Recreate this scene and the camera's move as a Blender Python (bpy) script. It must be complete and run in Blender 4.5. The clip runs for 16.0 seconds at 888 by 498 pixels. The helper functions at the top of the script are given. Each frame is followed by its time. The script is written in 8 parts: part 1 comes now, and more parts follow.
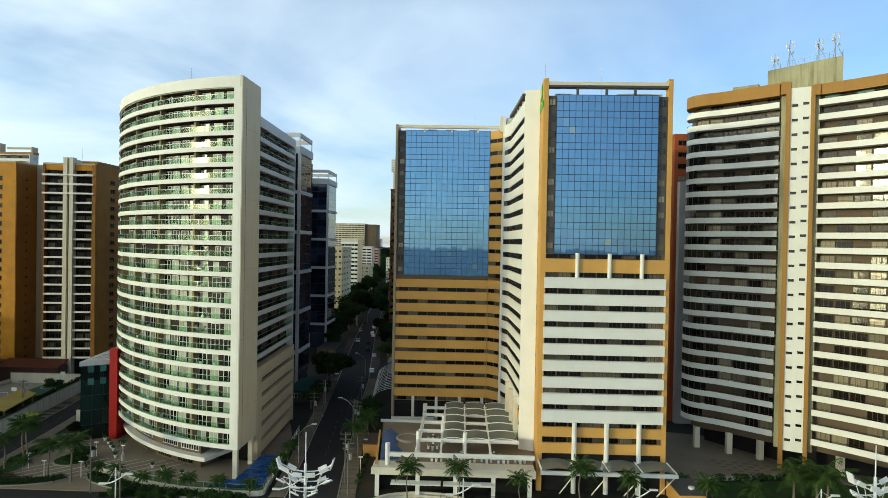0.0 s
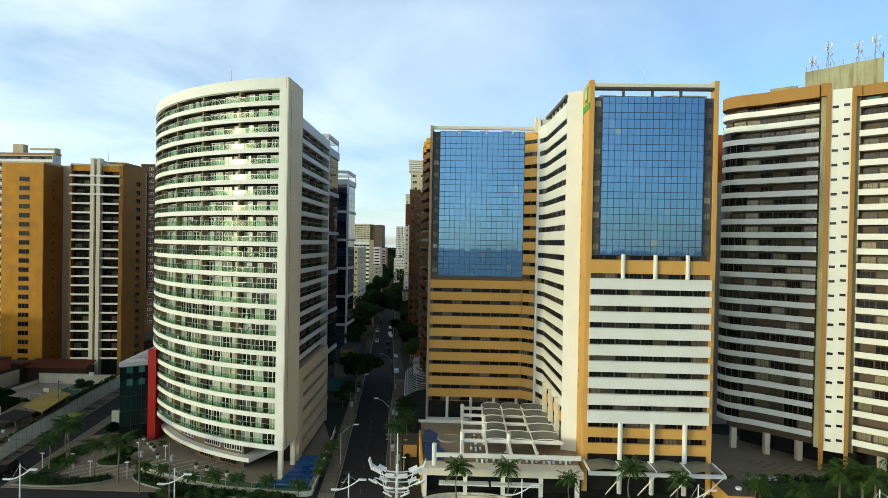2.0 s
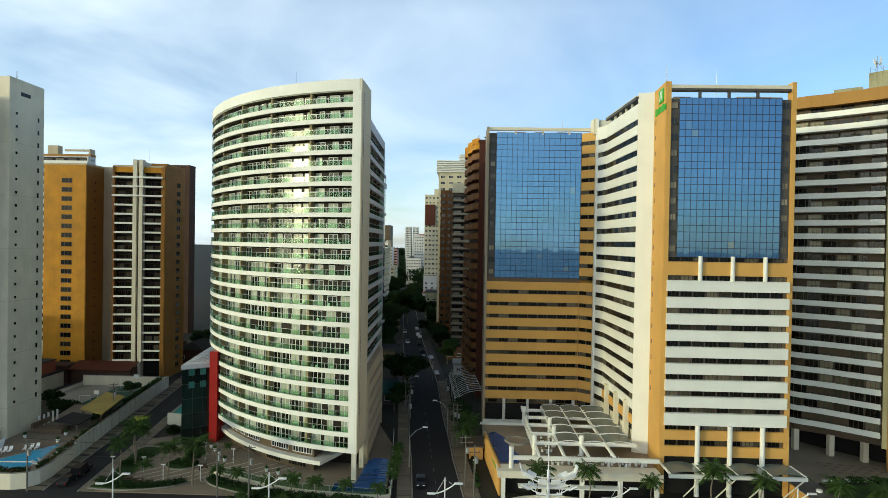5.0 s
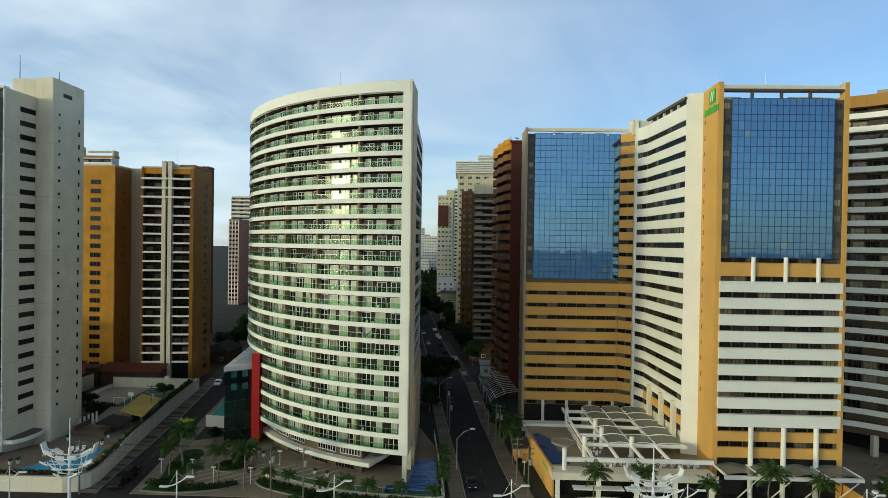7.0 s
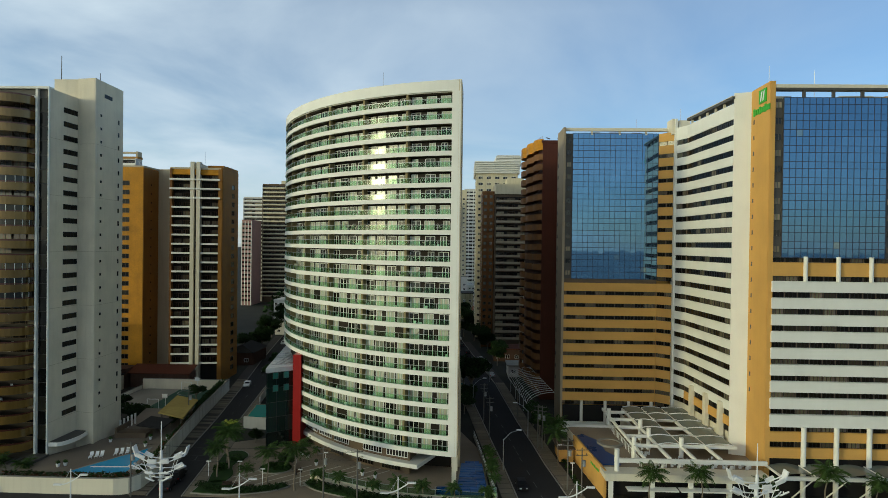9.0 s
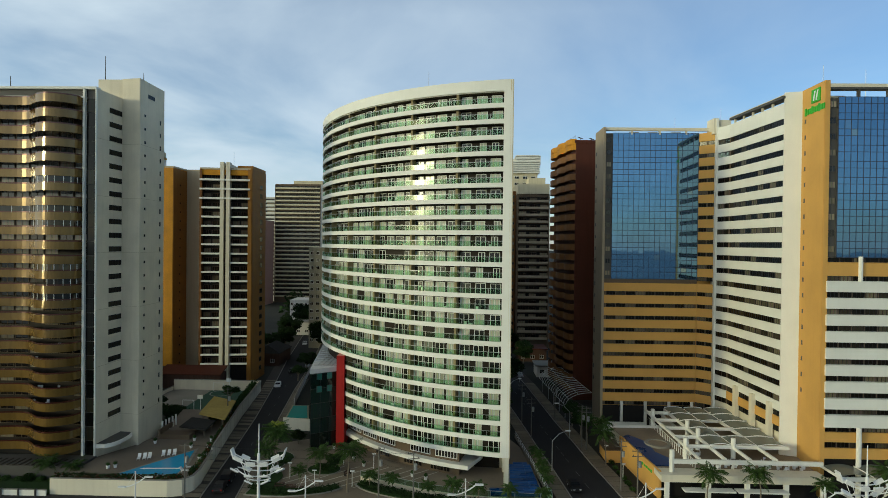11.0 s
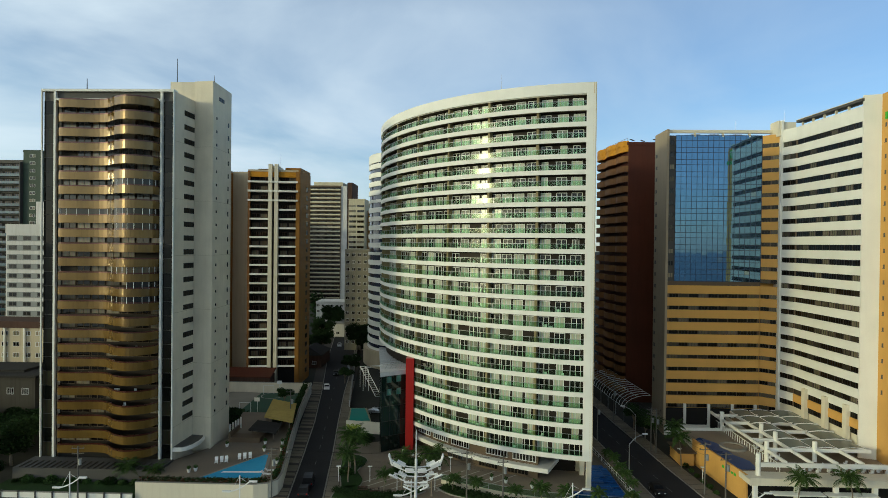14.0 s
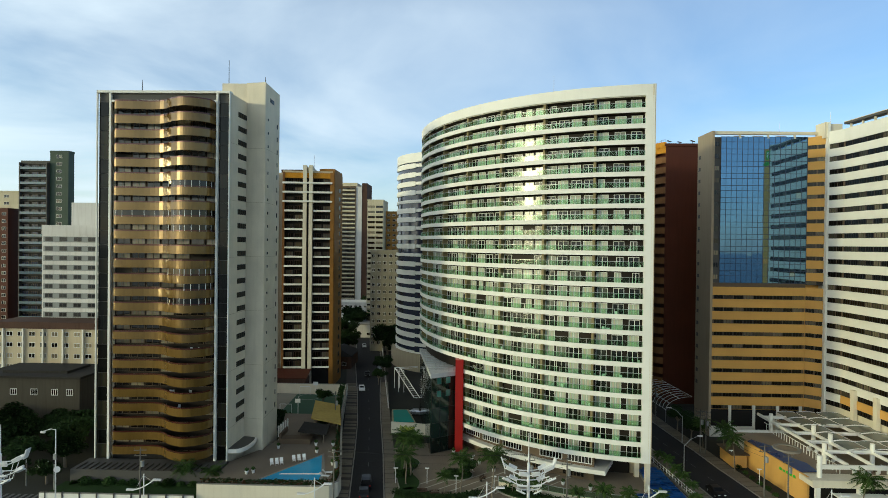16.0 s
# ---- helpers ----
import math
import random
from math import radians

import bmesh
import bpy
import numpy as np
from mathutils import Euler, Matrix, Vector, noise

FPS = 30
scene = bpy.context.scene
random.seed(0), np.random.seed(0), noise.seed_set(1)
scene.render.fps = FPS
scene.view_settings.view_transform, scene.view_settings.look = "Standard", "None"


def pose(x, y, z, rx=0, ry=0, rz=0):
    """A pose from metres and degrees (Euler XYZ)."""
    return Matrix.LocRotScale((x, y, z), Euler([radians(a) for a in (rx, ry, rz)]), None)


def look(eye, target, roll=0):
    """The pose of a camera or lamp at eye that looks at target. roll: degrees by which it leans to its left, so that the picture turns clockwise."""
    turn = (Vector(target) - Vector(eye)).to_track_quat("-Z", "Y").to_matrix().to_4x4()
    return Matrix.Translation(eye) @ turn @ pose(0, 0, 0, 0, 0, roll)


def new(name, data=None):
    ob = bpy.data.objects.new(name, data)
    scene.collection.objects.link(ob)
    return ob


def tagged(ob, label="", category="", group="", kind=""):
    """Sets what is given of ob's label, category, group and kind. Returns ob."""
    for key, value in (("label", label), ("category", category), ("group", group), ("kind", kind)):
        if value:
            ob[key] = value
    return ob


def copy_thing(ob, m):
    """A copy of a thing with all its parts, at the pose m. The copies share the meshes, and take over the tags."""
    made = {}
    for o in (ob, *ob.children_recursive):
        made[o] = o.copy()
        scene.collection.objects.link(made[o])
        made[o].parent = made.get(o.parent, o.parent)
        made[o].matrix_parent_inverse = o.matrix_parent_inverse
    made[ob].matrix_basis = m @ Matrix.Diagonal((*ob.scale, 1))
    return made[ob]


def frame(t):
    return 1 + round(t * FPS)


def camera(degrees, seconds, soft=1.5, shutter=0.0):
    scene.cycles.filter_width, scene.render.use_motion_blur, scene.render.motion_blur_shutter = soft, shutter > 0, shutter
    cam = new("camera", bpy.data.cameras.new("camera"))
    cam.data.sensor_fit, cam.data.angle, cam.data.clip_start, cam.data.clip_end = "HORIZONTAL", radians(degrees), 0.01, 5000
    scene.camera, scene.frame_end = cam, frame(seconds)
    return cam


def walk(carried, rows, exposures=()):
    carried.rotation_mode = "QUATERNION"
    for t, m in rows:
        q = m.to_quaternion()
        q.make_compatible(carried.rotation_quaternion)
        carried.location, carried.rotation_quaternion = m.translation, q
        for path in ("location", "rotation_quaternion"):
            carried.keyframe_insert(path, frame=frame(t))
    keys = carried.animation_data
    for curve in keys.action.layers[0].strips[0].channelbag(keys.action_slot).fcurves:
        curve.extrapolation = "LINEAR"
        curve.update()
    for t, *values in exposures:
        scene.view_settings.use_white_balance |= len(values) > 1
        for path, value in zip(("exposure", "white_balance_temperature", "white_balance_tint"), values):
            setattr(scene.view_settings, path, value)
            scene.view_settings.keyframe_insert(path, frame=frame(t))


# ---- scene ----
cam = camera(74.0, 16.0, soft=0.4)
METRES, EYE, TILT, LEAN, TURN = 75.0, 44.0, 0.0, 0.0, 1.8
ROWS = [
    (0.0, 0.0, 0.0, 0.0, 0.015, -0.611, -1.04),
    (0.5, -0.0262, -0.0022, -0.0, 0.022, -0.597, -1.04),
    (1.0, -0.0528, -0.0034, -0.0005, 0.022, -0.568, -1.04),
    (1.5, -0.0807, -0.0041, 0.0001, 0.015, -0.59, -1.05),
    (2.0, -0.1091, -0.0044, 0.0003, 0.022, -0.59, -1.03),
    (2.5, -0.1384, -0.0043, 0.0008, 0.007, -0.604, -1.05),
    (3.0, -0.1679, -0.0037, 0.0009, 0.036, -0.604, -1.05),
    (3.5, -0.1982, -0.0023, 0.0017, 0.022, -0.619, -1.03),
    (4.0, -0.2284, -0.001, 0.0025, 0.007, -0.619, -1.01),
    (6.5, -0.3842, 0.0036, 0.0017, -0.08, -0.531, -0.89),
    (7.0, -0.4145, 0.0047, 0.0015, -0.087, -0.524, -0.86),
    (7.5, -0.444, 0.0059, 0.0012, -0.095, -0.524, -0.82),
    (8.0, -0.4738, 0.0073, 0.0013, -0.087, -0.517, -0.8),
    (8.5, -0.5036, 0.0089, 0.001, -0.087, -0.509, -0.77),
    (9.0, -0.5337, 0.0106, 0.0007, -0.08, -0.509, -0.73),
    (11.5, -0.6915, 0.0174, 0.001, -0.109, -0.539, -0.64),
    (12.0, -0.7237, 0.0181, 0.0013, -0.102, -0.524, -0.64),
    (12.5, -0.7565, 0.0185, 0.0021, -0.109, -0.509, -0.64),
    (13.0, -0.7899, 0.019, 0.003, -0.124, -0.502, -0.64),
    (13.5, -0.824, 0.0194, 0.0036, -0.124, -0.488, -0.63),
    (14.0, -0.8581, 0.0194, 0.0041, -0.124, -0.466, -0.63),
    (14.5, -0.8926, 0.0198, 0.0046, -0.131, -0.466, -0.63),
    (15.0, -0.9277, 0.0203, 0.0051, -0.116, -0.451, -0.63),
    (15.5, -0.9631, 0.0206, 0.0057, -0.116, -0.459, -0.64),
    (16.0, -0.9996, 0.0205, 0.0063, -0.124, -0.444, -0.66),
]
WALK = [(t, pose(0, 0, EYE, TILT, LEAN, TURN) @ pose(METRES * x, METRES * y, METRES * z, 90 + pitch, roll, yaw)) for t, x, y, z, yaw, pitch, roll in ROWS]
BASE, KELVIN, TINT = -0.10, 6000, 0
walk(cam, WALK, [(t, BASE + e, KELVIN, TINT) for t, e in ((0, -0.08), (1.5, -0.02), (3.5, 0.02), (7, -0.34), (9, -0.54), (11.5, -0.53), (12.5, -0.48), (14.5, -0.42), (15.2, -0.36), (16, -0.24))])
# ---- world, sun ----
SUN_FROM = Vector((-0.87, -0.49, 0.114)).normalized()
world = bpy.data.worlds.new("world")
scene.world = world
world.use_nodes = True


def build_sky(nt):
    nt.nodes.clear()
    N, L = nt.nodes.new, nt.links.new
    sky = N("ShaderNodeTexSky")
    sky.sky_type = "NISHITA"
    sky.sun_disc = False
    sky.sun_elevation = radians(12)
    sky.sun_rotation = math.atan2(SUN_FROM.x, SUN_FROM.y)
    sky.air_density, sky.dust_density, sky.ozone_density = 1.0, 0.6, 1.4
    gain = N("ShaderNodeMix")
    gain.data_type, gain.blend_type = "RGBA", "MULTIPLY"
    gain.inputs["Factor"].default_value = 1.0
    gain.inputs["B"].default_value = (1.20, 1.31, 1.60, 1)
    L(sky.outputs[0], gain.inputs["A"])
    co = N("ShaderNodeTexCoord")
    sep = N("ShaderNodeSeparateXYZ")
    L(co.outputs["Generated"], sep.inputs[0])
    # cloud sheet: the direction divided by its height, so that clouds shrink towards the horizon
    add = N("ShaderNodeMath"); add.operation = "ADD"; add.inputs[1].default_value = 0.16
    L(sep.outputs["Z"], add.inputs[0])
    comb = N("ShaderNodeCombineXYZ")
    for k in "XY":
        d = N("ShaderNodeMath"); d.operation = "DIVIDE"
        L(sep.outputs[k], d.inputs[0]); L(add.outputs[0], d.inputs[1])
        L(d.outputs[0], comb.inputs[k])
    noise_a = N("ShaderNodeTexNoise")
    noise_a.inputs["Scale"].default_value = 0.75
    noise_a.inputs["Detail"].default_value = 7.0
    noise_a.inputs["Roughness"].default_value = 0.52
    noise_a.inputs["Distortion"].default_value = 0.5
    L(comb.outputs[0], noise_a.inputs["Vector"])
    ramp = N("ShaderNodeValToRGB")
    ramp.color_ramp.elements[0].position, ramp.color_ramp.elements[0].color = 0.34, (0.10, 0.10, 0.10, 1)
    ramp.color_ramp.elements[1].position, ramp.color_ramp.elements[1].color = 0.72, (0.92, 0.92, 0.92, 1)
    L(noise_a.outputs["Fac"], ramp.inputs[0])
    # more cloud on the sunny side
    side = N("ShaderNodeMapRange")
    side.inputs["From Min"].default_value, side.inputs["From Max"].default_value = 0.55, -0.75
    side.inputs["To Min"].default_value, side.inputs["To Max"].default_value = 0.42, 1.62
    L(sep.outputs["X"], side.inputs["Value"])
    fac = N("ShaderNodeMath"); fac.operation = "MULTIPLY"
    L(ramp.outputs[0], fac.inputs[0]); L(side.outputs[0], fac.inputs[1])
    # cloud thins out overhead
    high = N("ShaderNodeMapRange")
    high.inputs["From Min"].default_value, high.inputs["From Max"].default_value = 0.36, 0.62
    high.inputs["To Min"].default_value, high.inputs["To Max"].default_value = 1.0, 0.0
    L(sep.outputs["Z"], high.inputs["Value"])
    fac2 = N("ShaderNodeMath"); fac2.operation = "MULTIPLY"
    L(fac.outputs[0], fac2.inputs[0]); L(high.outputs[0], fac2.inputs[1])
    fac = fac2
    mix = N("ShaderNodeMix")
    mix.data_type = "RGBA"
    mix.inputs["B"].default_value = CLOUD
    L(fac.outputs[0], mix.inputs["Factor"]); L(gain.outputs["Result"], mix.inputs["A"])
    # the zenith is deeper than the sky lower down
    zen = N("ShaderNodeMapRange")
    zen.inputs["From Min"].default_value, zen.inputs["From Max"].default_value = 0.36, 0.75
    zen.inputs["To Min"].default_value, zen.inputs["To Max"].default_value = 1.0, 0.5
    L(sep.outputs["Z"], zen.inputs["Value"])
    deep = N("ShaderNodeMix")
    deep.data_type, deep.blend_type = "RGBA", "MULTIPLY"
    deep.inputs["Factor"].default_value = 1.0
    L(mix.outputs["Result"], deep.inputs["A"]); L(zen.outputs[0], deep.inputs["B"])
    mix = deep
    # hazy glow round the low sun
    dot = N("ShaderNodeVectorMath"); dot.operation = "DOT_PRODUCT"
    dot.inputs[1].default_value = SUN_FROM
    L(co.outputs["Generated"], dot.inputs[0])
    up = N("ShaderNodeMapRange")
    up.inputs["From Min"].default_value, up.inputs["From Max"].default_value = -1.0, 1.0
    L(dot.outputs["Value"], up.inputs["Value"])
    pw = N("ShaderNodeMath"); pw.operation = "POWER"; pw.inputs[1].default_value = 3.5
    L(up.outputs[0], pw.inputs[0])
    glow = N("ShaderNodeMix")
    glow.data_type, glow.blend_type, glow.clamp_factor = "RGBA", "ADD", False
    glow.inputs["B"].default_value = HAZE
    L(pw.outputs[0], glow.inputs["Factor"]); L(mix.outputs["Result"], glow.inputs["A"])
    mix = glow
    bg = N("ShaderNodeBackground")
    bg.inputs["Strength"].default_value = SKY
    L(mix.outputs["Result"], bg.inputs["Color"])
    out = N("ShaderNodeOutputWorld")
    L(bg.outputs[0], out.inputs[0])


SKY = 0.155
HAZE = (7.6, 6.8, 4.5, 1)
CLOUD = (6.8, 7.35, 8.2, 1)
build_sky(world.node_tree)
sun = new("sun", bpy.data.lights.new("sun", "SUN"))
sun.data.energy, sun.data.angle, sun.data.color = 1.85, radians(4.0), (1.0, 0.86, 0.47)
sun.matrix_world = look(SUN_FROM * 300, (0, 0, 0))

# ---- materials ----
MATS = {}


def mat(name, color, rough=0.7, metal=0.0, var=0.12, scale=0.6, streak=0.0, bump=0.0, island=0.0, coat=0.0, spec=0.22, grime=(0.25, 0.22, 0.18), fine=9.0, zs=1.0, rand=0.0):
    """A surface with two scales of uneven tone, run-off streaks and fine relief."""
    m = bpy.data.materials.new(name)
    MATS[name] = m
    m.use_nodes = True
    nt = m.node_tree
    N, L = nt.nodes.new, nt.links.new
    b = nt.nodes["Principled BSDF"]
    b.inputs["Roughness"].default_value = rough
    b.inputs["Metallic"].default_value = metal
    b.inputs["Coat Weight"].default_value = coat
    b.inputs["Coat Roughness"].default_value = 0.08
    b.inputs["Specular IOR Level"].default_value = spec
    co = N("ShaderNodeTexCoord")

    def tex(sc, detail, sx=(1, 1, 1)):
        mp = N("ShaderNodeMapping")
        mp.inputs["Scale"].default_value = sx
        L(co.outputs["Object"], mp.inputs[0])
        n = N("ShaderNodeTexNoise")
        n.inputs["Scale"].default_value, n.inputs["Detail"].default_value = sc, detail
        L(mp.outputs[0], n.inputs["Vector"])
        return n.outputs["Fac"]

    def rng(v, lo, hi, a=0.25, z=0.75):
        r = N("ShaderNodeMapRange")
        r.inputs["From Min"].default_value, r.inputs["From Max"].default_value = a, z
        r.inputs["To Min"].default_value, r.inputs["To Max"].default_value = lo, hi
        L(v, r.inputs["Value"])
        return r.outputs[0]

    def mul(a, c):
        n = N("ShaderNodeMath"); n.operation = "MULTIPLY"
        L(a, n.inputs[0]); L(c, n.inputs[1])
        return n.outputs[0]

    big, small = tex(scale * 0.22, 4.0, (1, 1, zs)), tex(fine, 3.0, (1, 1, zs))
    tone = mul(rng(big, 1 - var, 1 + var), rng(small, 1 - var * 0.5, 1 + var * 0.5))
    if rand or island:
        src = N("ShaderNodeObjectInfo").outputs["Random"] if rand else N("ShaderNodeNewGeometry").outputs["Random Per Island"]
        tone = mul(tone, rng(src, 1 - (rand or island), 1 + (rand or island), 0, 1))
    col = N("ShaderNodeMix")
    col.data_type, col.blend_type = "RGBA", "MULTIPLY"
    col.inputs["Factor"].default_value = 1.0
    col.inputs["A"].default_value = (*color, 1)
    L(tone, col.inputs["B"])
    out = col.outputs["Result"]
    if streak:
        s = tex(1.6, 5.0, (1, 1, 0.07))
        st = N("ShaderNodeMix")
        st.data_type = "RGBA"
        st.inputs["B"].default_value = (color[0] * grime[0] * 2, color[1] * grime[1] * 2, color[2] * grime[2] * 2, 1)
        L(rng(s, 0, streak, 0.48, 0.72), st.inputs["Factor"]); L(out, st.inputs["A"])
        out = st.outputs["Result"]
    L(out, b.inputs["Base Color"])
    L(rng(big, max(0.02, rough - 0.08), min(1, rough + 0.08)), b.inputs["Roughness"])
    if bump:
        bp = N("ShaderNodeBump")
        bp.inputs["Strength"].default_value, bp.inputs["Distance"].default_value = bump, 0.05
        L(small, bp.inputs["Height"]); L(bp.outputs[0], b.inputs["Normal"])
    return m


def pane_mat(name, dark, light, share, rough=0.06, metal=0.0, wob=0.0, island=False, spec=0.5):
    """Window glass: dark rooms behind most panes, pale curtains behind a share of them; a glossy face."""
    m = bpy.data.materials.new(name)
    MATS[name] = m
    m.use_nodes = True
    nt = m.node_tree
    N, L = nt.nodes.new, nt.links.new
    b = nt.nodes["Principled BSDF"]
    b.inputs["Roughness"].default_value, b.inputs["Metallic"].default_value = rough, metal
    b.inputs["Specular IOR Level"].default_value = spec
    info = N("ShaderNodeNewGeometry" if island else "ShaderNodeObjectInfo")
    ramp = N("ShaderNodeValToRGB")
    e = ramp.color_ramp.elements
    e[0].position, e[0].color = max(0.02, 1 - share - 0.12), (*dark, 1)
    e[1].position, e[1].color = min(0.99, 1 - share + 0.18), (*light, 1)
    L(info.outputs["Random Per Island" if island else "Random"], ramp.inputs[0])
    co = N("ShaderNodeTexCoord")
    n = N("ShaderNodeTexNoise")
    mp = N("ShaderNodeMapping")
    mp.inputs["Scale"].default_value = (6, 6, 0.4)
    n.inputs["Scale"].default_value = 1.0
    L(co.outputs["Object"], mp.inputs[0]); L(mp.outputs[0], n.inputs["Vector"])
    mx = N("ShaderNodeMix")
    mx.data_type, mx.blend_type = "RGBA", "MULTIPLY"
    mx.inputs["Factor"].default_value = 0.7
    L(ramp.outputs[0], mx.inputs["A"]); L(n.outputs["Color"], mx.inputs["B"])
    L(mx.outputs["Result"], b.inputs["Base Color"])
    if wob:
        w = N("ShaderNodeTexNoise")
        w.inputs["Scale"].default_value = 0.5
        L(co.outputs["Object"], w.inputs["Vector"])
        bp = N("ShaderNodeBump")
        bp.inputs["Strength"].default_value, bp.inputs["Distance"].default_value = wob, 0.05
        L(w.outputs["Fac"], bp.inputs["Height"]); L(bp.outputs[0], b.inputs["Normal"])
    return m


def clear_glass(name, color, opacity=0.35, rough=0.05):
    m = bpy.data.materials.new(name)
    MATS[name] = m
    m.use_nodes = True
    nt = m.node_tree
    N, L = nt.nodes.new, nt.links.new
    b = nt.nodes["Principled BSDF"]
    b.inputs["Base Color"].default_value, b.inputs["Roughness"].default_value = (*color, 1), rough
    b.inputs["Specular IOR Level"].default_value = 0.8
    tr = N("ShaderNodeBsdfTransparent")
    tr.inputs[0].default_value = (0.35 + 0.65 * color[0], 0.35 + 0.65 * color[1], 0.35 + 0.65 * color[2], 1)
    mx = N("ShaderNodeMixShader")
    fr = N("ShaderNodeFresnel")
    ad = N("ShaderNodeMath"); ad.operation = "ADD"; ad.use_clamp = True; ad.inputs[1].default_value = opacity
    L(fr.outputs[0], ad.inputs[0])
    L(ad.outputs[0], mx.inputs[0]); L(tr.outputs[0], mx.inputs[1]); L(b.outputs[0], mx.inputs[2])
    L(mx.outputs[0], nt.nodes["Material Output"].inputs[0])
    return m


def mirror_glass(name, color, curtain):
    """Blue mirror glazing, each pane a little out of true; a few panes show a pale blind."""
    m = bpy.data.materials.new(name)
    MATS[name] = m
    m.use_nodes = True
    nt = m.node_tree
    N, L = nt.nodes.new, nt.links.new
    b = nt.nodes["Principled BSDF"]
    b.inputs["Metallic"].default_value, b.inputs["Roughness"].default_value = 0.92, 0.03
    info = N("ShaderNodeObjectInfo")
    ramp = N("ShaderNodeValToRGB")
    e = ramp.color_ramp.elements
    e[0].position, e[0].color = 0.0, (*[c * 0.90 for c in color], 1)
    e[1].position, e[1].color = 0.988, (*color, 1)
    k = ramp.color_ramp.elements.new(0.996)
    k.color = (*curtain, 1)
    L(info.outputs["Random"], ramp.inputs[0]); L(ramp.outputs[0], b.inputs["Base Color"])
    co = N("ShaderNodeTexCoord")
    n = N("ShaderNodeTexNoise")
    n.inputs["Scale"].default_value = 0.35
    ad = N("ShaderNodeVectorMath"); ad.operation = "ADD"
    L(co.outputs["Object"], ad.inputs[0])
    L(info.outputs["Location"], ad.inputs[1])
    L(ad.outputs[0], n.inputs["Vector"])
    bp = N("ShaderNodeBump")
    bp.inputs["Strength"].default_value, bp.inputs["Distance"].default_value = 0.05, 0.05
    L(n.outputs["Fac"], bp.inputs["Height"]); L(bp.outputs[0], b.inputs["Normal"])
    return m


def rail_glass(name, tint, milky):
    """Thin tinted balustrade glass: mostly clear, a little milky, faint gloss."""
    m = bpy.data.materials.new(name)
    MATS[name] = m
    m.use_nodes = True
    nt = m.node_tree
    N, L = nt.nodes.new, nt.links.new
    b = N("ShaderNodeBsdfGlossy")
    b.inputs["Color"].default_value, b.inputs["Roughness"].default_value = (*milky, 1), 0.16
    tr = N("ShaderNodeBsdfTransparent")
    tr.inputs[0].default_value = (*tint, 1)
    mx = N("ShaderNodeMixShader")
    mx.inputs[0].default_value = 0.02
    L(tr.outputs[0], mx.inputs[1]); L(b.outputs[0], mx.inputs[2])
    L(mx.outputs[0], nt.nodes["Material Output"].inputs[0])
    return m


white = mat("white_render", (0.83, 0.815, 0.735), 0.65, streak=0.04, var=0.05, scale=0.9)
stainedwall = mat("stained_garden_wall", (0.72, 0.70, 0.61), 0.8, streak=0.7, var=0.12)
cream = mat("cream_render", (0.74, 0.68, 0.53), 0.7, streak=0.12, var=0.06)
sandwall = mat("sand_render", (0.70, 0.60, 0.41), 0.7, streak=0.14, var=0.06)
forecourt_mat = mat("forecourt_paving", (0.22, 0.185, 0.135), 0.85, var=0.2, bump=0.2)
# balconies of the red tower, their shade put into a dull brown
shadeledge = mat("shaded_brown_ledge", (0.20, 0.095, 0.034), 0.65, streak=0.3, var=0.1)
darkteal = mat("teal_shade_cloth", (0.008, 0.075, 0.062), 0.7, var=0.2)
endwall = mat("brown_grey_render", (0.36, 0.295, 0.205), 0.75, streak=0.2, var=0.07)
partywall = mat("brown_party_wall", (0.27, 0.215, 0.11), 0.65, var=0.12)
# balcony undersides: the shade under the slabs is put into this brown
ceilshade = mat("shaded_brown_ceiling", (0.075, 0.052, 0.034), 0.7, var=0.12)
maroon = mat("maroon_rail", (0.085, 0.024, 0.016), 0.25, var=0.1, metal=0.3, coat=0.6)
oldwall = mat("old_dark_render", (0.060, 0.054, 0.042), 0.85, streak=0.4, var=0.2)
oldbrown = mat("old_brown_render", (0.085, 0.048, 0.034), 0.85, streak=0.4, var=0.2)
oldroof = mat("old_dark_roof", (0.030, 0.028, 0.025), 0.9, streak=0.3, var=0.3)
beige = mat("beige_render", (0.52, 0.44, 0.30), 0.7, streak=0.2, var=0.06)
ochre = mat("ochre_render", (0.645, 0.365, 0.098), 0.75, streak=0.05, var=0.08, scale=0.9)
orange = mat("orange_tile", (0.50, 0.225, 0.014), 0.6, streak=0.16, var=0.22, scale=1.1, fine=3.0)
# the orange tile again, darkened in colour for sides turned from the sun
shadeorange = mat("shaded_orange_tile", (0.31, 0.145, 0.028), 0.6, streak=0.2, var=0.2, scale=1.0)
brown = mat("brown_tile", (0.19, 0.085, 0.026), 0.55, streak=0.2, var=0.18, scale=1.0)
redbrown = mat("red_brown_tile", (0.088, 0.026, 0.014), 0.6, streak=0.2, var=0.15)
tan = mat("tan_render", (0.37, 0.195, 0.048), 0.65, streak=0.2, var=0.06)
grey = mat("grey_render", (0.735, 0.66, 0.51), 0.75, streak=0.12, var=0.09, scale=1.2)
lightgrey = mat("light_grey_panel", (0.58, 0.58, 0.57), 0.5, streak=0.2, var=0.05)
concrete = mat("old_concrete", (0.36, 0.34, 0.21), 0.85, streak=0.8, var=0.32, bump=0.2)
# walls behind balconies: the recess shade is put into this near-black colour
shadewall = mat("shaded_recess_wall", (0.020, 0.014, 0.009), 0.55, var=0.15)
umber = mat("umber_wall", (0.13, 0.092, 0.058), 0.6, var=0.15)
charcoal = mat("charcoal_panel", (0.085, 0.08, 0.072), 0.5, var=0.15)
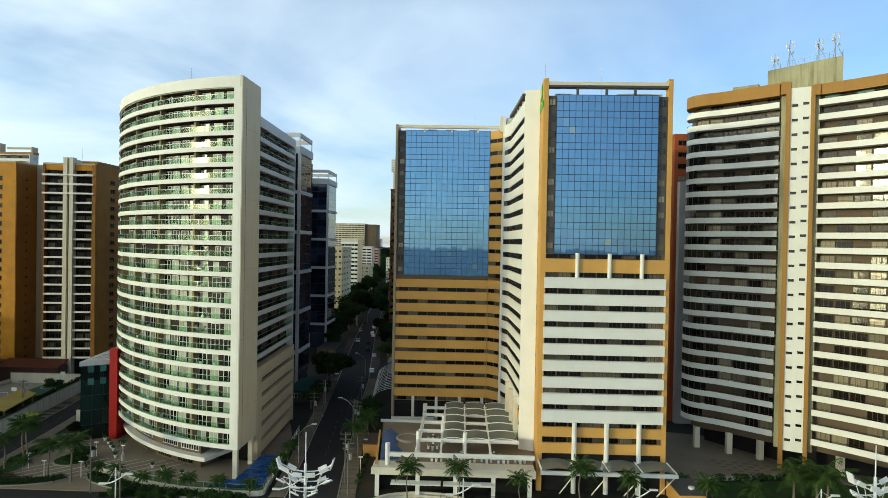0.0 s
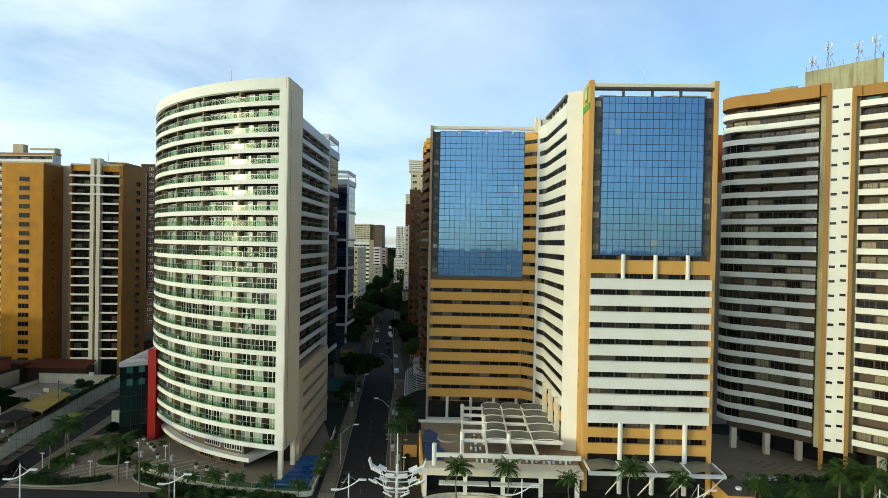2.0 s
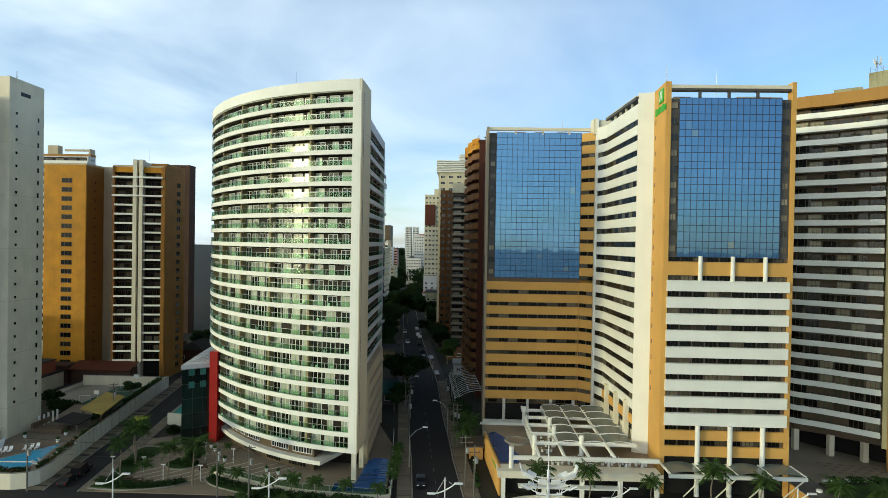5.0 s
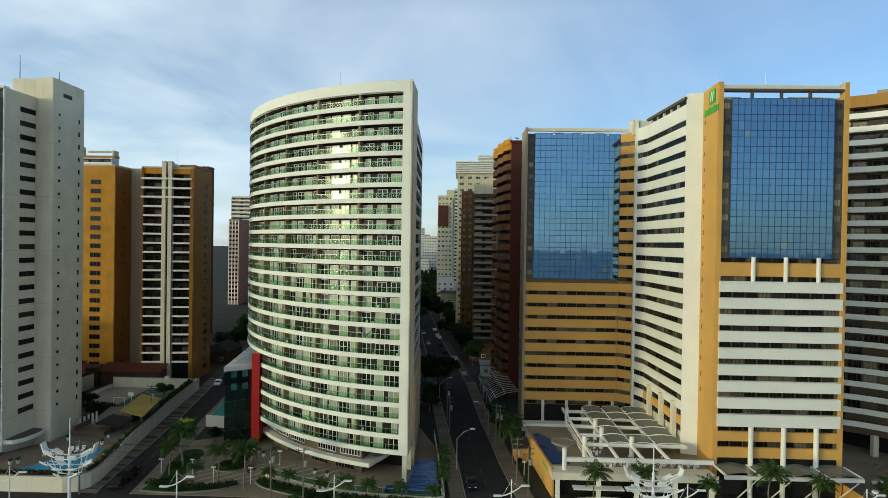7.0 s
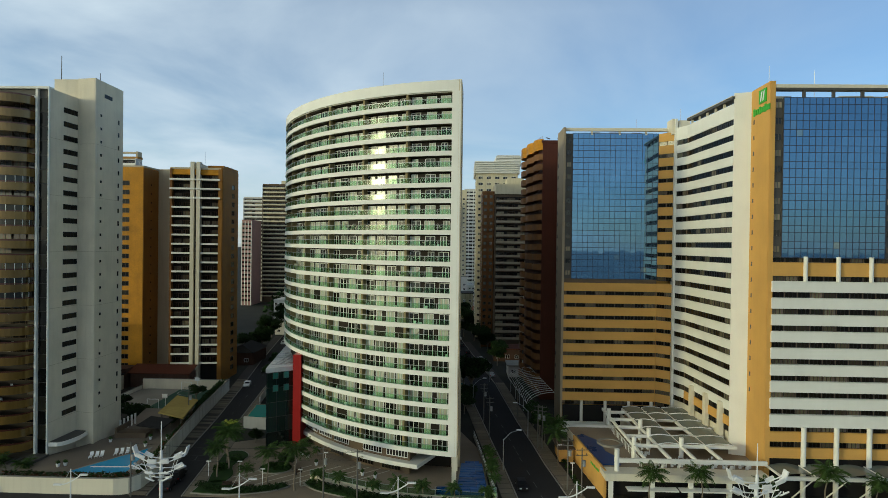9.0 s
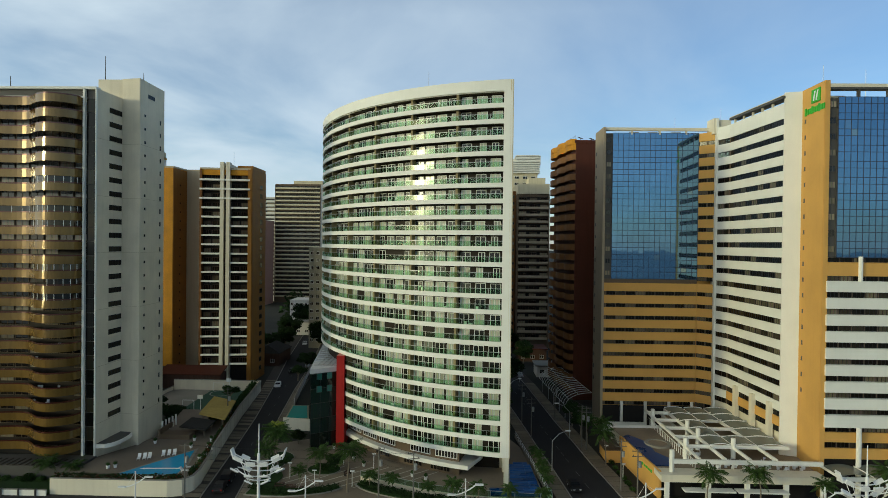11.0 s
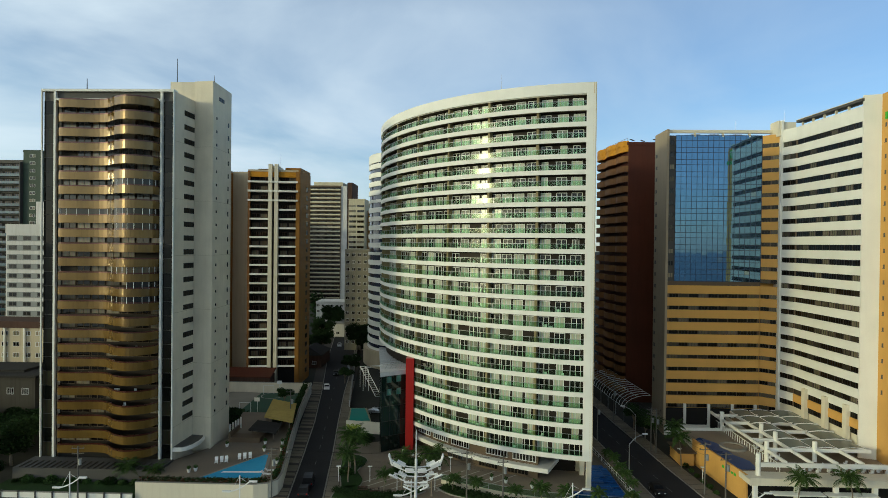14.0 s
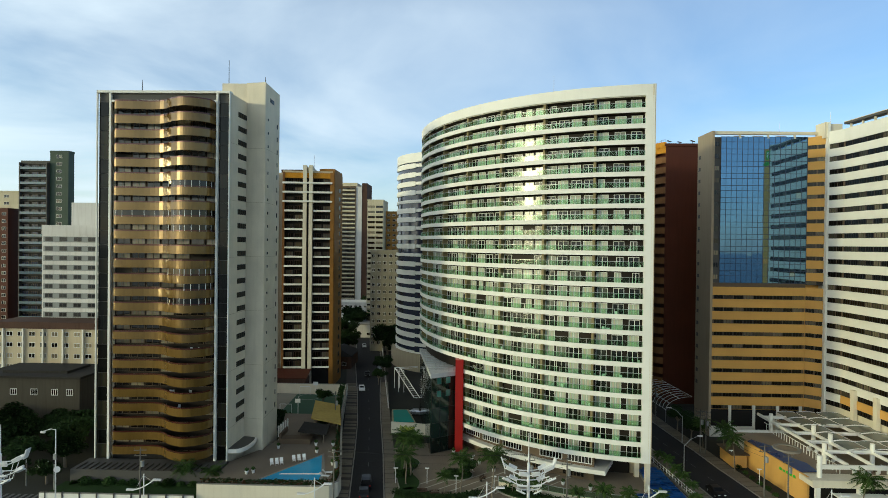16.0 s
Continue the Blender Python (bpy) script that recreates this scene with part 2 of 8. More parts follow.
bronze = mat("bronze_tile", (0.195, 0.117, 0.027), 0.17, metal=0.28, streak=0.3, var=0.16, coat=0.3, spec=0.4)
darkmetal = mat("dark_metal", (0.03, 0.03, 0.03), 0.4, metal=0.6)
whitemetal = mat("white_metal", (0.80, 0.80, 0.78), 0.4, var=0.04)
galv = mat("galvanised_steel", (0.42, 0.43, 0.43), 0.45, metal=0.7)
redpanel = mat("red_panel", (0.34, 0.018, 0.015), 0.4, var=0.08, coat=0.2)
navy = mat("navy_panel", (0.045, 0.055, 0.095), 0.25, var=0.12, coat=0.3)
asphalt = mat("asphalt", (0.029, 0.028, 0.028), 0.9, var=0.25, scale=0.8, bump=0.3)
paving = mat("paving", (0.19, 0.16, 0.115), 0.85, var=0.2, scale=1.0, rand=0.14, bump=0.2)
darkpaving = mat("dark_paving", (0.07, 0.06, 0.05), 0.85, var=0.2, bump=0.2)
plaza_mat = mat("plaza_stone", (0.225, 0.182, 0.13), 0.85, var=0.2, bump=0.2)
polemat = mat("pole_concrete", (0.15, 0.14, 0.12), 0.85, var=0.2)
kerbmat = mat("kerb_concrete", (0.27, 0.25, 0.21), 0.85, var=0.15)
earth = mat("city_ground", (0.036, 0.036, 0.028), 0.95, var=0.4, scale=0.35)
grass = mat("grass", (0.020, 0.046, 0.009), 0.9, var=0.35, scale=2.0, bump=0.6)
leaf = mat("leaf", (0.036, 0.072, 0.016), 0.8, spec=0.15, var=0.3, island=0.5)
palmleaf = mat("palm_leaf", (0.044, 0.082, 0.016), 0.75, spec=0.2, var=0.25, island=0.45)
palmyoung = mat("palm_young_leaf", (0.22, 0.26, 0.03), 0.75, spec=0.2, var=0.25, island=0.4)
darkleaf = mat("dark_leaf", (0.020, 0.040, 0.011), 0.85, spec=0.12, var=0.3, island=0.5)
redleaf = mat("red_leaf", (0.09, 0.030, 0.014), 0.85, spec=0.12, var=0.3, island=0.5)
bark = mat("bark", (0.20, 0.165, 0.12), 0.9, var=0.25, bump=0.5)
sea = mat("sea_water", (0.014, 0.055, 0.085), 0.30, var=0.2, scale=0.05, bump=0.5, fine=0.5, spec=0.3)
sand = mat("sand", (0.48, 0.40, 0.28), 0.95, var=0.1)
poolwater = mat("pool_water", (0.05, 0.36, 0.62), 0.06, var=0.10, fine=2.0, bump=0.05)
pooltile = mat("blue_pool_tile", (0.014, 0.072, 0.25), 0.3, var=0.25, rand=0.35)
terracotta = mat("terracotta", (0.30, 0.085, 0.045), 0.85, var=0.25, streak=0.2)
brick = mat("red_brick", (0.40, 0.10, 0.035), 0.8, streak=0.2, var=0.15)
thatch = mat("yellow_thatch", (0.42, 0.31, 0.085), 0.95, var=0.2, bump=0.6, streak=0.3)
palestone = mat("pale_paving_stone", (0.46, 0.42, 0.34), 0.85, var=0.2)
terracetile = mat("terrace_tile", (0.27, 0.21, 0.145), 0.8, var=0.2)
deck = mat("deck_tile", (0.20, 0.162, 0.12), 0.8, var=0.2)
courtgreen = mat("court_green", (0.045, 0.095, 0.065), 0.8, var=0.2)
teal = mat("teal_court", (0.02, 0.26, 0.20), 0.6, var=0.1)
signgreen = mat("sign_green", (0.06, 0.42, 0.03), 0.4, var=0.05)
tyre = mat("tyre", (0.015, 0.015, 0.015), 0.9, var=0.1)
carglass = mat("car_window_glass", (0.008, 0.009, 0.010), 0.3, spec=0.12, var=0.05)
carwhite = mat("car_white", (0.75, 0.75, 0.74), 0.25, coat=0.8, var=0.02)
carblack = mat("car_black", (0.010, 0.010, 0.011), 0.45, coat=0.15, var=0.02)
carsilver = mat("car_silver", (0.40, 0.41, 0.42), 0.3, metal=0.5, coat=0.6, var=0.02)
carred = mat("car_red", (0.30, 0.02, 0.02), 0.25, coat=0.8, var=0.02)
farwhite = mat("far_white", (0.66, 0.64, 0.60), 0.75, streak=0.25, var=0.08)
farcream = mat("far_cream", (0.62, 0.55, 0.38), 0.75, streak=0.25, var=0.08)
# old cream wall with the shadow lying on it put into the colour
shadecream = mat("shaded_old_cream_render", (0.33, 0.30, 0.22), 0.8, streak=0.3, var=0.15)
rowgrey = mat("grey_window_row", (0.27, 0.28, 0.27), 0.6, var=0.1)
farpink = mat("far_pink", (0.42, 0.25, 0.21), 0.75, streak=0.25, var=0.08)
darkgreen = mat("dark_green_panel", (0.045, 0.072, 0.050), 0.45, var=0.1, streak=0.2)
hwin = pane_mat("hotel_window_glass", (0.016, 0.014, 0.010), (0.26, 0.22, 0.15), 0.24, rough=0.12, spec=0.2)
dwin = pane_mat("door_glass", (0.014, 0.018, 0.013), (0.80, 0.86, 0.66), 0.54, rough=0.22)
bwin = pane_mat("pale_window_glass", (0.020, 0.016, 0.010), (0.50, 0.43, 0.27), 0.34, spec=0.35)
awin = pane_mat("apartment_glass", (0.016, 0.014, 0.011), (0.46, 0.40, 0.26), 0.36)
swin = pane_mat("small_window_glass", (0.010, 0.010, 0.010), (0.06, 0.06, 0.055), 0.4, rough=0.15)
stripglass = pane_mat("dark_strip_glass", (0.008, 0.009, 0.007), (0.05, 0.045, 0.028), 0.3, rough=0.05, spec=0.2)
gwin = pane_mat("bronze_window_glass", (0.018, 0.013, 0.007), (0.16, 0.12, 0.06), 0.3, rough=0.04)
navyglass = pane_mat("navy_glass", (0.012, 0.016, 0.032), (0.05, 0.06, 0.10), 0.4, rough=0.04)
greenglass = pane_mat("green_tower_glass", (0.006, 0.018, 0.014), (0.022, 0.050, 0.040), 0.5, rough=0.05)
tealwin = pane_mat("teal_window", (0.05, 0.20, 0.17), (0.10, 0.33, 0.28), 0.5)
bluewin = pane_mat("blue_balcony_glass", (0.14, 0.20, 0.23), (0.26, 0.33, 0.36), 0.5, rough=0.08)
mirror = mirror_glass("blue_mirror_glass", (0.145, 0.275, 0.44), (0.25, 0.33, 0.37))
rail = rail_glass("green_rail_glass", (0.72, 0.89, 0.765), (1.0, 1.0, 0.95))

vault = clear_glass("vault_glazing", (0.22, 0.245, 0.21), 0.55, 0.25)
fwin = pane_mat("far_window_glass", (0.014, 0.014, 0.014), (0.30, 0.27, 0.20), 0.25, rough=0.12, island=True)
# near-black fill: shade of openings and recesses put into the colour
dark = mat("dark_interior_shade", (0.016, 0.015, 0.014), 0.8, var=0.2)
paintwhite = mat("road_paint", (0.13, 0.13, 0.12), 0.8, var=0.25)

courtline = mat("court_line_white", (0.36, 0.36, 0.34), 0.8, var=0.25)
# ---- building helpers ----
rnd = random.Random(7)


def face_frame(x, y, x2, y2):
    """A wall's own axes: u runs from (x, y) to (x2, y2), d points out of the wall (to the right of u), z up. Returns matrix and length."""
    u = Vector((x2 - x, y2 - y, 0))
    n = u.length
    u /= n
    d = Vector((u.y, -u.x, 0))
    m = Matrix(((u.x, d.x, 0, x), (u.y, d.y, 0, y), (0, 0, 1, 0), (0, 0, 0, 1)))
    return m, n


class Geo:
    """Collects vertices and faces of one mesh."""

    def __init__(self):
        self.v, self.f, self.k = [], [], []

    def add(self, verts, faces, k=0, m=None):
        o = len(self.v)
        self.v += [tuple(m @ Vector(p)) for p in verts] if m else [tuple(p) for p in verts]
        self.f += [tuple(i + o for i in f) for f in faces]
        self.k += [k] * len(faces)
        return self

    def box(self, u0, u1, d0, d1, z0, z1, k=0, m=None):
        vs = [(u0, d0, z0), (u1, d0, z0), (u1, d1, z0), (u0, d1, z0), (u0, d0, z1), (u1, d0, z1), (u1, d1, z1), (u0, d1, z1)]
        fs = [(0, 3, 2, 1), (4, 5, 6, 7), (0, 1, 5, 4), (1, 2, 6, 5), (2, 3, 7, 6), (3, 0, 4, 7)]
        if m and m.determinant() < 0:
            fs = [f[::-1] for f in fs]
        return self.add(vs, fs, k, m)

    def prism(self, poly, z0, z1, k=0, m=None):
        n = len(poly)
        area = sum(poly[i][0] * poly[(i + 1) % n][1] - poly[(i + 1) % n][0] * poly[i][1] for i in range(n))
        if area < 0:
            poly = poly[::-1]
        vs = [(x, y, z0) for x, y in poly] + [(x, y, z1) for x, y in poly]
        fs = [tuple(range(n - 1, -1, -1)), tuple(range(n, 2 * n))]
        fs += [(i, (i + 1) % n, n + (i + 1) % n, n + i) for i in range(n)]
        return self.add(vs, fs, k, m)

    def strip(self, pts, inner, z0, z1, k=0):
        """A band along a path in plan: from pts to the matching inner points, z0 to z1."""
        n = len(pts)
        vs = [(*p[:2], z0) for p in pts] + [(*p[:2], z1) for p in pts] + [(*p[:2], z0) for p in inner] + [(*p[:2], z1) for p in inner]
        fs = []
        for i in range(n - 1):
            a, b, c, d = i, n + i, 2 * n + i, 3 * n + i
            fs += [(a, a + 1, b + 1, b), (c + 1, c, d, d + 1), (b, b + 1, d + 1, d), (a + 1, a, c, c + 1)]
        fs += [(0, n, 3 * n, 2 * n), (n - 1, 3 * n - 1, 4 * n - 1, 2 * n - 1)]
        return self.add(vs, fs, k)

    def tube(self, p, q, r, r2=None, n=8, k=0, caps=True):
        p, q = Vector(p), Vector(q)
        r2 = r if r2 is None else r2
        a = (q - p).normalized()
        s = a.orthogonal().normalized()
        t = a.cross(s)
        vs = []
        for c, rr in ((p, r), (q, r2)):
            vs += [c + rr * (math.cos(2 * math.pi * i / n) * s + math.sin(2 * math.pi * i / n) * t) for i in range(n)]
        fs = [(i, (i + 1) % n, n + (i + 1) % n, n + i) for i in range(n)]
        if caps:
            fs += [tuple(range(n - 1, -1, -1)), tuple(range(n, 2 * n))]
        return self.add(vs, fs, k)

    def path(self, pts, r, n=6, k=0):
        """One bent tube through the points."""
        pts = [Vector(p) for p in pts]
        vs, fs = [], []
        for i, p in enumerate(pts):
            a = (pts[min(i + 1, len(pts) - 1)] - pts[max(i - 1, 0)]).normalized()
            s = a.cross(Vector((0, 0, 1)))
            s = s.normalized() if s.length > 1e-3 else Vector((1, 0, 0))
            t = s.cross(a)
            vs += [p + r * (math.cos(2 * math.pi * j / n) * s + math.sin(2 * math.pi * j / n) * t) for j in range(n)]
        for i in range(len(pts) - 1):
            fs += [(i * n + j, i * n + (j + 1) % n, (i + 1) * n + (j + 1) % n, (i + 1) * n + j) for j in range(n)]
        return self.add(vs, fs + [tuple(range(n)), tuple(range(len(vs) - 1, len(vs) - n - 1, -1))], k)

    def mesh(self, name, mats, smooth=0):
        me = bpy.data.meshes.new(name)
        me.from_pydata(self.v, [], self.f)
        for m in mats if isinstance(mats, (list, tuple)) else [mats]:
            me.materials.append(m)
        if any(self.k):
            me.polygons.foreach_set("material_index", self.k)
        me.update()
        if smooth:
            me.polygons.foreach_set("use_smooth", [True] * len(me.polygons))
            me.set_sharp_from_angle(angle=radians(smooth))
        return me


def thing(name, x, y, z, label, category, group="", kind=""):
    """An Empty at a thing's base, which carries its parts."""
    ob = new(name)
    ob.empty_display_size = 0.5
    ob.location = (x, y, z)
    return tagged(ob, label, category, group, kind)


def hang(ob, parent, at=None):
    """Parents ob to a thing or part, leaving it at its world place."""
    ob.parent = parent
    up, m = parent, Matrix.Identity(4)
    while up:
        own = up.matrix_parent_inverse @ Matrix.LocRotScale(up.location, up.rotation_euler, up.scale)
        m = own @ m
        up = up.parent
    ob.matrix_parent_inverse = m.inverted()
    if at is not None:
        ob.matrix_basis = at
    return ob


def part(name, geo, mats, parent=None, label="", at=None, smooth=0):
    me = geo if isinstance(geo, bpy.types.Mesh) else geo.mesh(name, mats, smooth)
    ob = new(name, me)
    if parent is not None:
        hang(ob, parent, at)
    elif at is not None:
        ob.matrix_basis = at
    if label:
        ob["label"] = label
    return ob


def solo(name, geo, mats, label, category, group="", kind=""):
    return tagged(part(name, geo, mats), label, category, group, kind)


def at_face(m, u, d, z, turn=0.0):
    return m @ Matrix.Translation((u, d, z))


def window_mesh(name, w, h, mats, panes=2, bar=0.06, deep=0.08, sill=False):
    """A window lying in u (width, centred) and z (from 0): one frame (slot 0) with its panes (slot 1) set back in it."""
    us = [-w / 2]
    for i in range(panes):
        a = -w / 2 + bar + (w - bar) * i / panes
        us += [a, a + (w - bar) / panes - bar]
    us.append(w / 2)
    zs = [0.0, bar, h - bar, h]
    g, nu = Geo(), len(us)
    front, rear = deep, deep * 0.3
    vs = [(u, front, z) for z in zs for u in us] + [(u, rear, z) for z in zs for u in us]
    o = nu * 4
    fs, ks = [], []
    for j in range(3):
        for i in range(nu - 1):
            a, b, c, d = j * nu + i, j * nu + i + 1, (j + 1) * nu + i + 1, (j + 1) * nu + i
            if j == 1 and i % 2 == 1:
                fs.append((a + o, b + o, c + o, d + o)); ks.append(1)
                for p, q in ((a, b), (b, c), (c, d), (d, a)):
                    fs.append((p, q, q + o, p + o)); ks.append(0)
            else:
                fs.append((a, b, c, d)); ks.append(0)
    rim = [i for i in range(nu)] + [nu - 1 + nu * j for j in (1, 2, 3)] + [3 * nu + i for i in range(nu - 2, -1, -1)] + [nu * j for j in (2, 1)]
    n = len(vs)
    vs += [(vs[i][0], -0.05, vs[i][2]) for i in rim]
    for i in range(len(rim)):
        k = (i + 1) % len(rim)
        fs.append((rim[i], rim[k], n + k, n + i)); ks.append(0)
    g.v, g.f, g.k = vs, fs, ks
    return g.mesh(name, mats)


def ac_mesh():
    g = Geo()
    g.box(-0.4, 0.4, 0, 0.32, 0, 0.55)
    for i in range(5):
        g.box(-0.33, 0.12, 0.32, 0.335, 0.09 + 0.08 * i, 0.12 + 0.08 * i)
    g.tube((0.24, 0.31, 0.28), (0.24, 0.34, 0.28), 0.1, n=10)
    return g.mesh("air_conditioner", [whitemetal])


AC = ac_mesh()

# ---- ground, sea, streets ----
def sheet(name, poly, z, m, label, category, thick=0.3):
    return solo(name, Geo().prism(poly, z - thick, z), m, label, category, kind="structure")


sheet("ground", [(-3500, 20), (3500, 20), (3500, 4500), (-3500, 4500)], 0.0, earth, "dusty grey brown city ground", "ground", 1.0)
sheet("beach", [(-3500, -30), (3500, -30), (3500, 20), (-3500, 20)], -0.1, sand, "pale sand beach strip", "beach", 1.0)
sheet("sea", [(-4500, -4500), (4500, -4500), (4500, -30), (-4500, -30)], -0.6, sea, "calm blue green sea", "sea", 1.0)
sheet("avenue", [(-400, 64), (300, 64), (300, 99), (-400, 99)], 0.03, asphalt, "grey asphalt sea front avenue", "road", 0.2)


def street(name, pts, label):
    """A carriageway between two kerb lines: rows of (left x, right x, y)."""
    g = Geo()
    for (a, b, y), (c, d, v) in zip(pts, pts[1:]):
        g.add([(a, y, 0.05), (b, y, 0.05), (d, v, 0.05), (c, v, 0.05)], [(0, 1, 2, 3)])
    s = solo(name, g, asphalt, label, "road", kind="structure")
    for side in (0, 1):
        for (a, b, y), (c, d, v) in zip(pts, pts[1:]):
            p, q = ((a, y), (c, v)) if side == 0 else ((b, y), (d, v))
            sg = -1 if side == 0 else 1
            k = Geo().prism([p, q, (q[0] + sg * 0.22, q[1]), (p[0] + sg * 0.22, p[1])], 0.0, 0.2)
            part("kerb", k, kerbmat, s)
    return s


S1 = [(-29.4, -20.6, 99), (-31.2, -22.9, 118), (-32.6, -24.0, 130), (-34.2, -25.8, 146), (-38.5, -29.0, 185), (-47.6, -39.0, 264), (-69.8, -63.0, 492), (-120, -112, 980), (-190, -180, 1700)]
S2 = [(-93.6, -87.7, 99), (-96.9, -91.1, 123), (-100.0, -94.4, 144), (-105.0, -98.5, 172), (-113.7, -104.1, 217), (-122.8, -113.0, 271), (-134, -125, 354)]
street("side_street", S1, "narrow asphalt street running inland between towers")
street("back_street", S2, "asphalt street beside the garden wall")


def pave(name, left, right, m, label, piece=2.2, gap=0.25):
    """A pavement of slabs along a street: rows of (x0, x1, y)."""
    s = None
    base = Geo()
    rows = left
    for (a, b, y), (c, d, v) in zip(rows, rows[1:]):
        base.add([(a, y, 0.15), (b, y, 0.15), (d, v, 0.15), (c, v, 0.15)], [(0, 1, 2, 3)])
    s = solo(name, base, darkpaving, label, "pavement", kind="structure")
    y = rows[0][2]
    while y < min(rows[-1][2], 185):
        i = max(j for j in range(len(rows) - 1) if rows[j][2] <= y)
        (a, b, y0), (c, d, y1) = rows[i], rows[i + 1]
        t = (y - y0) / (y1 - y0)
        t2 = (y + piece - gap - y0) / (y1 - y0)
        g = Geo().prism([(a + (c - a) * t + 0.1, y), (b + (d - b) * t - 0.1, y), (b + (d - b) * t2 - 0.1, y + piece - gap), (a + (c - a) * t2 + 0.1, y + piece - gap)], 0.12, 0.19)
        part("slab", g, paving, s)
        y += piece * (1.0 if gap < 0.5 else rnd.uniform(0.6, 1.6))
    return s


pave("pavement", [(a - 2.9, a - 0.25, y) for a, b, y in S1[:6]], None, paving, "pavement of pale slabs with dark joints")
pave("pavement", [(b + 0.25, b + 3.2, y) for a, b, y in S1[:6]], None, paving, "pavement of pale slabs with dark joints")
pave("pavement", [(b + 0.25, b + 2.6, y) for a, b, y in S2[:6]], None, paving, "pavement of pale slabs with dark joints")
pave("pavement", [(a - 3.4, a - 0.25, y) for a, b, y in S2[:6]], None, paving, "pavement of pale slabs with wide dark planted gaps", 2.3, 1.0)

# ---- white curved apartment tower ----
def arc_pts(c, r, a0, a1, n):
    """Points on a circle; angle 0 faces the sea, growing towards the left-hand end."""
    return [(c[0] - r * math.sin(radians(a0 + (a1 - a0) * i / n)), c[1] - r * math.cos(radians(a0 + (a1 - a0) * i / n))) for i in range(n + 1)]


def arc_frame(c, r, a):
    """Axes on that circle at angle a, d pointing out."""
    s, k = math.sin(radians(a)), math.cos(radians(a))
    return Matrix(((k, -s, 0, c[0] - r * s), (-s, -k, 0, c[1] - r * k), (0, 0, 1, 0), (0, 0, 0, 1)))


def build_white_tower():
    C, R = (-32.3, 159.0), 53.6
    A0, A1 = 8.8, 92.0
    top, pitch, n_st = 71.6, 2.88, 23
    root = thing("apartment_tower", -58, 130, 0, "white crescent apartment tower with curved balconies and green glass rails", "apartment tower")
    AS = A0 + 1.7
    wall = arc_pts(C, R - 1.7, A0, A1, 48)
    core = wall + [(-80, 176), (-66, 170), (-54, 135), (-42.5, 116.5), (-40.9, 108.6)]
    # storey walls carry the shade of the balcony recess in their colour
    part("core", Geo().prism(core, 5.2, 71.6), shadewall, root, "recessed storey walls in a dark shade colour")
    part("roof", Geo().prism(arc_pts(C, R - 0.3, A0, A1, 48) + [(-80, 176), (-66, 170), (-54, 135), (-42.3, 116)], 71.6, 72.6), white, root)
    part("parapet", Geo().strip(arc_pts(C, R, A0, A1, 60), arc_pts(C, R - 0.5, A0, A1, 60), 71.72, 73.75), white, root)
    # thin sheet that paints the shade under the parapet
    part("top_ceiling", Geo().strip(arc_pts(C, R - 0.5, A0, A1, 48), arc_pts(C, R - 1.8, A0, A1, 48), 71.55, 71.6), ceilshade, root, "balcony ceiling in a dark shade colour")
    # end frame and end wall
    g = Geo().strip(arc_pts(C, R + 0.02, A0, AS, 6), arc_pts(C, R - 1.2, A0, AS, 6), 5.36, 71.72)
    part("end_frame", g, white, root)
    me, le = face_frame(-40.36, 106.1, -40.1, 114.7)
    part("end_wall", Geo().box(-0.05, le, -0.5, 0.03, 5.36, 73.75, 0, me), sandwall, root)
    for z in range(5):
        part("wall_joint", Geo().box(0, le, 0.025, 0.04, 12.4 + 13.0 * z, 12.46 + 13.0 * z, 0, me), beige, root)
    door = window_mesh("balcony_door", 1.95, 2.3, [whitemetal, dwin], 2, 0.10)
    doorn = window_mesh("balcony_door", 1.25, 2.3, [whitemetal, dwin], 2, 0.10)
    hammock = Geo()
    for i in range(8):
        t0, t1 = i / 8, (i + 1) / 8
        for w in (-0.25, 0.1):
            z0, z1 = 1.75 - 1.1 * math.sin(math.pi * t0), 1.75 - 1.1 * math.sin(math.pi * t1)
            hammock.add([(-1.2 + 2.4 * t0, w, z0), (-1.2 + 2.4 * t1, w, z1), (-1.2 + 2.4 * t1, w + 0.35, z1 + 0.05), (-1.2 + 2.4 * t0, w + 0.35, z0 + 0.05)], [(0, 1, 2, 3)])
    hammock = hammock.mesh("hammock", [cream])
    side = [(-0.25, 0), (-0.2, 0), (-0.18, 0.4), (0.2, 0.4), (0.22, 0), (0.27, 0), (0.25, 0.46), (-0.18, 0.46), (-0.25, 0.95), (-0.31, 0.95)]
    chair = Geo().prism(side, -0.25, 0.25, 0, Matrix(((0, 0, 1, 0), (1, 0, 0, 0), (0, 1, 0, 0), (0, 0, 0, 1))))
    chair = chair.mesh("chair", [whitemetal])
    fins = [20.0 + 10.5 * k for k in range(7)]
    for k in range(n_st):
        z1 = top - pitch * k - 2.03            # top of this balcony's front edge
        z0 = z1 - 0.84
        n = 56
        a1 = A1 if z1 > 20.0 else 54.2      # the red wall cuts the lower balconies short
        b = part("balcony", Geo().strip(arc_pts(C, R, AS - 0.1, a1, n), arc_pts(C, R - 0.35, AS - 0.1, a1, n), z0, z1)
                 .strip(arc_pts(C, R - 0.35, AS - 0.1, a1, n), arc_pts(C, R - 1.85, AS - 0.1, a1, n), z0 + 0.1, z0 + 0.3), white, root)
        # thin sheet under the white slab, coloured as its shade
        part("ceiling", Geo().strip(arc_pts(C, R - 0.36, AS, a1, n), arc_pts(C, R - 1.8, AS, a1, n), z0 + 0.04, z0 + 0.096), ceilshade, b)
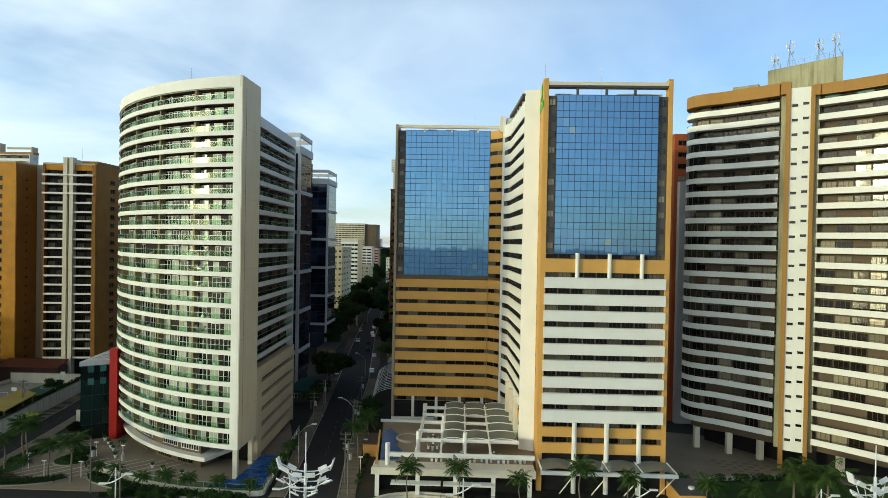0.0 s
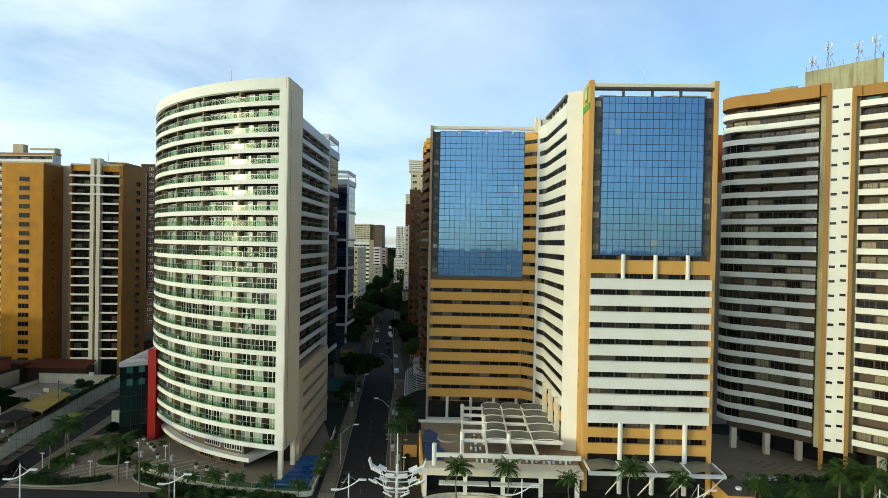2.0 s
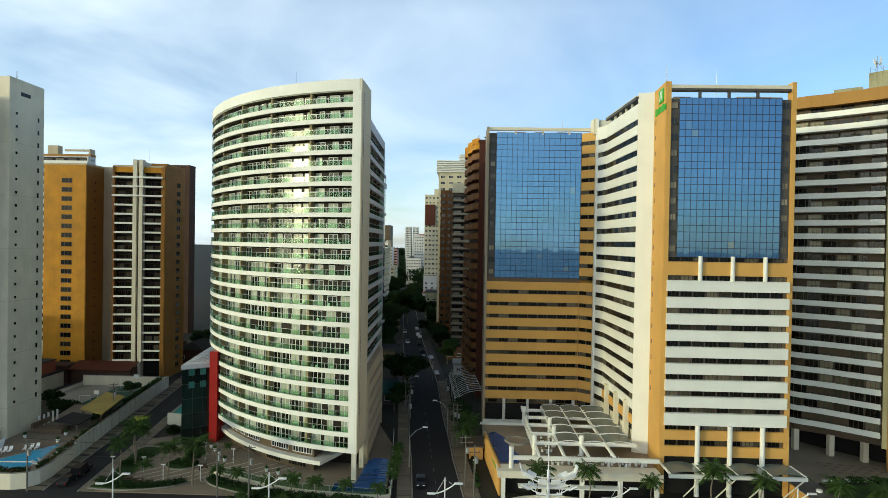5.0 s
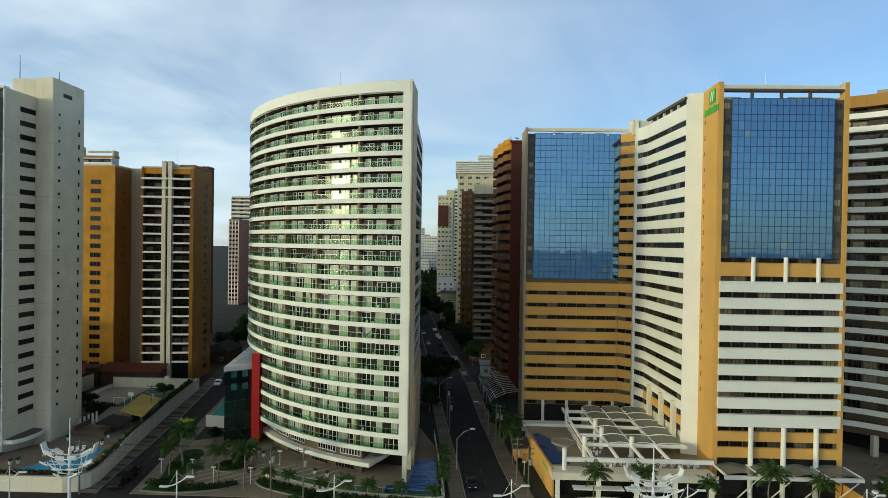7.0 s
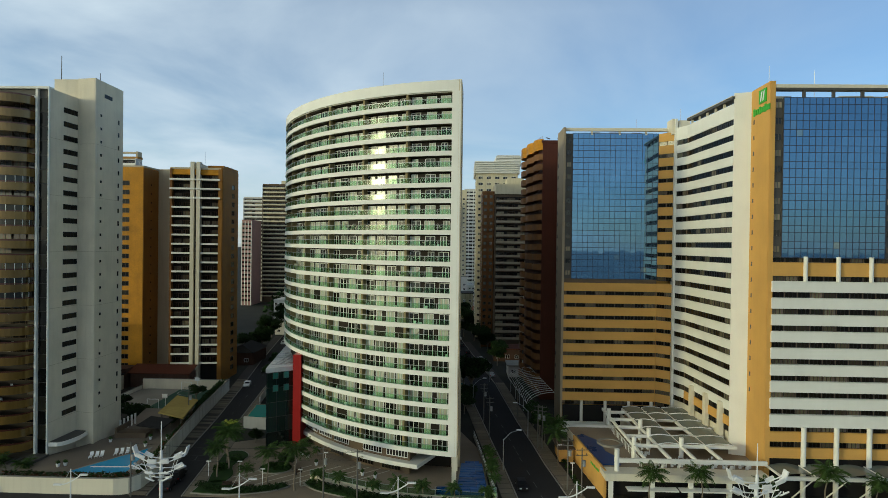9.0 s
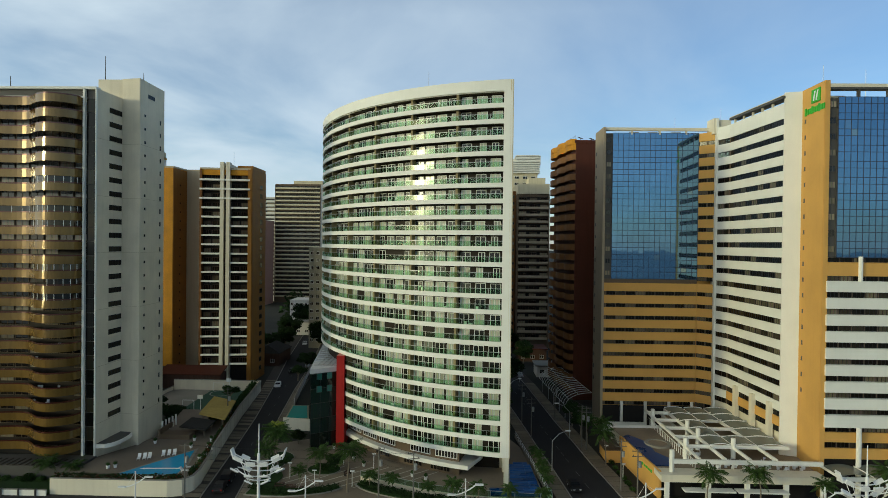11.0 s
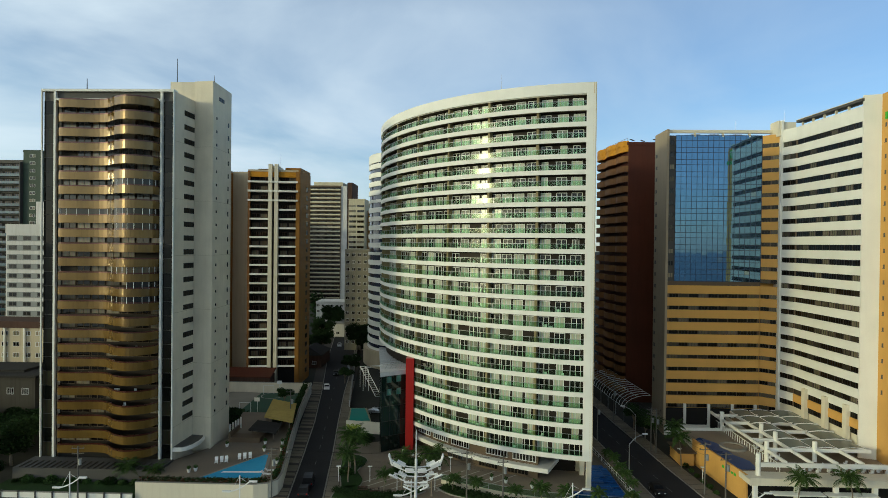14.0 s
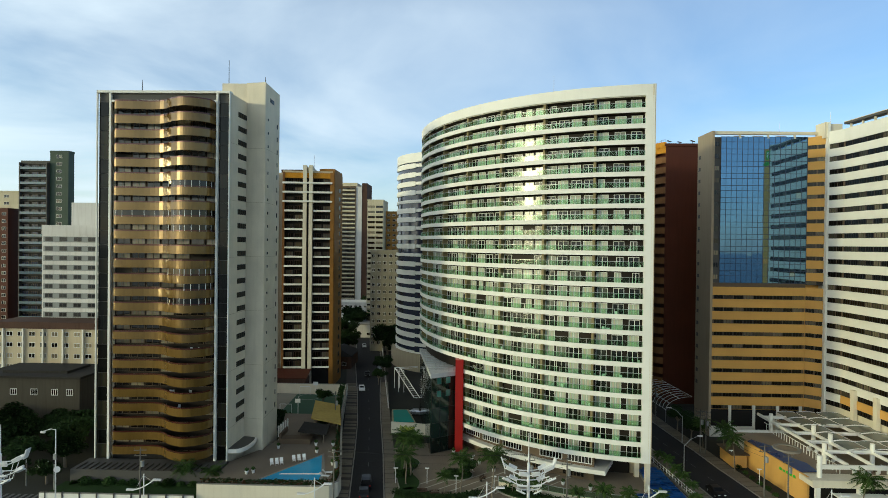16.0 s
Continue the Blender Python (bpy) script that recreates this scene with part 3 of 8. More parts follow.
        g = part("glass_rail", Geo().strip(arc_pts(C, R - 0.12, AS, a1, n), arc_pts(C, R - 0.14, AS, a1, n), z1, z1 + 0.92), rail, b, "green glass balustrade", smooth=30)
        g.visible_shadow = False
        g = Geo().strip(arc_pts(C, R - 0.09, AS, a1, n), arc_pts(C, R - 0.17, AS, a1, n), z1 + 0.90, z1 + 0.97)
        for a in [AS + 2.65 * i for i in range(32) if AS + 2.65 * i < a1]:
            g.box(-0.03, 0.03, -0.17, -0.09, z1, z1 + 0.92, 0, arc_frame(C, R, a))
        part("handrail", g, galv, b)
        zf = z0 + 0.3
        for a in [f for f in fins if f < a1]:
            part("party_wall", Geo().box(-0.22, 0.22, -1.72, -0.45, zf, zf + 2.58, 0, arc_frame(C, R, a)), partywall, b)
        edges = [AS] + fins
        for e0, e1 in zip(edges, edges[1:]):
            cells = 3 if e1 - e0 < 10 else 4
            for j in range(cells):
                a = e0 + (e1 - e0) * (j + 0.5) / cells
                if a > a1 - 1:
                    continue
                q = rnd.random()
                m = arc_frame(C, R - 1.68, a) @ Matrix.Rotation(rnd.gauss(0, 0.02), 4, "Z")
                if q < 0.88:
                    part("balcony_door", door, None, b, at=m @ Matrix.Translation((rnd.uniform(-0.15, 0.15), 0, zf)))
                elif q < 0.96:
                    part("balcony_door", doorn, None, b, at=m @ Matrix.Translation((rnd.uniform(-0.4, 0.4), 0, zf)))
                if rnd.random() < 0.09:
                    part("air_conditioner", AC, None, b, at=m @ Matrix.Translation((1.15, 0.05, zf + 0.1)))
                if rnd.random() < 0.04:
                    part("hammock", hammock, None, b, at=m @ Matrix.Translation((0, 0.7, zf)))
                if rnd.random() < 0.26:
                    part("chair", chair, None, b, at=m @ Matrix.Translation((rnd.uniform(-0.8, 0.8), 1.0, zf)) @ Matrix.Rotation(rnd.uniform(0, 6), 4, "Z"))
    # mezzanine and lobby under the balconies
    mz = arc_pts(C, R - 1.2, 17.2, 75, 30)
    part("mezzanine_wall", Geo().prism(arc_pts(C, R - 2.6, 19.6, 75, 30) + [(-70, 150), (-47, 120)], 0.0, 5.4), umber, root)
    part("mezzanine_edge", Geo().prism(mz + [(-72, 140), (-44.5, 116)], 1.9, 2.7), white, root)
    win_m = window_mesh("lobby_window", 4.6, 1.6, [whitemetal, swin], 7, 0.12)
    win_l = window_mesh("lobby_window", 4.2, 1.2, [umber, swin], 6, 0.09)
    for a in (22.6, 29.0, 38.6, 44.8, 51.0, 57.2):
        part("lobby_window", win_m, None, root, at=arc_frame(C, R - 2.58, a) @ Matrix.Translation((0, 0, 3.2)))
    for a in (24.0, 31.0, 40.0):
        part("lobby_window", win_l, None, root, at=arc_frame(C, R - 2.58, a) @ Matrix.Translation((0, 0, 0.5)))
    for x, y in ((-40.9, 106.4), (-40.7, 113.6)):
        part("column", Geo().box(x - 0.42, x + 0.42, y - 0.42, y + 0.42, 0.0, 5.4), cream, root)
    part("soffit", Geo().prism(arc_pts(C, R - 0.4, A0, A1, 40) + [(-80, 176), (-60, 182), (-43.5, 150), (-40.4, 115)], 5.2, 5.4), white, root)
    # rear wing with ribbed side
    ms, ls = face_frame(-40.1, 115.0, -40.9, 142.0)
    # wing walls behind the side balconies, recess shade in the colour
    part("wing_core", Geo().prism([(-41.6, 115.2), (-42.4, 141.8), (-62, 149.3), (-60, 126), (-50, 116)], 0.0, 67.9), shadewall, root)
    part("wing_parapet", Geo().box(0, ls, -1.5, 0.0, 66.2, 68.2, 0, ms), lightgrey, root)
    win_s = window_mesh("balcony_door", 2.4, 1.7, [darkmetal, awin], 3, 0.07)
    for k in range(16):
        z1 = 64.3 - 2.88 * k
        b = part("side_balcony", Geo().box(0, ls, -0.35, 0, z1 - 0.95, z1, 0, ms).box(0, ls, -1.45, -0.35, z1 - 0.95, z1 - 0.7, 0, ms), lightgrey, root)
        part("rail_glass", Geo().box(0.1, ls - 0.1, -0.16, -0.13, z1, z1 + 0.8, 0, ms), rail, b).visible_shadow = False
        part("handrail", Geo().box(0, ls, -0.18, -0.1, z1 + 0.8, z1 + 0.86, 0, ms), galv, b)
        for i in range(3):
            part("party_wall", Geo().box(6.9 * (i + 1) - 0.15, 6.9 * (i + 1) + 0.15, -1.45, -0.4, z1 - 0.7, z1 + 1.93, 0, ms), umber, b)
        for i in range(7):
            if rnd.random() < 0.8:
                part("balcony_door", win_s, None, b, at=at_face(ms, 2.0 + 3.75 * i, -1.44, z1 - 0.6))
    part("end_fin", Geo().box(ls - 0.5, ls, -1.5, 0.02, 5, 66.3, 0, ms), lightgrey, root)
    zz = [0.0, 3.2, 6.2, 9.2, 12.2, 15.2, 18.6]
    for a, b_ in zip(zz, zz[1:]):
        part("garage_spandrel", Geo().box(2.0, ls, -1.4, 0.25, a + 0.9, b_, 0, ms), beige, root)
    # solid box painted as the shade inside the garage slots
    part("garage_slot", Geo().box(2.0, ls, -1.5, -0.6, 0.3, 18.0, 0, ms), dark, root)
    part("garage_pier", Geo().box(-0.2, 2.2, -1.4, 0.3, 0.3, 18.6, 0, ms), beige, root)
    part("garage_pier", Geo().box(ls - 0.6, ls + 0.1, -1.4, 0.3, 0.3, 18.6, 0, ms), beige, root)
    part("lightning_rod", Geo().tube((-56.5, 120, 72.6), (-56.5, 120, 79), 0.07, 0.03, n=5), galv, root)
    # glazed annex with steel roof, and red wall
    annex = part("annex", Geo().prism([(-80.9, 123.1), (-75.8, 126.6), (-76.5, 148), (-85.2, 153)], 0.2, 16.2), charcoal, root, "dark glazed annex with a white framed roof")
    mf, lf = face_frame(-80.9, 123.0, -75.8, 126.5)
    ml, ll = face_frame(-85.3, 153, -81.0, 123.1)
    for m, l in ((mf, lf), (ml, ll)):
        nn = max(3, int(l / 1.65))
        w = l / nn
        for k in range(5):
            pm = Geo().box(-w / 2 + 0.05, w / 2 - 0.05, 0.02, 0.08, 0.05, 3.1).mesh("pane", [greenglass])
            for i in range(nn):
                part("pane", pm, None, annex, at=at_face(m, w * (i + 0.5), 0, 0.3 + 3.16 * k) @ Matrix.Rotation(rnd.gauss(0, 0.01), 4, "Z"))
    # annex panes: teal colour painted in for the sky they reflect
    tw = window_mesh("window", 1.2, 1.4, [charcoal, tealwin], 1, 0.04)
    for u in (1.8, 4.1):
        for z in (12.65, 15.35):
            part("window", tw, None, annex, at=at_face(mf, u, 0.1, z - 0.6))
    part("roof_frame", Geo().prism([(-81.1, 122.7), (-75.6, 126.4), (-76.0, 148), (-85.6, 153.4)], 16.22, 17.15), lightgrey, annex)
    for i in range(10):
        y = 127 + i * 2.5
        part("roof_bar", Geo().box(-81.0 - 0.145 * (y - 122.7), -76.2, y, y + 0.15, 17.15, 17.27), galv, annex)
    for i in range(5):
        part("roof_bar", Geo().box(-80.6 + i * 1.05, -80.45 + i * 1.05, 126.6, 148, 17.15, 17.25), galv, annex)
    part("red_wall", Geo().box(-75.9, -74.2, 124.9, 132.4, 0.2, 19.8), redpanel, root, "tall glossy red wall slab")
    # steel stair tower behind the annex
    g = Geo()
    for x, y in ((-95.0, 179.5), (-93.4, 179.5), (-93.2, 174.5), (-91.6, 174.5)):
        g.tube((x, y, 0.2), (x, y, 6.4), 0.08, n=6)
    for dx in (0.0, 1.6):
        g.tube((-95.0 + dx, 179.5, 6.4), (-87.4 + dx, 160.0, 2.4), 0.10, n=6)
        g.tube((-95.0 + dx, 179.5, 6.4), (-93.2 + dx, 174.5, 6.4), 0.08, n=6)
    for i in range(15):
        t = i / 14
        x, y, z = -95.0 + 7.6 * t, 179.5 - 19.5 * t, 6.4 - 4.0 * t
        g.tube((x, y, z), (x + 1.6, y, z), 0.05, n=5)
    g.tube((-95.0, 179.5, 6.4), (-88.0, 182.0, 6.4), 0.10, n=6).tube((-93.4, 178.0, 6.4), (-88.0, 180.4, 6.4), 0.08, n=6)
    solo("steel_frame", g, whitemetal, "white steel frame with a sloping ladder stair", "steel frame")
    return root


build_white_tower()

# ---- hotel with blue mirror glazing ----
def shell(g, arc, ya, yb, t=0.04):
    """A thin vaulted sheet over an arc of (x, z), from ya to yb."""
    n = len(arc)
    vs = [(x, y, z - d) for d in (0, t) for y in (ya, yb) for x, z in arc]
    fs = []
    for i in range(n - 1):
        fs += [(i, i + 1, n + i + 1, n + i), (2 * n + i + 1, 2 * n + i, 3 * n + i, 3 * n + i + 1), (i + 1, i, 2 * n + i, 2 * n + i + 1), (n + i, n + i + 1, 3 * n + i + 1, 3 * n + i)]
    fs += [(0, n, 3 * n, 2 * n), (n - 1, 3 * n - 1, 4 * n - 1, 2 * n - 1)]
    return g.add(vs, fs)


def build_hotel():
    root = thing("hotel", 10, 125, 0, "tall ochre and white hotel with blue mirror glass above striped storeys", "hotel")
    yf, x0, x1 = 104.9, 13.4, 36.5
    win_f = window_mesh("window", 2.05, 1.1, [darkmetal, hwin], 3, 0.06)
    win_n = window_mesh("window", 1.15, 1.15, [charcoal, awin], 2, 0.07)
    # cores
    g = Geo()
    g.prism([(14.2, 105.6), (36.3, 105.6), (36.3, 141), (9.5, 141), (9.5, 137.8), (10.85, 133.8), (12.05, 113.6), (14.8, 113.0)], 5.2, 70.4)
    g.box(16.5, 19.4, 108.5, 134, 70.3, 71.6).box(27.5, 35.6, 108.0, 134, 70.3, 71.5)
    part("tower_core", g, cream, root)
    g = Geo().prism([(-16.2, 140.85), (7.0, 140.9), (9.75, 140.9), (9.75, 158), (-6, 158), (-6, 148), (-16.2, 148)], 0, 70.3)
    part("wing_core", g, ochre, root)
    # front tower: side pilasters and roof beam
    for a, b in ((13.95, 14.75), (35.75, 36.5)):
        part("pilaster", Geo().box(a, b, yf, yf + 1.6, 0.2, 73.4), ochre, root, "ochre corner pilaster")
    part("roof_beam", Geo().box(14.75, 35.75, yf + 0.1, yf + 1.6, 72.25, 72.85), cream, root)
    part("beam_soffit", Geo().box(14.75, 35.75, yf + 0.14, yf + 1.56, 71.9, 72.24), charcoal, root)
    for x in (19.9, 25.0, 30.0):
        part("roof_post", Geo().box(x - 0.2, x + 0.2, yf + 0.3, yf + 0.8, 70.4, 71.95), charcoal, root)
    part("penthouse", Geo().box(29.0, 35.0, 110, 116, 71.5, 72.1), white, root)
    for a, b in ((14.7, 16.2), (34.0, 35.75)):
        g = Geo().box(a, b, yf + 0.35, yf + 0.7, 42.4, 70.4)
        s = part("side_strip", g, charcoal, root, "dark panel strip beside the glazing")
        for k in range(10):
            part("window", win_n, None, s, at=Matrix.Translation(((a + b) / 2, yf + 0.33, 43.3 + 2.82 * k)) @ Matrix.Diagonal((1, -1, 1, 1)))
    # curtain wall: frame grid and panes
    def curtain(cx0, cx1, y, z0, z1, cols, storeys, label):
        wall = part("curtain_wall", Geo().box(cx0, cx1, y + 0.12, y + 0.4, z0, z1), charcoal, root, label)
        w, p = (cx1 - cx0) / cols, (z1 - z0) / storeys
        g = Geo()
        for i in range(cols + 1):
            g.box(cx0 + i * w - 0.035, cx0 + i * w + 0.035, y - 0.03, y + 0.12, z0, z1)
        zs = [z0]
        for k in range(storeys):
            zs += [z0 + k * p + p * 0.58, z0 + (k + 1) * p]
        for z in zs:
            g.box(cx0, cx1, y - 0.025, y + 0.12, z - 0.04, z + 0.04)
        part("glazing_grid", g, navy, wall)
        tall, low = Geo(), Geo()
        for gg, h in ((tall, p * 0.58), (low, p * 0.42)):
            gg.box(-w / 2 + 0.04, w / 2 - 0.04, 0.0, 0.05, 0.05, h - 0.05)
        tall, low = tall.mesh("pane", [mirror]), low.mesh("pane", [mirror])
        n, rest = 0, Geo()
        for k in range(storeys):
            for j, me in enumerate((tall, low)):
                for i in range(cols):
                    m = Matrix.Translation((cx0 + (i + 0.5) * w, y + 0.04, zs[2 * k + j]))
                    tilt = Matrix.Rotation(rnd.gauss(0, 0.0008), 4, "X") @ Matrix.Rotation(rnd.gauss(0, 0.0008), 4, "Z")
                    n += 1
                    if n <= 300:
                        part("pane", me, None, wall, at=m @ tilt)
                    else:
                        h = p * (0.58, 0.42)[j]
                        rest.box(-w / 2 + 0.04, w / 2 - 0.04, 0.0, 0.05, 0.05, h - 0.05, 0, m @ tilt)
        if rest.v:
            tagged(part("upper_panes", rest, mirror, wall), kind="stuff")
        return wall
    curtain(16.2, 34.0, yf - 0.05, 42.4, 70.5, 16, 10, "blue mirror glass wall in a fine grid")
    curtain(-13.95, 6.1, 140.2, 36.2, 70.65, 16, 12, "blue mirror glass wall in a fine grid")
    # front tower: ochre and white spandrels with window strips between
    bands = [(39.15, 41.5, ochre)] + [(38.2 - 2.94 * k - (1.85 if k < 8 else 2.1), 38.2 - 2.94 * k, white) for k in range(9)] + [(9.92, 11.6, ochre), (7.0, 8.8, ochre)]
    for z0, z1, m in bands:
        wide = m is white
        g = Geo().box(14.7 if not wide else 14.55, 35.75 if not wide else 35.85, yf - (0.35 if wide else 0.05), yf + 0.5, z0, z1)
        g.box(14.7, 35.75, yf - 0.1 - (0.3 if wide else 0), yf + 0.5, z1, z1 + 0.06)
        s = part("spandrel", g, m, root)
    strips = [(41.6, 42.35)] + [(38.2, 39.15)] + [(38.2 - 2.94 * k - 2.94, 38.2 - 2.94 * k - 1.85) for k in range(8)] + [(11.65, 12.6), (8.85, 9.9)]
    for z0, z1 in strips:
        s = part("window_strip", Geo().box(14.7, 35.75, yf + 0.42, yf + 0.6, z0, z1), umber, root)
        for i in range(9):
            u = 15.9 + i * 2.26
            part("window", win_f, None, s, at=Matrix.Translation((u, yf + 0.42, z0 + 0.0)) @ Matrix.Diagonal((1, -1, (z1 - z0) / 1.1, 1)))
    # flat box; the unlit ground floor inside is put into its colour
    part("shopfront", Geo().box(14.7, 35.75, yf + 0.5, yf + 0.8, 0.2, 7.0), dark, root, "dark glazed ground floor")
    for x in (20.3, 25.95, 31.6):
        part("column", Geo().tube((x, yf - 0.55, 0.2), (x, yf - 0.55, 12.7), 0.42, n=14), white, root)
        part("half_column", Geo().tube((x, yf - 0.25, 38.2), (x, yf - 0.25, 42.6), 0.36, n=12), white, root)
    # side wall: ochre front part, cream windowed part, corner facet
    ms, ls = face_frame(10.5, 133.7, 11.5, 113.3)
    mn, ln = face_frame(11.5, 113.3, 14.3, 112.4)
    mb, lb = face_frame(14.3, 112.4, 13.95, 105.0)
    lw0 = ls
    mc, lc = face_frame(9.2, 137.5, 10.5, 133.7)
    part("side_panel", Geo().box(0, lb, -0.3, 0.12, 0.2, 73.4, 0, mb), ochre, root, "blank ochre side wall")
    part("side_panel", Geo().box(-0.1, ln, -0.5, 0.10, 4.6, 73.35, 0, mn), white, root, "blank cream side wall")
    for k in range(21):
        z = 68.5 - 2.93 * k
        s = part("window_strip", Geo().box(0.05, lw0, -0.35, -0.12, z - 1.15, z, 0, ms).box(0.3, lc, -0.35, -0.12, z - 1.15, z, 0, mc), umber, root)
        for i in range(9):
            part("window", win_f, None, s, at=at_face(ms, 1.3 + i * 2.2, -0.12, z - 1.13))
        part("window", win_f, None, s, at=at_face(mc, 1.3, -0.12, z - 1.13))
        part("window", win_f, None, s, at=at_face(mc, 3.1, -0.12, z - 1.13) @ Matrix.Diagonal((0.6, 1, 1, 1)))
        zl = 71.4 if k == 0 else z + 1.78
        g = Geo().box(0, lw0, -0.35, 0.08, z, zl, 0, ms)
        part("spandrel", g, ochre if k > 19 else white, root)
        part("spandrel", Geo().box(0.3, lc + 0.03, -0.35, 0.08, z, zl, 0, mc), white, root)
    for u in (4.6, 11.2, 17.4):
        part("pier", Geo().box(u - 0.55, u + 0.55, -0.1, 0.75, 4.6, 13.9, 0, ms), cream, root)
    for z in [67.1 - 2.93 * i for i in range(18)]:
        part("service_window", Geo().box(1.0, 1.45, 0.1, 0.14, z, z + 0.7, 0, mb).box(0.94, 1.51, 0.1, 0.2, z - 0.08, z, 0, mb), charcoal, root)
    # roof canopy over the side wall
    part("roof_canopy", Geo().box(0.4, lw0 + 0.1, -1.6, 0.5, 72.25, 72.72, 0, ms), charcoal, root, "dark roof canopy with a pale edge")
    part("canopy_edge", Geo().box(0.4, lw0 + 0.1, -1.6, 0.55, 72.72, 72.86, 0, ms), cream, root)
    for i in range(5):
        part("roof_post", Geo().box(1.5 + 3.6 * i, 1.8 + 3.6 * i, -0.4, 0.0, 71.2, 72.3, 0, ms), cream, root)
    part("stair_head", Geo().box(8.3, 9.3, 137.4, 141, 70, 73.6).box(9.8, 12.4, 137.6, 141, 70, 73.3), cream, root)
    part("corner_pilaster", Geo().box(8.9, 9.5, 137.2, 138.4, 4.6, 73.6), white, root)
    # rear wing facade
    part("pilaster", Geo().box(-16.3, -15.75, 139.5, 148, 0, 71.9), endwall, root, "beige end wall of the rear wing")
    for k in range(20):
        z = 66.2 - 2.9 * k
        part("service_window", Geo().box(-16.36, -16.3, 146.2, 147.2, z, z + 0.75).box(-16.42, -16.3, 146.1, 147.3, z - 0.08, z), charcoal, root)
    s = part("side_strip", Geo().box(-15.75, -13.95, 140.45, 140.8, 36.2, 70.6), charcoal, root, "dark panel strip beside the glazing")
    for k in range(12):
        part("window", win_n, None, s, at=Matrix.Translation((-14.8, 140.43, 37.0 + 2.85 * k)) @ Matrix.Diagonal((1, -1, 1, 1)))
    part("roof_beam", Geo().box(-15.75, 8.6, 140.0, 140.9, 71.2, 71.9), cream, root)
    for x in (-9.5, -3.0, 3.2):
        part("roof_post", Geo().box(x - 0.2, x + 0.2, 140.2, 140.7, 70.3, 71.2), cream, root)
    mo, lo = face_frame(6.12, 140.35, 8.9, 138.0)
    for k in range(22):
        zt = 35.23 - 2.89 * k if k < 10 else 70.6 - 2.89 * (k - 10)
        if k < 10:
            part("spandrel", Geo().box(-15.8, 6.1, 140.1, 140.8, zt - 1.95, zt), ochre, root)
            s = part("window_strip", Geo().box(-15.75, 6.1, 140.5, 140.8, zt - 2.89, zt - 1.95), umber, root)
            for i in range(9):
                part("window", win_f, None, s, at=Matrix.Translation((-13.9 + i * 2.3, 140.5, zt - 2.88)) @ Matrix.Diagonal((1.05, -1, 0.84, 1)))
        part("spandrel", Geo().box(-0.05, lo, -0.5, 0.06, zt - 1.95, zt, 0, mo), ochre, root)
        s = part("window_strip", Geo().box(0, lo, -0.5, -0.15, zt - 2.89, zt - 1.95, 0, mo), umber, root)
        for u in (1.05, 3.05):
            part("window", win_f, None, s, at=at_face(mo, u, -0.15, zt - 2.88) @ Matrix.Diagonal((0.85, 1, 0.84, 1)))
    part("window_head", Geo().box(-15.75, 6.1, 140.2, 140.8, 35.23, 36.2), umber, root)
    # flat box here too, its dark colour standing for the unlit inside
    part("shopfront", Geo().box(-15.6, 9, 139.9, 140.0, 0, 6.3), dark, root, "dark glazed ground floor")
    part("low_wall", Geo().box(-16.2, -6.0, 138.9, 139.2, 0.1, 2.6), white, root)
    for x in (-11.2, -5.6, -0.1, 5.2):
        part("column", Geo().tube((x, 139.9, 0.1), (x, 139.9, 7.3), 0.36, n=12), white, root)
    # sign: a green square with pale strokes over a green bar
    sign = part("sign", Geo().box(3.4, 6.2, 0.12, 0.3, 70.2, 72.6, 0, mb), signgreen, root, "green hotel sign with a white emblem")
    g = Geo()
    for u0 in (4.0, 4.9):
        g.prism([(0, 0), (0.35, 0), (0.85, 1.7), (0.5, 1.7)], 0.3, 0.36, 0, mb @ Matrix(((1, 0, 0, u0), (0, 0, 1, 0), (0, 1, 0, 70.55), (0, 0, 0, 1))))
    part("emblem", g, whitemetal, sign)
    g = Geo()
    for i in range(9):
        g.box(1.1 + 0.74 * i, 1.66 + 0.74 * i, 0.12, 0.26, 68.5 + (0.0 if i % 3 else -0.12), 69.5 + (0.25 if i in (0, 3, 6) else 0), 0, mb)
    part("lettering", g, signgreen, sign)
    for x, y, z, h in ((25.5, 112, 72.3, 5), (2.5, 146, 70.3, 5), (10.8, 139.5, 73.3, 3), (14.2, 106.2, 73.4, 3)):
        part("lightning_rod", Geo().tube((x, y, z), (x, y, z + h), 0.05, 0.03, n=5), galv, root)
    # rooftop plant
    for x in (-9, -4.5, 1.0):
        part("roof_plant", Geo().box(x, x + 2.2, 144, 146, 70.3, 71.6), galv, root)
    # podium
    part("podium", Geo().prism([(-14.1, 104.4), (13.0, 104.4), (13.0, 105), (14.4, 115), (12.1, 136), (9.5, 137.4), (9.5, 138), (-2.5, 138), (-2.5, 128.2), (-16.6, 128.2)], 0.1, 4.55), cream, root, "low podium under the terrace")
    mw, lw = face_frame(-17.8, 136.8, -14.3, 102.6)
    part("boundary_wall", Geo().box(15.5, lw, 0, 0.35, 0.0, 5.0, 0, mw), ochre, root, "ochre podium wall beside the street")
    part("terrace_slab", Geo().box(-15.0, 13.2, 100.4, 104.5, 4.0, 4.9).box(-15.0, 13.2, 100.4, 100.6, 4.9, 5.25), cream, root)
    part("terrace_floor", Geo().prism([(-14.1, 104.4), (13.2, 104.4), (14.5, 115), (12.1, 136), (9.6, 137.4), (9.5, 138), (-2.4, 138), (-2.4, 128.3), (-16.6, 128.3)], 4.5, 4.62), terracetile, root)
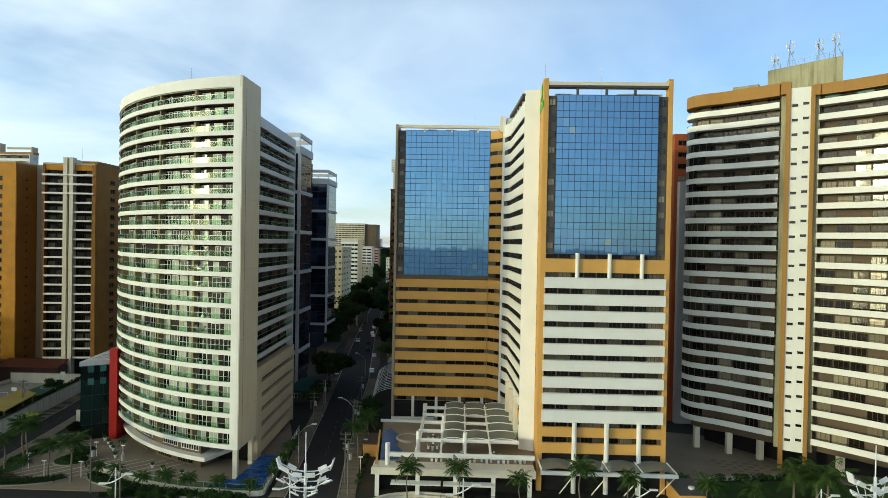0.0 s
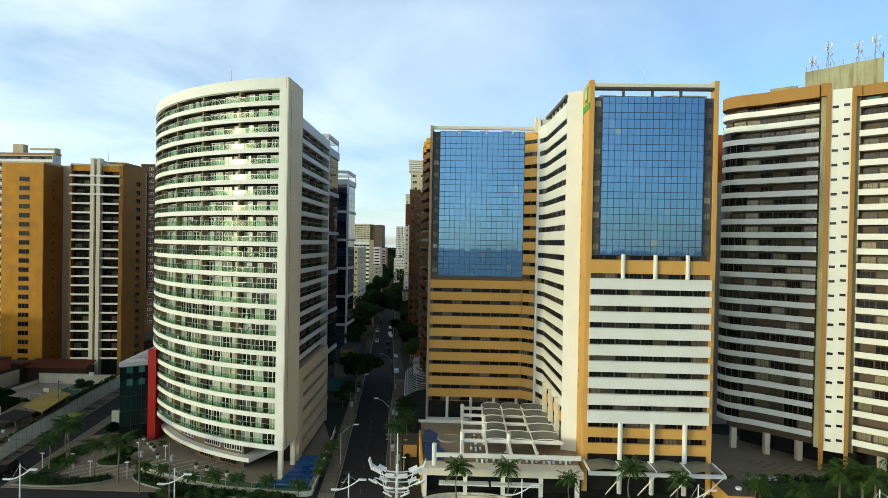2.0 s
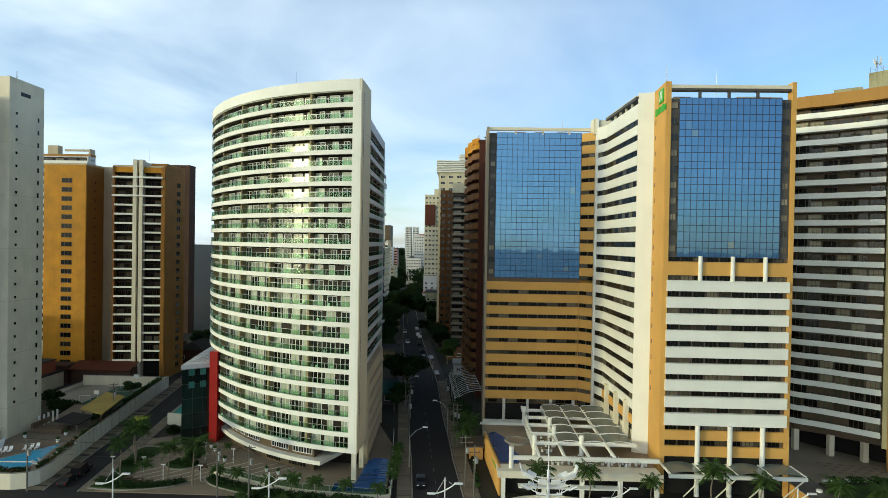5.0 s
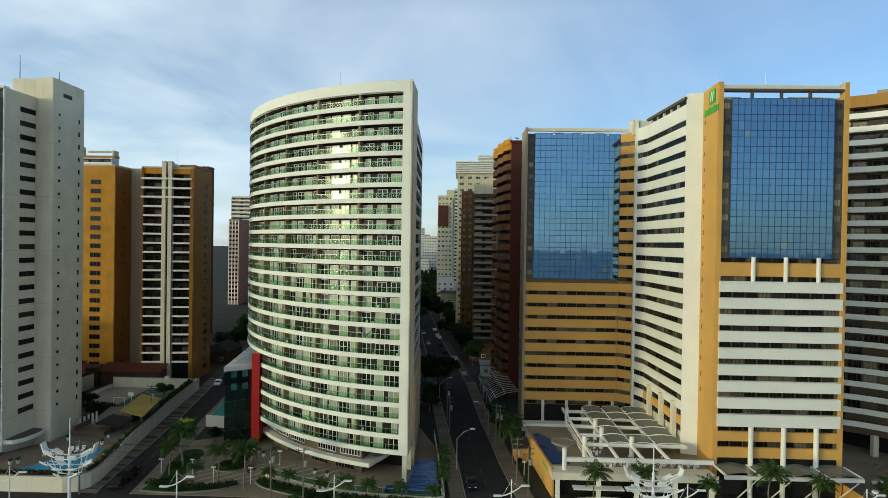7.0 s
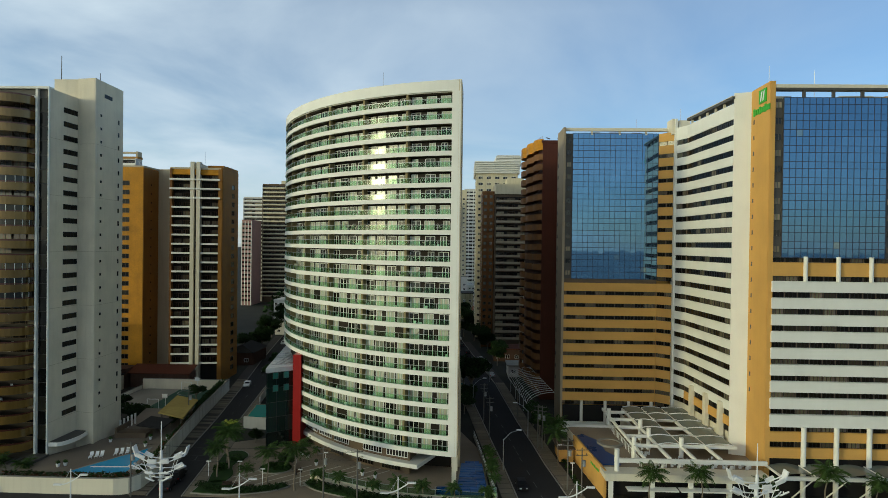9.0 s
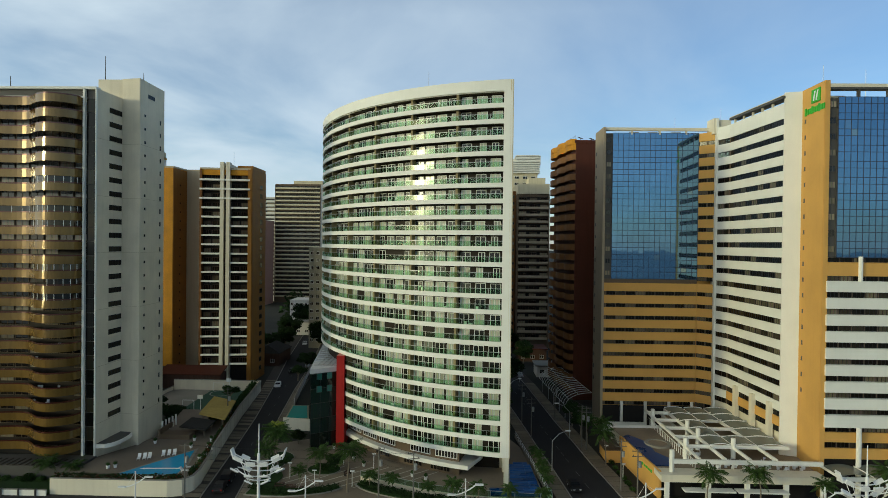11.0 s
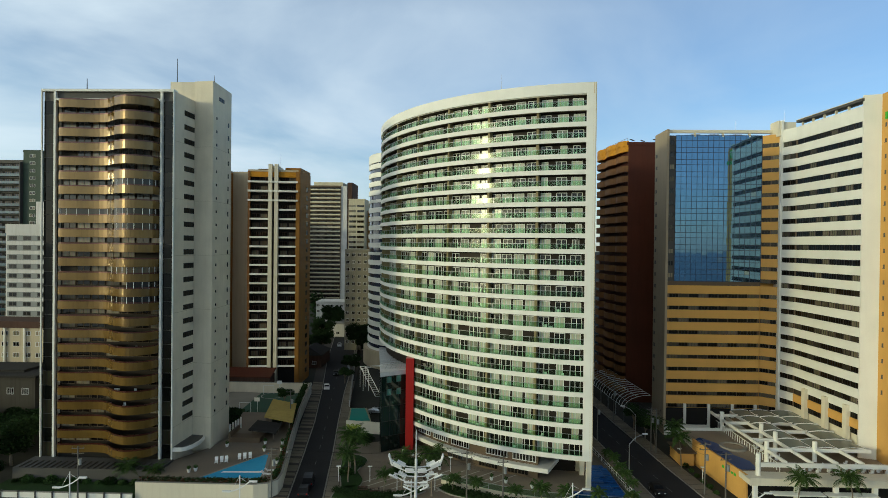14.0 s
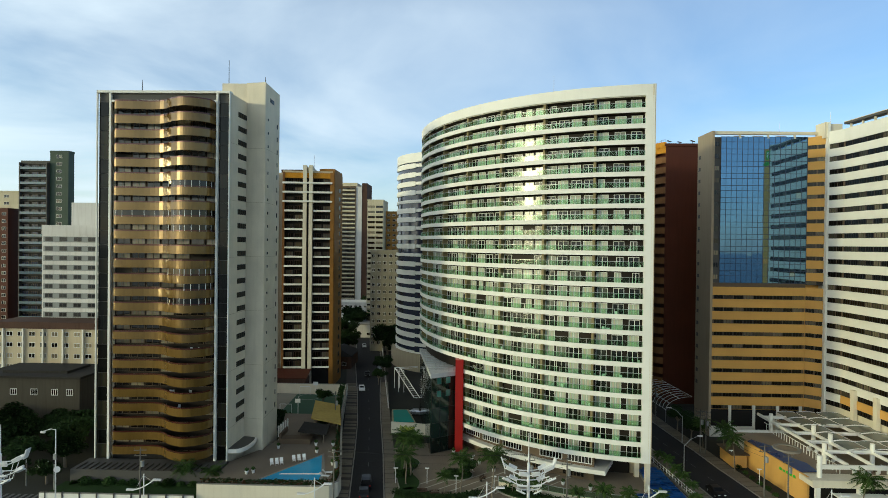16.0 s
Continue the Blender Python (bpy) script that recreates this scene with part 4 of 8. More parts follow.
    # solid panel painted as the shade under the terrace slab
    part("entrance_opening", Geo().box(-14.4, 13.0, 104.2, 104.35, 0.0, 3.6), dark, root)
    for x in (-14.0, -7.0, -0.5, 6.0, 12.2):
        part("column", Geo().box(x - 0.35, x + 0.35, 100.5, 101.1, 0.2, 4.0), white, root)
    g = Geo()
    for x0, x1, z in ((-11.5, -3.0, 3.0), (-2.6, 5.8, 3.0)):
        g.prism([(x0, 100.9), (x1, 100.9), (x1, 99.2), (x0, 99.2)], z - 0.2, z)
    part("awning", g, white, root)
    part("rear_railing", Geo().box(-17.2, -2.5, 128.0, 128.2, 4.62, 5.2).box(-2.7, -2.5, 128.2, 137.8, 4.62, 5.2), white, root)
    # slide pool on the terrace
    g = Geo().prism([(-14.1, 106), (-10.9, 106), (-10.5, 110), (-12.0, 113), (-12.0, 119), (-14.4, 123), (-15.6, 122), (-15.0, 113)], 4.6, 4.75)
    part("terrace_pool", g, pooltile, root, "blue terrace pool")
    rd = part("round_deck", Geo().strip([(-10.1 + 2.5 * math.cos(-2 * math.pi * i / 24), 117.4 + 2.5 * math.sin(-2 * math.pi * i / 24)) for i in range(25)],
                                        [(-10.1 + 1.9 * math.cos(-2 * math.pi * i / 24), 117.4 + 1.9 * math.sin(-2 * math.pi * i / 24)) for i in range(25)], 4.62, 5.05), kerbmat, root, "round raised tan deck ring")
    part("deck_floor", Geo().tube((-10.1, 117.4, 4.62), (-10.1, 117.4, 4.9), 1.95, n=24), terracetile, rd)
    # green strip of writing on the street wall, too small to read
    for i in range(5):
        part("lettering_bar", Geo().box(26.8 + 0.95 * i, 27.5 + 0.95 * i, 0.35, 0.38, 3.45, 3.95 - 0.1 * (i % 2), 0, mw), signgreen, root)
    # pergola: posts, cross beams, long beams
    per = part("pergola", Geo().box(-12.9, 13.2, 102.5, 103.0, 6.4, 7.1), white, root, "white pergola beams over the terrace")
    ys = [103, 109.6, 115.0, 120.4, 125.8, 131.2]
    for i, y in enumerate(ys[1:]):
        part("cross_beam", Geo().box(-7.9, 11.2, y - 0.2, y + 0.2, 6.8, 7.4), white, per)
    for x in (-7.6, -3.2, 1.1, 5.6):
        part("long_beam", Geo().box(x - 0.18, x + 0.18, 103, 134, 6.75, 7.3), white, per)
    for x, y in ((-12.5, 102.8), (-7.6, 109.6), (-7.6, 128.3), (-3.2, 115.0), (1.1, 109.6), (-3.2, 120.4)):
        part("post", Geo().tube((x, y, 4.6), (x, y, 8.7), 0.42, n=12), white, per)
    for c, (xa, xb) in enumerate(((-3.2, 1.1), (1.1, 5.6), (5.6, 10.9))):
        for r in range(5):
            ya, yb = ys[1] + 0.2 + 5.0 * r, ys[1] + 5.0 * (r + 1)
            if c == 1 and r in (1, 2):
                continue
            g = Geo()
            n = 8
            arc = [(xa + 0.15 + (xb - xa - 0.3) * i / n, 7.35 + 0.26 * math.sin(math.pi * i / n)) for i in range(n + 1)]
            shell(g, arc, ya, yb)
            v = part("vault", g, vault, per, "arched translucent roof bay")
            v.visible_shadow = False
            for yy in (ya, yb):
                part("arch_rib", Geo().path([(p, yy, z + 0.03) for p, z in arc], 0.07, n=5), whitemetal, v)
    g = Geo()
    for i in range(26):
        g.box(-7.6 - 0.05, -7.6 + 0.05, 105 + i, 105.12 + i, 4.6, 6.0)
    g.box(-7.65, -7.55, 105, 131, 5.95, 6.05)
    part("terrace_railing", g, white, root)
    # entrance canopy of four vaults
    can = part("entrance_canopy", Geo().box(13.9, 36.9, 99.6, 100.1, 5.1, 5.7), white, root, "white canopy of four shallow glazed vaults")
    for i in range(4):
        xa, xb = 14.1 + 5.65 * i, 14.1 + 5.65 * (i + 1)
        g, n = Geo(), 8
        arc = [(xa + (xb - xa) * j / n, 5.75 + 0.5 * math.sin(math.pi * j / n)) for j in range(n + 1)]
        shell(g, arc, 99.8, 104.6)
        v = part("vault", g, vault, can)
        v.visible_shadow = False
        part("rib", Geo().box(xb - 0.1, xb + 0.1, 99.8, 104.8, 5.5, 5.9), white, can)
        part("strut", Geo().tube((xb - 0.1, 100.0, 5.2), (xb - 2.0, 103.6, 0.3), 0.12, n=6), white, can)
    part("rib", Geo().box(14.0, 14.2, 99.8, 104.8, 5.5, 5.9), white, can)
    return root


build_hotel()

# ---- grey tower with wavy bronze balconies ----
def smooth_path(ctrl, n):
    """Catmull-Rom through points in plan."""
    p = [ctrl[0]] + list(ctrl) + [ctrl[-1]]
    out = []
    for i in range(1, len(p) - 2):
        for j in range(n):
            t = j / n
            out.append(tuple(0.5 * (2 * p[i][c] + (p[i + 1][c] - p[i - 1][c]) * t + (2 * p[i - 1][c] - 5 * p[i][c] + 4 * p[i + 1][c] - p[i + 2][c]) * t * t
                                    + (3 * p[i][c] - p[i - 1][c] - 3 * p[i + 1][c] + p[i + 2][c]) * t ** 3) for c in (0, 1)))
    out.append(tuple(ctrl[-1]))
    return out


def inset(pts, d):
    """The path shifted by d to its left-hand side."""
    out = []
    for i, p in enumerate(pts):
        a, b = Vector(pts[max(0, i - 1)]), Vector(pts[min(len(pts) - 1, i + 1)])
        t = (b - a).normalized()
        out.append((p[0] - t.y * d, p[1] + t.x * d))
    return out


def build_grey_tower():
    root = thing("apartment_tower", -131, 118, 0, "grey apartment tower with wavy bronze balconies in a white frame", "apartment tower")
    yf, xl, xr, zt = 110.2, -145.0, -119.25, 72.8
    part("core", Geo().prism([(xl + 0.2, yf + 1.4), (xr - 0.3, yf + 1.4), (-119.2, 118.4), (-115.2, 117.8), (-115.5, 128), (-118, 130), (xl + 0.2, 130)], 0.0, 72.0), grey, root, "grey rendered walls")
    # solid box in place of the open floor, shade in its colour
    part("lobby", Geo().box(-142.0, -121.4, yf + 0.9, yf + 1.4, 0.0, 3.6), dark, root, "open ground floor filled in with dark shade colour")
    # wall behind the bronze balconies, coloured as recess shade
    part("recess_wall", Geo().box(-141.9, -121.2, yf + 1.15, yf + 1.4, 3, 72), shadewall, root)
    # frame lines and dark glass strips
    for a, b in ((xl, xl + 0.2), (-142.55, -142.15), (-121.85, -121.45), (xr - 0.15, xr + 0.05)):
        part("frame_post", Geo().box(a, b, yf - 0.15, yf + (0.45 if -143 < a < -121 else 0.2), 0.5, zt), white, root)
    part("frame_head", Geo().box(xl, xr, yf - 0.15, yf + 1.4, zt - 0.05, zt + 0.4), white, root)
    part("frame_head", Geo().box(-142.5, -121.5, yf - 0.12, yf + 1.0, 71.0, 71.4), white, root)
    part("attic", Geo().box(xl + 0.2, xr - 0.15, yf + 0.5, yf + 1.4, 71.4, zt - 0.05), charcoal, root)
    pm = Geo().box(-0.97, 0.97, 0, 0.06, 0.06, 2.66).box(-1, 1, 0, 0.09, 0, 0.06, 1).mesh("pane", [stripglass, darkmetal])
    for x, hx in ((-143.7, 1.08), (-120.4, 0.97)):
        s = part("glass_strip", Geo().box(x - hx, x + hx, yf + 0.5, yf + 1.4, 0.5, 71.4), charcoal, root, "dark glazed strip")
        for k in range(25):
            part("pane", pm, None, s, at=Matrix.Translation((x, yf + 0.48, 2.6 + 2.74 * k)) @ Matrix.Diagonal((hx, -1, 1, 1)) @ Matrix.Rotation(rnd.gauss(0, 0.006), 4, "Z"))
    # balconies
    ctrl = [(-141.5, yf + 0.9), (-141.3, yf - 0.55), (-140.2, yf - 0.95), (-137.6, yf - 0.80), (-134.4, yf - 0.35), (-131.6, yf - 0.85),
            (-129.2, yf - 2.7), (-127.0, yf - 3.75), (-125.5, yf - 3.8), (-123.6, yf - 2.9), (-122.4, yf - 1.6), (-122.0, yf + 0.2)]
    path = smooth_path(ctrl, 3)
    inn, back = inset(path, 0.18), [(p[0], yf + 1.15) for p in path]
    door = window_mesh("balcony_door", 2.6, 1.55, [umber, awin], 2, 0.06)
    enclosed = {6: (0.5, 0.98), 8: (0.05, 0.98), 9: (0.5, 0.98), 12: (0.5, 0.98), 13: (0.7, 0.98), 14: (0.5, 0.98)}
    for k in range(25):
        z1 = 71.0 - 2.74 * k
        if z1 < 5.0:
            break
        b = part("balcony", Geo().strip(path, inn, z1 - 1.45, z1).strip(inn, back, z1 - 1.45, z1 - 1.2), bronze, root)
        part("handrail", Geo().strip(inset(path, 0.05), inset(path, 0.13), z1 + 0.02, z1 + 0.26), maroon, b)
        for i in range(7):
            if rnd.random() < 0.9:
                part("balcony_door", door, None, b, at=Matrix.Translation((-140.2 + 2.9 * i, yf + 1.13, z1 - 2.74 + 0.25 - 1.2 + 1.25)) @ Matrix.Diagonal((1, -1, 0.86, 1)))
        if k in enclosed:
            a, e = enclosed[k]
            n = len(path)
            seg = inset(path, 0.1)[int(a * n):int(e * n)]
            if len(seg) < 3:
                continue
            part("enclosure_glass", Geo().strip(seg, inset(seg, 0.03), z1, z1 + 1.24), gwin, b)
            for p in seg[::2]:
                part("enclosure_post", Geo().box(p[0] - 0.04, p[0] + 0.04, p[1] - 0.05, p[1] + 0.05, z1, z1 + 1.24), whitemetal, b)
        if rnd.random() < 0.4:
            for i in range(3):
                m = Matrix(((0, 0, 1, rnd.uniform(-140, -123)), (1, 0, 0, yf + 0.1), (0, 1, 0, z1 - 1.2), (0, 0, 0, 1)))
                part("chair", Geo().prism([(0, 0), (0.5, 0), (0.5, 0.9), (0.45, 0.9), (0.45, 0.45), (0, 0.45)], 0, 0.5, 0, m), whitemetal, b)
    # sea-end wall and stair block
    m1, l1 = face_frame(xr, yf + 0.2, -118.95, 118.3)
    m2, l2 = face_frame(-118.95, 118.3, -114.95, 117.6)
    m3, l3 = face_frame(-114.95, 117.6, -115.3, 128.0)
    part("end_wall", Geo().box(0, l1, -0.3, 0, 0.3, 72.9, 0, m1), grey, root)
    part("stair_wall", Geo().box(-0.02, l2 + 0.03, -0.3, 0.03, 0.3, 76.9, 0, m2), grey, root)
    part("stair_wall", Geo().box(0.0, l3, -0.3, 0.03, 0.3, 76.9, 0, m3), grey, root)
    part("stair_head", Geo().prism([(-124.2, 118.6), (-119.0, 118.6), (-115.2, 117.9), (-115.5, 127.6), (-124, 127.6)], 72, 76.88), grey, root)
    w1 = window_mesh("window", 4.0, 1.05, [darkmetal, stripglass], 4, 0.06, 0.06, True)
    w4 = window_mesh("window", 2.8, 0.8, [darkmetal, stripglass], 3, 0.06)
    w2 = window_mesh("window", 0.55, 0.55, [darkmetal, stripglass], 1, 0.06, 0.05)
    w3 = window_mesh("window", 0.5, 1.0, [darkmetal, stripglass], 1, 0.06, 0.05)
    for k in range(23):
        z = 69.1 - 2.74 * k
        if z < 6:
            break
        part("window", w1, None, root, at=at_face(m1, 5.7, 0, z))
        part("window", w2, None, root, at=at_face(m3, 2.0, 0.03, z + 0.3))
        part("window", w3, None, root, at=at_face(m3, 8.6, 0.03, z - 0.1))
        if rnd.random() < 0.2:
            part("open_sash", Geo().box(-0.5, 0.5, 0, 0.04, -1.0, 0), darkmetal, root, at=at_face(m1, 6.4, 0.06, z + 1.0) @ Matrix.Rotation(radians(-35), 4, "X"))
    part("window", w4, None, root, at=at_face(m3, 4.6, 0.03, 73.6))
    for i in range(6):
        part("wall_joint", Geo().box(0, l1, 0, 0.012, 8.5 + 11 * i, 8.57 + 11 * i, 0, m1).box(0, l2, 0.03, 0.042, 8.5 + 11 * i, 8.57 + 11 * i, 0, m2).box(0, l3, 0.03, 0.042, 8.5 + 11 * i, 8.57 + 11 * i, 0, m3), beige, root)
    n = 10
    cp = [(4.6 - 4.6 * math.cos(math.pi * i / n), 3.2 * math.sin(math.pi * i / n) ** 0.55) for i in range(n + 1)]
    part("porch_roof", Geo().prism(cp, 4.0, 4.7, 0, m1), white, root, "white rounded porch roof")
    part("porch_top", Geo().prism([(4.6 + (u - 4.6) * 0.93, d * 0.9) for u, d in cp], 4.7, 4.78, 0, m1), charcoal, root)
    for x, y, z, h in ((-123.0, 119.0, 76.6, 5.2), (-116.1, 121, 76.6, 2.3), (-136.6, 110.9, 73.2, 2.2)):
        part("aerial", Geo().tube((x, y, z), (x, y, z + h), 0.09, 0.05, n=6), darkmetal, root)
    part("base_deck", Geo().box(-146, -119, 104.6, 110.4, 0.0, 2.6), charcoal, root)
    g = Geo()
    for i in range(22):
        g.box(-145 + 1.15 * i, -144.8 + 1.15 * i, 104.8, 108, 2.6, 2.75)
    part("deck_grille", g, oldwall, root)


build_grey_tower()


# ---- twin orange and brown tower ----
def build_orange_tower():
    root = thing("apartment_tower", -128, 185, 0, "orange and brown apartment tower with a pale central pier", "apartment tower")
    zt, p = 65.3, 2.77
    part("orange_block", Geo().box(-150.8, -137.7, 177.2, 191, 0.0, zt + 1.0), orange, root, "orange tiled block with small square windows")
    # return wall faces away from the sun; its shade is in the tile colour
    part("return_wall", Geo().box(-137.72, -137.5, 177.3, 186.2, 0.0, zt + 0.7), shadeorange, root)
    part("recess_wall", Geo().box(-137.6, -129.4, 186.0, 190.5, 0.0, zt + 1.5), beige, root)
    part("balcony_block", Geo().prism([(-130.0, 180.0), (-114.9, 182.0), (-115.1, 193.4), (-130.0, 193.4)], 0.0, zt + 0.7), brown, root)
    part("roof_slab", Geo().prism([(-137.4, 186.4), (-129.9, 186.4), (-129.8, 178.2), (-114.9, 180.2), (-115.15, 193.4), (-137.4, 193.4)], zt + 0.75, zt + 1.3), beige, root)
    part("roof_upstand", Geo().prism([(-119.0, 180.4), (-114.35, 180.9), (-114.55, 193.3), (-119.0, 193.3)], zt + 1.3, zt + 2.1), shadeorange, root)
    w = window_mesh("window", 3.3, 1.45, [umber, stripglass], 3, 0.09)
    ws = window_mesh("window", 0.45, 0.5, [dark, stripglass], 1, 0.05)
    wr = window_mesh("window", 2.4, 1.5, [umber, stripglass], 2, 0.09)
    m_r, l_r = face_frame(-114.25, 180.2, -114.5, 193.5)
    # right-hand side in the shaded copy of the orange
    part("side_wall", Geo().box(0, l_r, -0.6, 0.0, 0.0, zt + 1.2, 0, m_r), shadeorange, root)
    part("roof_edge", Geo().box(-150.9, -137.5, 177.1, 191.2, zt + 1.0, zt + 1.5), beige, root)
    m_ret, _ = face_frame(-137.5, 177.3, -137.5, 186.1)
    for k in range(22):
        z = 60.6 - p * k
        zo = 60.73 - 2.8 * k
        if z < 1:
            break
        part("window", w, None, root, at=Matrix.Translation((-143.6, 177.2, zo)) @ Matrix.Diagonal((1, -1, 1, 1)))
        part("window", ws, None, root, at=Matrix.Translation((-131.6, 186.0, z + 0.5)) @ Matrix.Diagonal((1, -1, 1, 1)))
        part("window", wr, None, root, at=at_face(m_r, 8.6, 0, z))
        part("window", ws, None, root, at=at_face(m_ret, 4.2, 0, z + 0.4))
    # balconies either side of the pier
    before = set(root.children)
    # dark sheet that paints the shade behind the balconies
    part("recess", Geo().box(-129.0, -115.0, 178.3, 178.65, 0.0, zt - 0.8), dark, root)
    # right corner post takes the shaded orange too
    part("corner_post", Geo().box(-115.1, -114.0, 176.8, 178.7, 0.0, zt + 0.9), shadeorange, root)
    part("corner_post", Geo().box(-129.5, -128.9, 176.8, 178.7, 0.0, zt + 0.9), brown, root)
    part("attic", Geo().box(-129.45, -114.05, 177.08, 178.55, zt - 0.9, zt + 0.7), orange, root)
    door = window_mesh("balcony_door", 2.2, 1.7, [oldbrown, hwin], 3, 0.08)
    for k in range(22):
        z = 63.1 - 2.83 * k
        if z < 4:
            break
        for a, b in ((-128.9, -123.4), (-120.3, -115.0)):
            wide = k < 3
            q = part("balcony", Geo().box(a, b, 176.7, 178.4, z - 0.55, z - 0.35).box(a - (0.5 if wide else 0), b + (0.3 if wide else 0), 176.55, 176.8, z - 0.55, z), white, root)
            for x in (a + 1.4, a + 4.0):
                part("balcony_door", door, None, q, at=Matrix.Translation((x, 178.3, z - 0.35)) @ Matrix.Diagonal((1, -1, 1, 1)))
        if k < 3:
            part("bridge_slab", Geo().box(-129.4, -114.4, 175.9, 176.18, z - 0.5, z), white, root)
    for a, b in ((-123.3, -122.2), (-121.5, -120.4)):
        part("pier", Geo().box(a, b, 176.2, 178.5, 0.0, zt + 3.0), cream, root)
    # gap between the pier halves, painted as shade
    part("pier_web", Geo().box(-122.2, -121.5, 177.2, 178.5, 0.0, zt + 1.0), dark, root)
    part("pier_head", Geo().box(-123.35, -120.35, 178.6, 186, zt + 0.8, zt + 2.6), cream, root)
    part("aerial", Geo().tube((-120.6, 182, zt + 3), (-120.6, 182, zt + 7), 0.06, 0.03, n=5), galv, root)
    turn = Matrix.Translation((-129.8, 177.9, 0)) @ Matrix.Rotation(radians(7.5), 4, "Z") @ Matrix.Translation((129.5, -176.7, 0))
    for ob in root.children:
        if ob not in before:
            ob.matrix_basis = turn @ ob.matrix_basis
    part("base_block", Geo().box(-153, -139.2, 171.4, 177.1, 0.0, 5.6).box(-139.1, -131, 177.0, 178.6, 0.0, 5.6), oldbrown, root)


build_orange_tower()


# ---- brown-fronted tower with long white balcony bands ----
def build_band_tower():
    root = thing("apartment_tower", 68, 128, 0, "apartment tower with long white balcony bands and tan piers", "apartment tower")
    p, ztop = 2.86, 75.6
    left = smooth_path([(51.0, 136.0), (49.5, 133.2), (50.0, 130.6), (51.9, 128.6), (54.6, 126.9), (58.4, 123.6), (62.6, 119.8)], 6)
    right = smooth_path([(68.2, 116.2), (72.6, 112.1), (77.0, 107.4), (82.0, 102.6), (88.0, 98.0)], 5)
    lb, rb = inset(left, 2.2), inset(right, 2.2)
    part("core", Geo().prism(lb + [(64.5, 120.5), (68.5, 118.0)] + rb + [(100, 112), (75, 140), (54, 142)], 4.4, ztop), umber, root, "brown tiled storey walls")
    m1, l1 = face_frame(64.0, 118.3, 67.0, 116.7)
    part("white_pier", Geo().box(0, l1, -2.2, 0.0, 4.2, 75.6, 0, m1), white, root, "white pier with small windows")
    mp, lp = face_frame(62.5, 119.2, 64.0, 118.3)
    mq, lq = face_frame(67.0, 116.7, 68.3, 115.9)
    part("tan_pier", Geo().box(lp - 0.8, lp, -1.8, 0.35, 0.3, 76.9, 0, mp), tan, root)
    part("pier_recess", Geo().box(0.1, lp - 0.8, -2.0, -0.7, 4.4, 74.5, 0, mp).box(0.72, lq - 0.05, -2.0, -0.7, 4.4, 73.8, 0, mq), concrete, root, "old olive concrete between the piers and balconies")
    part("pier_head", Geo().box(0.0, lp - 0.8, -1.8, 0.32, 74.5, 76.95, 0, mp).box(0.72, lq + 0.02, -1.8, 0.32, 73.8, 75.85, 0, mq), tan, root)
    part("tan_pier", Geo().box(0, 0.72, -1.8, 0.35, 0.3, 75.8, 0, mq), tan, root)
    sw = window_mesh("window", 1.0, 0.5, [darkmetal, swin], 2, 0.05)
    for k in range(25):
        z = 71.9 - p * k
        if z < 5:
            break
        for u in (0.75, 2.6):
            part("window", sw, None, root, at=at_face(m1, u, 0, z + (0.25 if u > 2 else 0)))
    win = window_mesh("window", 2.5, 2.0, [umber, bwin], 3, 0.06)
    for path, nz, zt0, zc0, zc1 in ((left, 24, 73.25, 74.5, 77.0), (right, 24, 73.0, 73.8, 75.9)):
        inn, back = inset(path, 0.2), inset(path, 2.1)
        part("cornice", Geo().strip(inset(path, -0.1), inset(path, 1.8), zc0, zc1), tan, root, "tan rooftop fascia")
        lens = [0]
        for a, b in zip(back, back[1:]):
            lens.append(lens[-1] + math.dist(a, b))
        for k in range(nz):
            z1 = zt0 - p * k
            if z1 < 6:
                break
            b = part("balcony", Geo().strip(path, inn, z1 - 1.15, z1).strip(inn, back, z1 - 1.15, z1 - 0.9), white, root)
            g = Geo().strip(inset(path, 0.06), inset(path, 0.12), z1 + 0.3, z1 + 0.35)
            for q in inset(path, 0.09)[::3]:
                g.box(q[0] - 0.03, q[0] + 0.03, q[1] - 0.03, q[1] + 0.03, z1, z1 + 0.3)
            part("handrail", g, darkmetal, b)
            if path is right and k == 0:
                for e in (1, 5):
                    seg = inset(path, 0.9)[e:e + 3]
                    part("enclosure_glass", Geo().strip(seg, inset(seg, 0.03), z1 - 0.8, z1 + 0.75), tealwin, b, "green tinted balcony screen")
            s = 1.6
            while s < lens[-1] - 1.3:
                i = max(j for j in range(len(lens) - 1) if lens[j] <= s)
                t = (s - lens[i]) / (lens[i + 1] - lens[i])
                a_, b_ = Vector(back[i]), Vector(back[i + 1])
                c = a_.lerp(b_, t)
                m, _ = face_frame(c.x, c.y, c.x + (b_ - a_).x, c.y + (b_ - a_).y)
                if rnd.random() < 0.8:
                    part("window", win, None, b, at=m @ Matrix.Translation((0, 0.06, z1 - 0.72)))
                if rnd.random() < 0.10:
                    part("air_conditioner", AC, None, b, at=m @ Matrix.Translation((1.4, 0.1, z1 - 0.8)))
                s += 2.75
            if path is left and k not in (0, 1) and rnd.random() < 0.85:
                seg = inset(path, 0.1)[0:rnd.choice((15, 17, 19, 21))]
                part("enclosure_glass", Geo().strip(seg, inset(seg, 0.03), z1, z1 + 1.68), stripglass, b)
                for q in seg[::3]:
                    part("enclosure_post", Geo().box(q[0] - 0.04, q[0] + 0.04, q[1] - 0.06, q[1] + 0.06, z1, z1 + 1.68), umber, b)
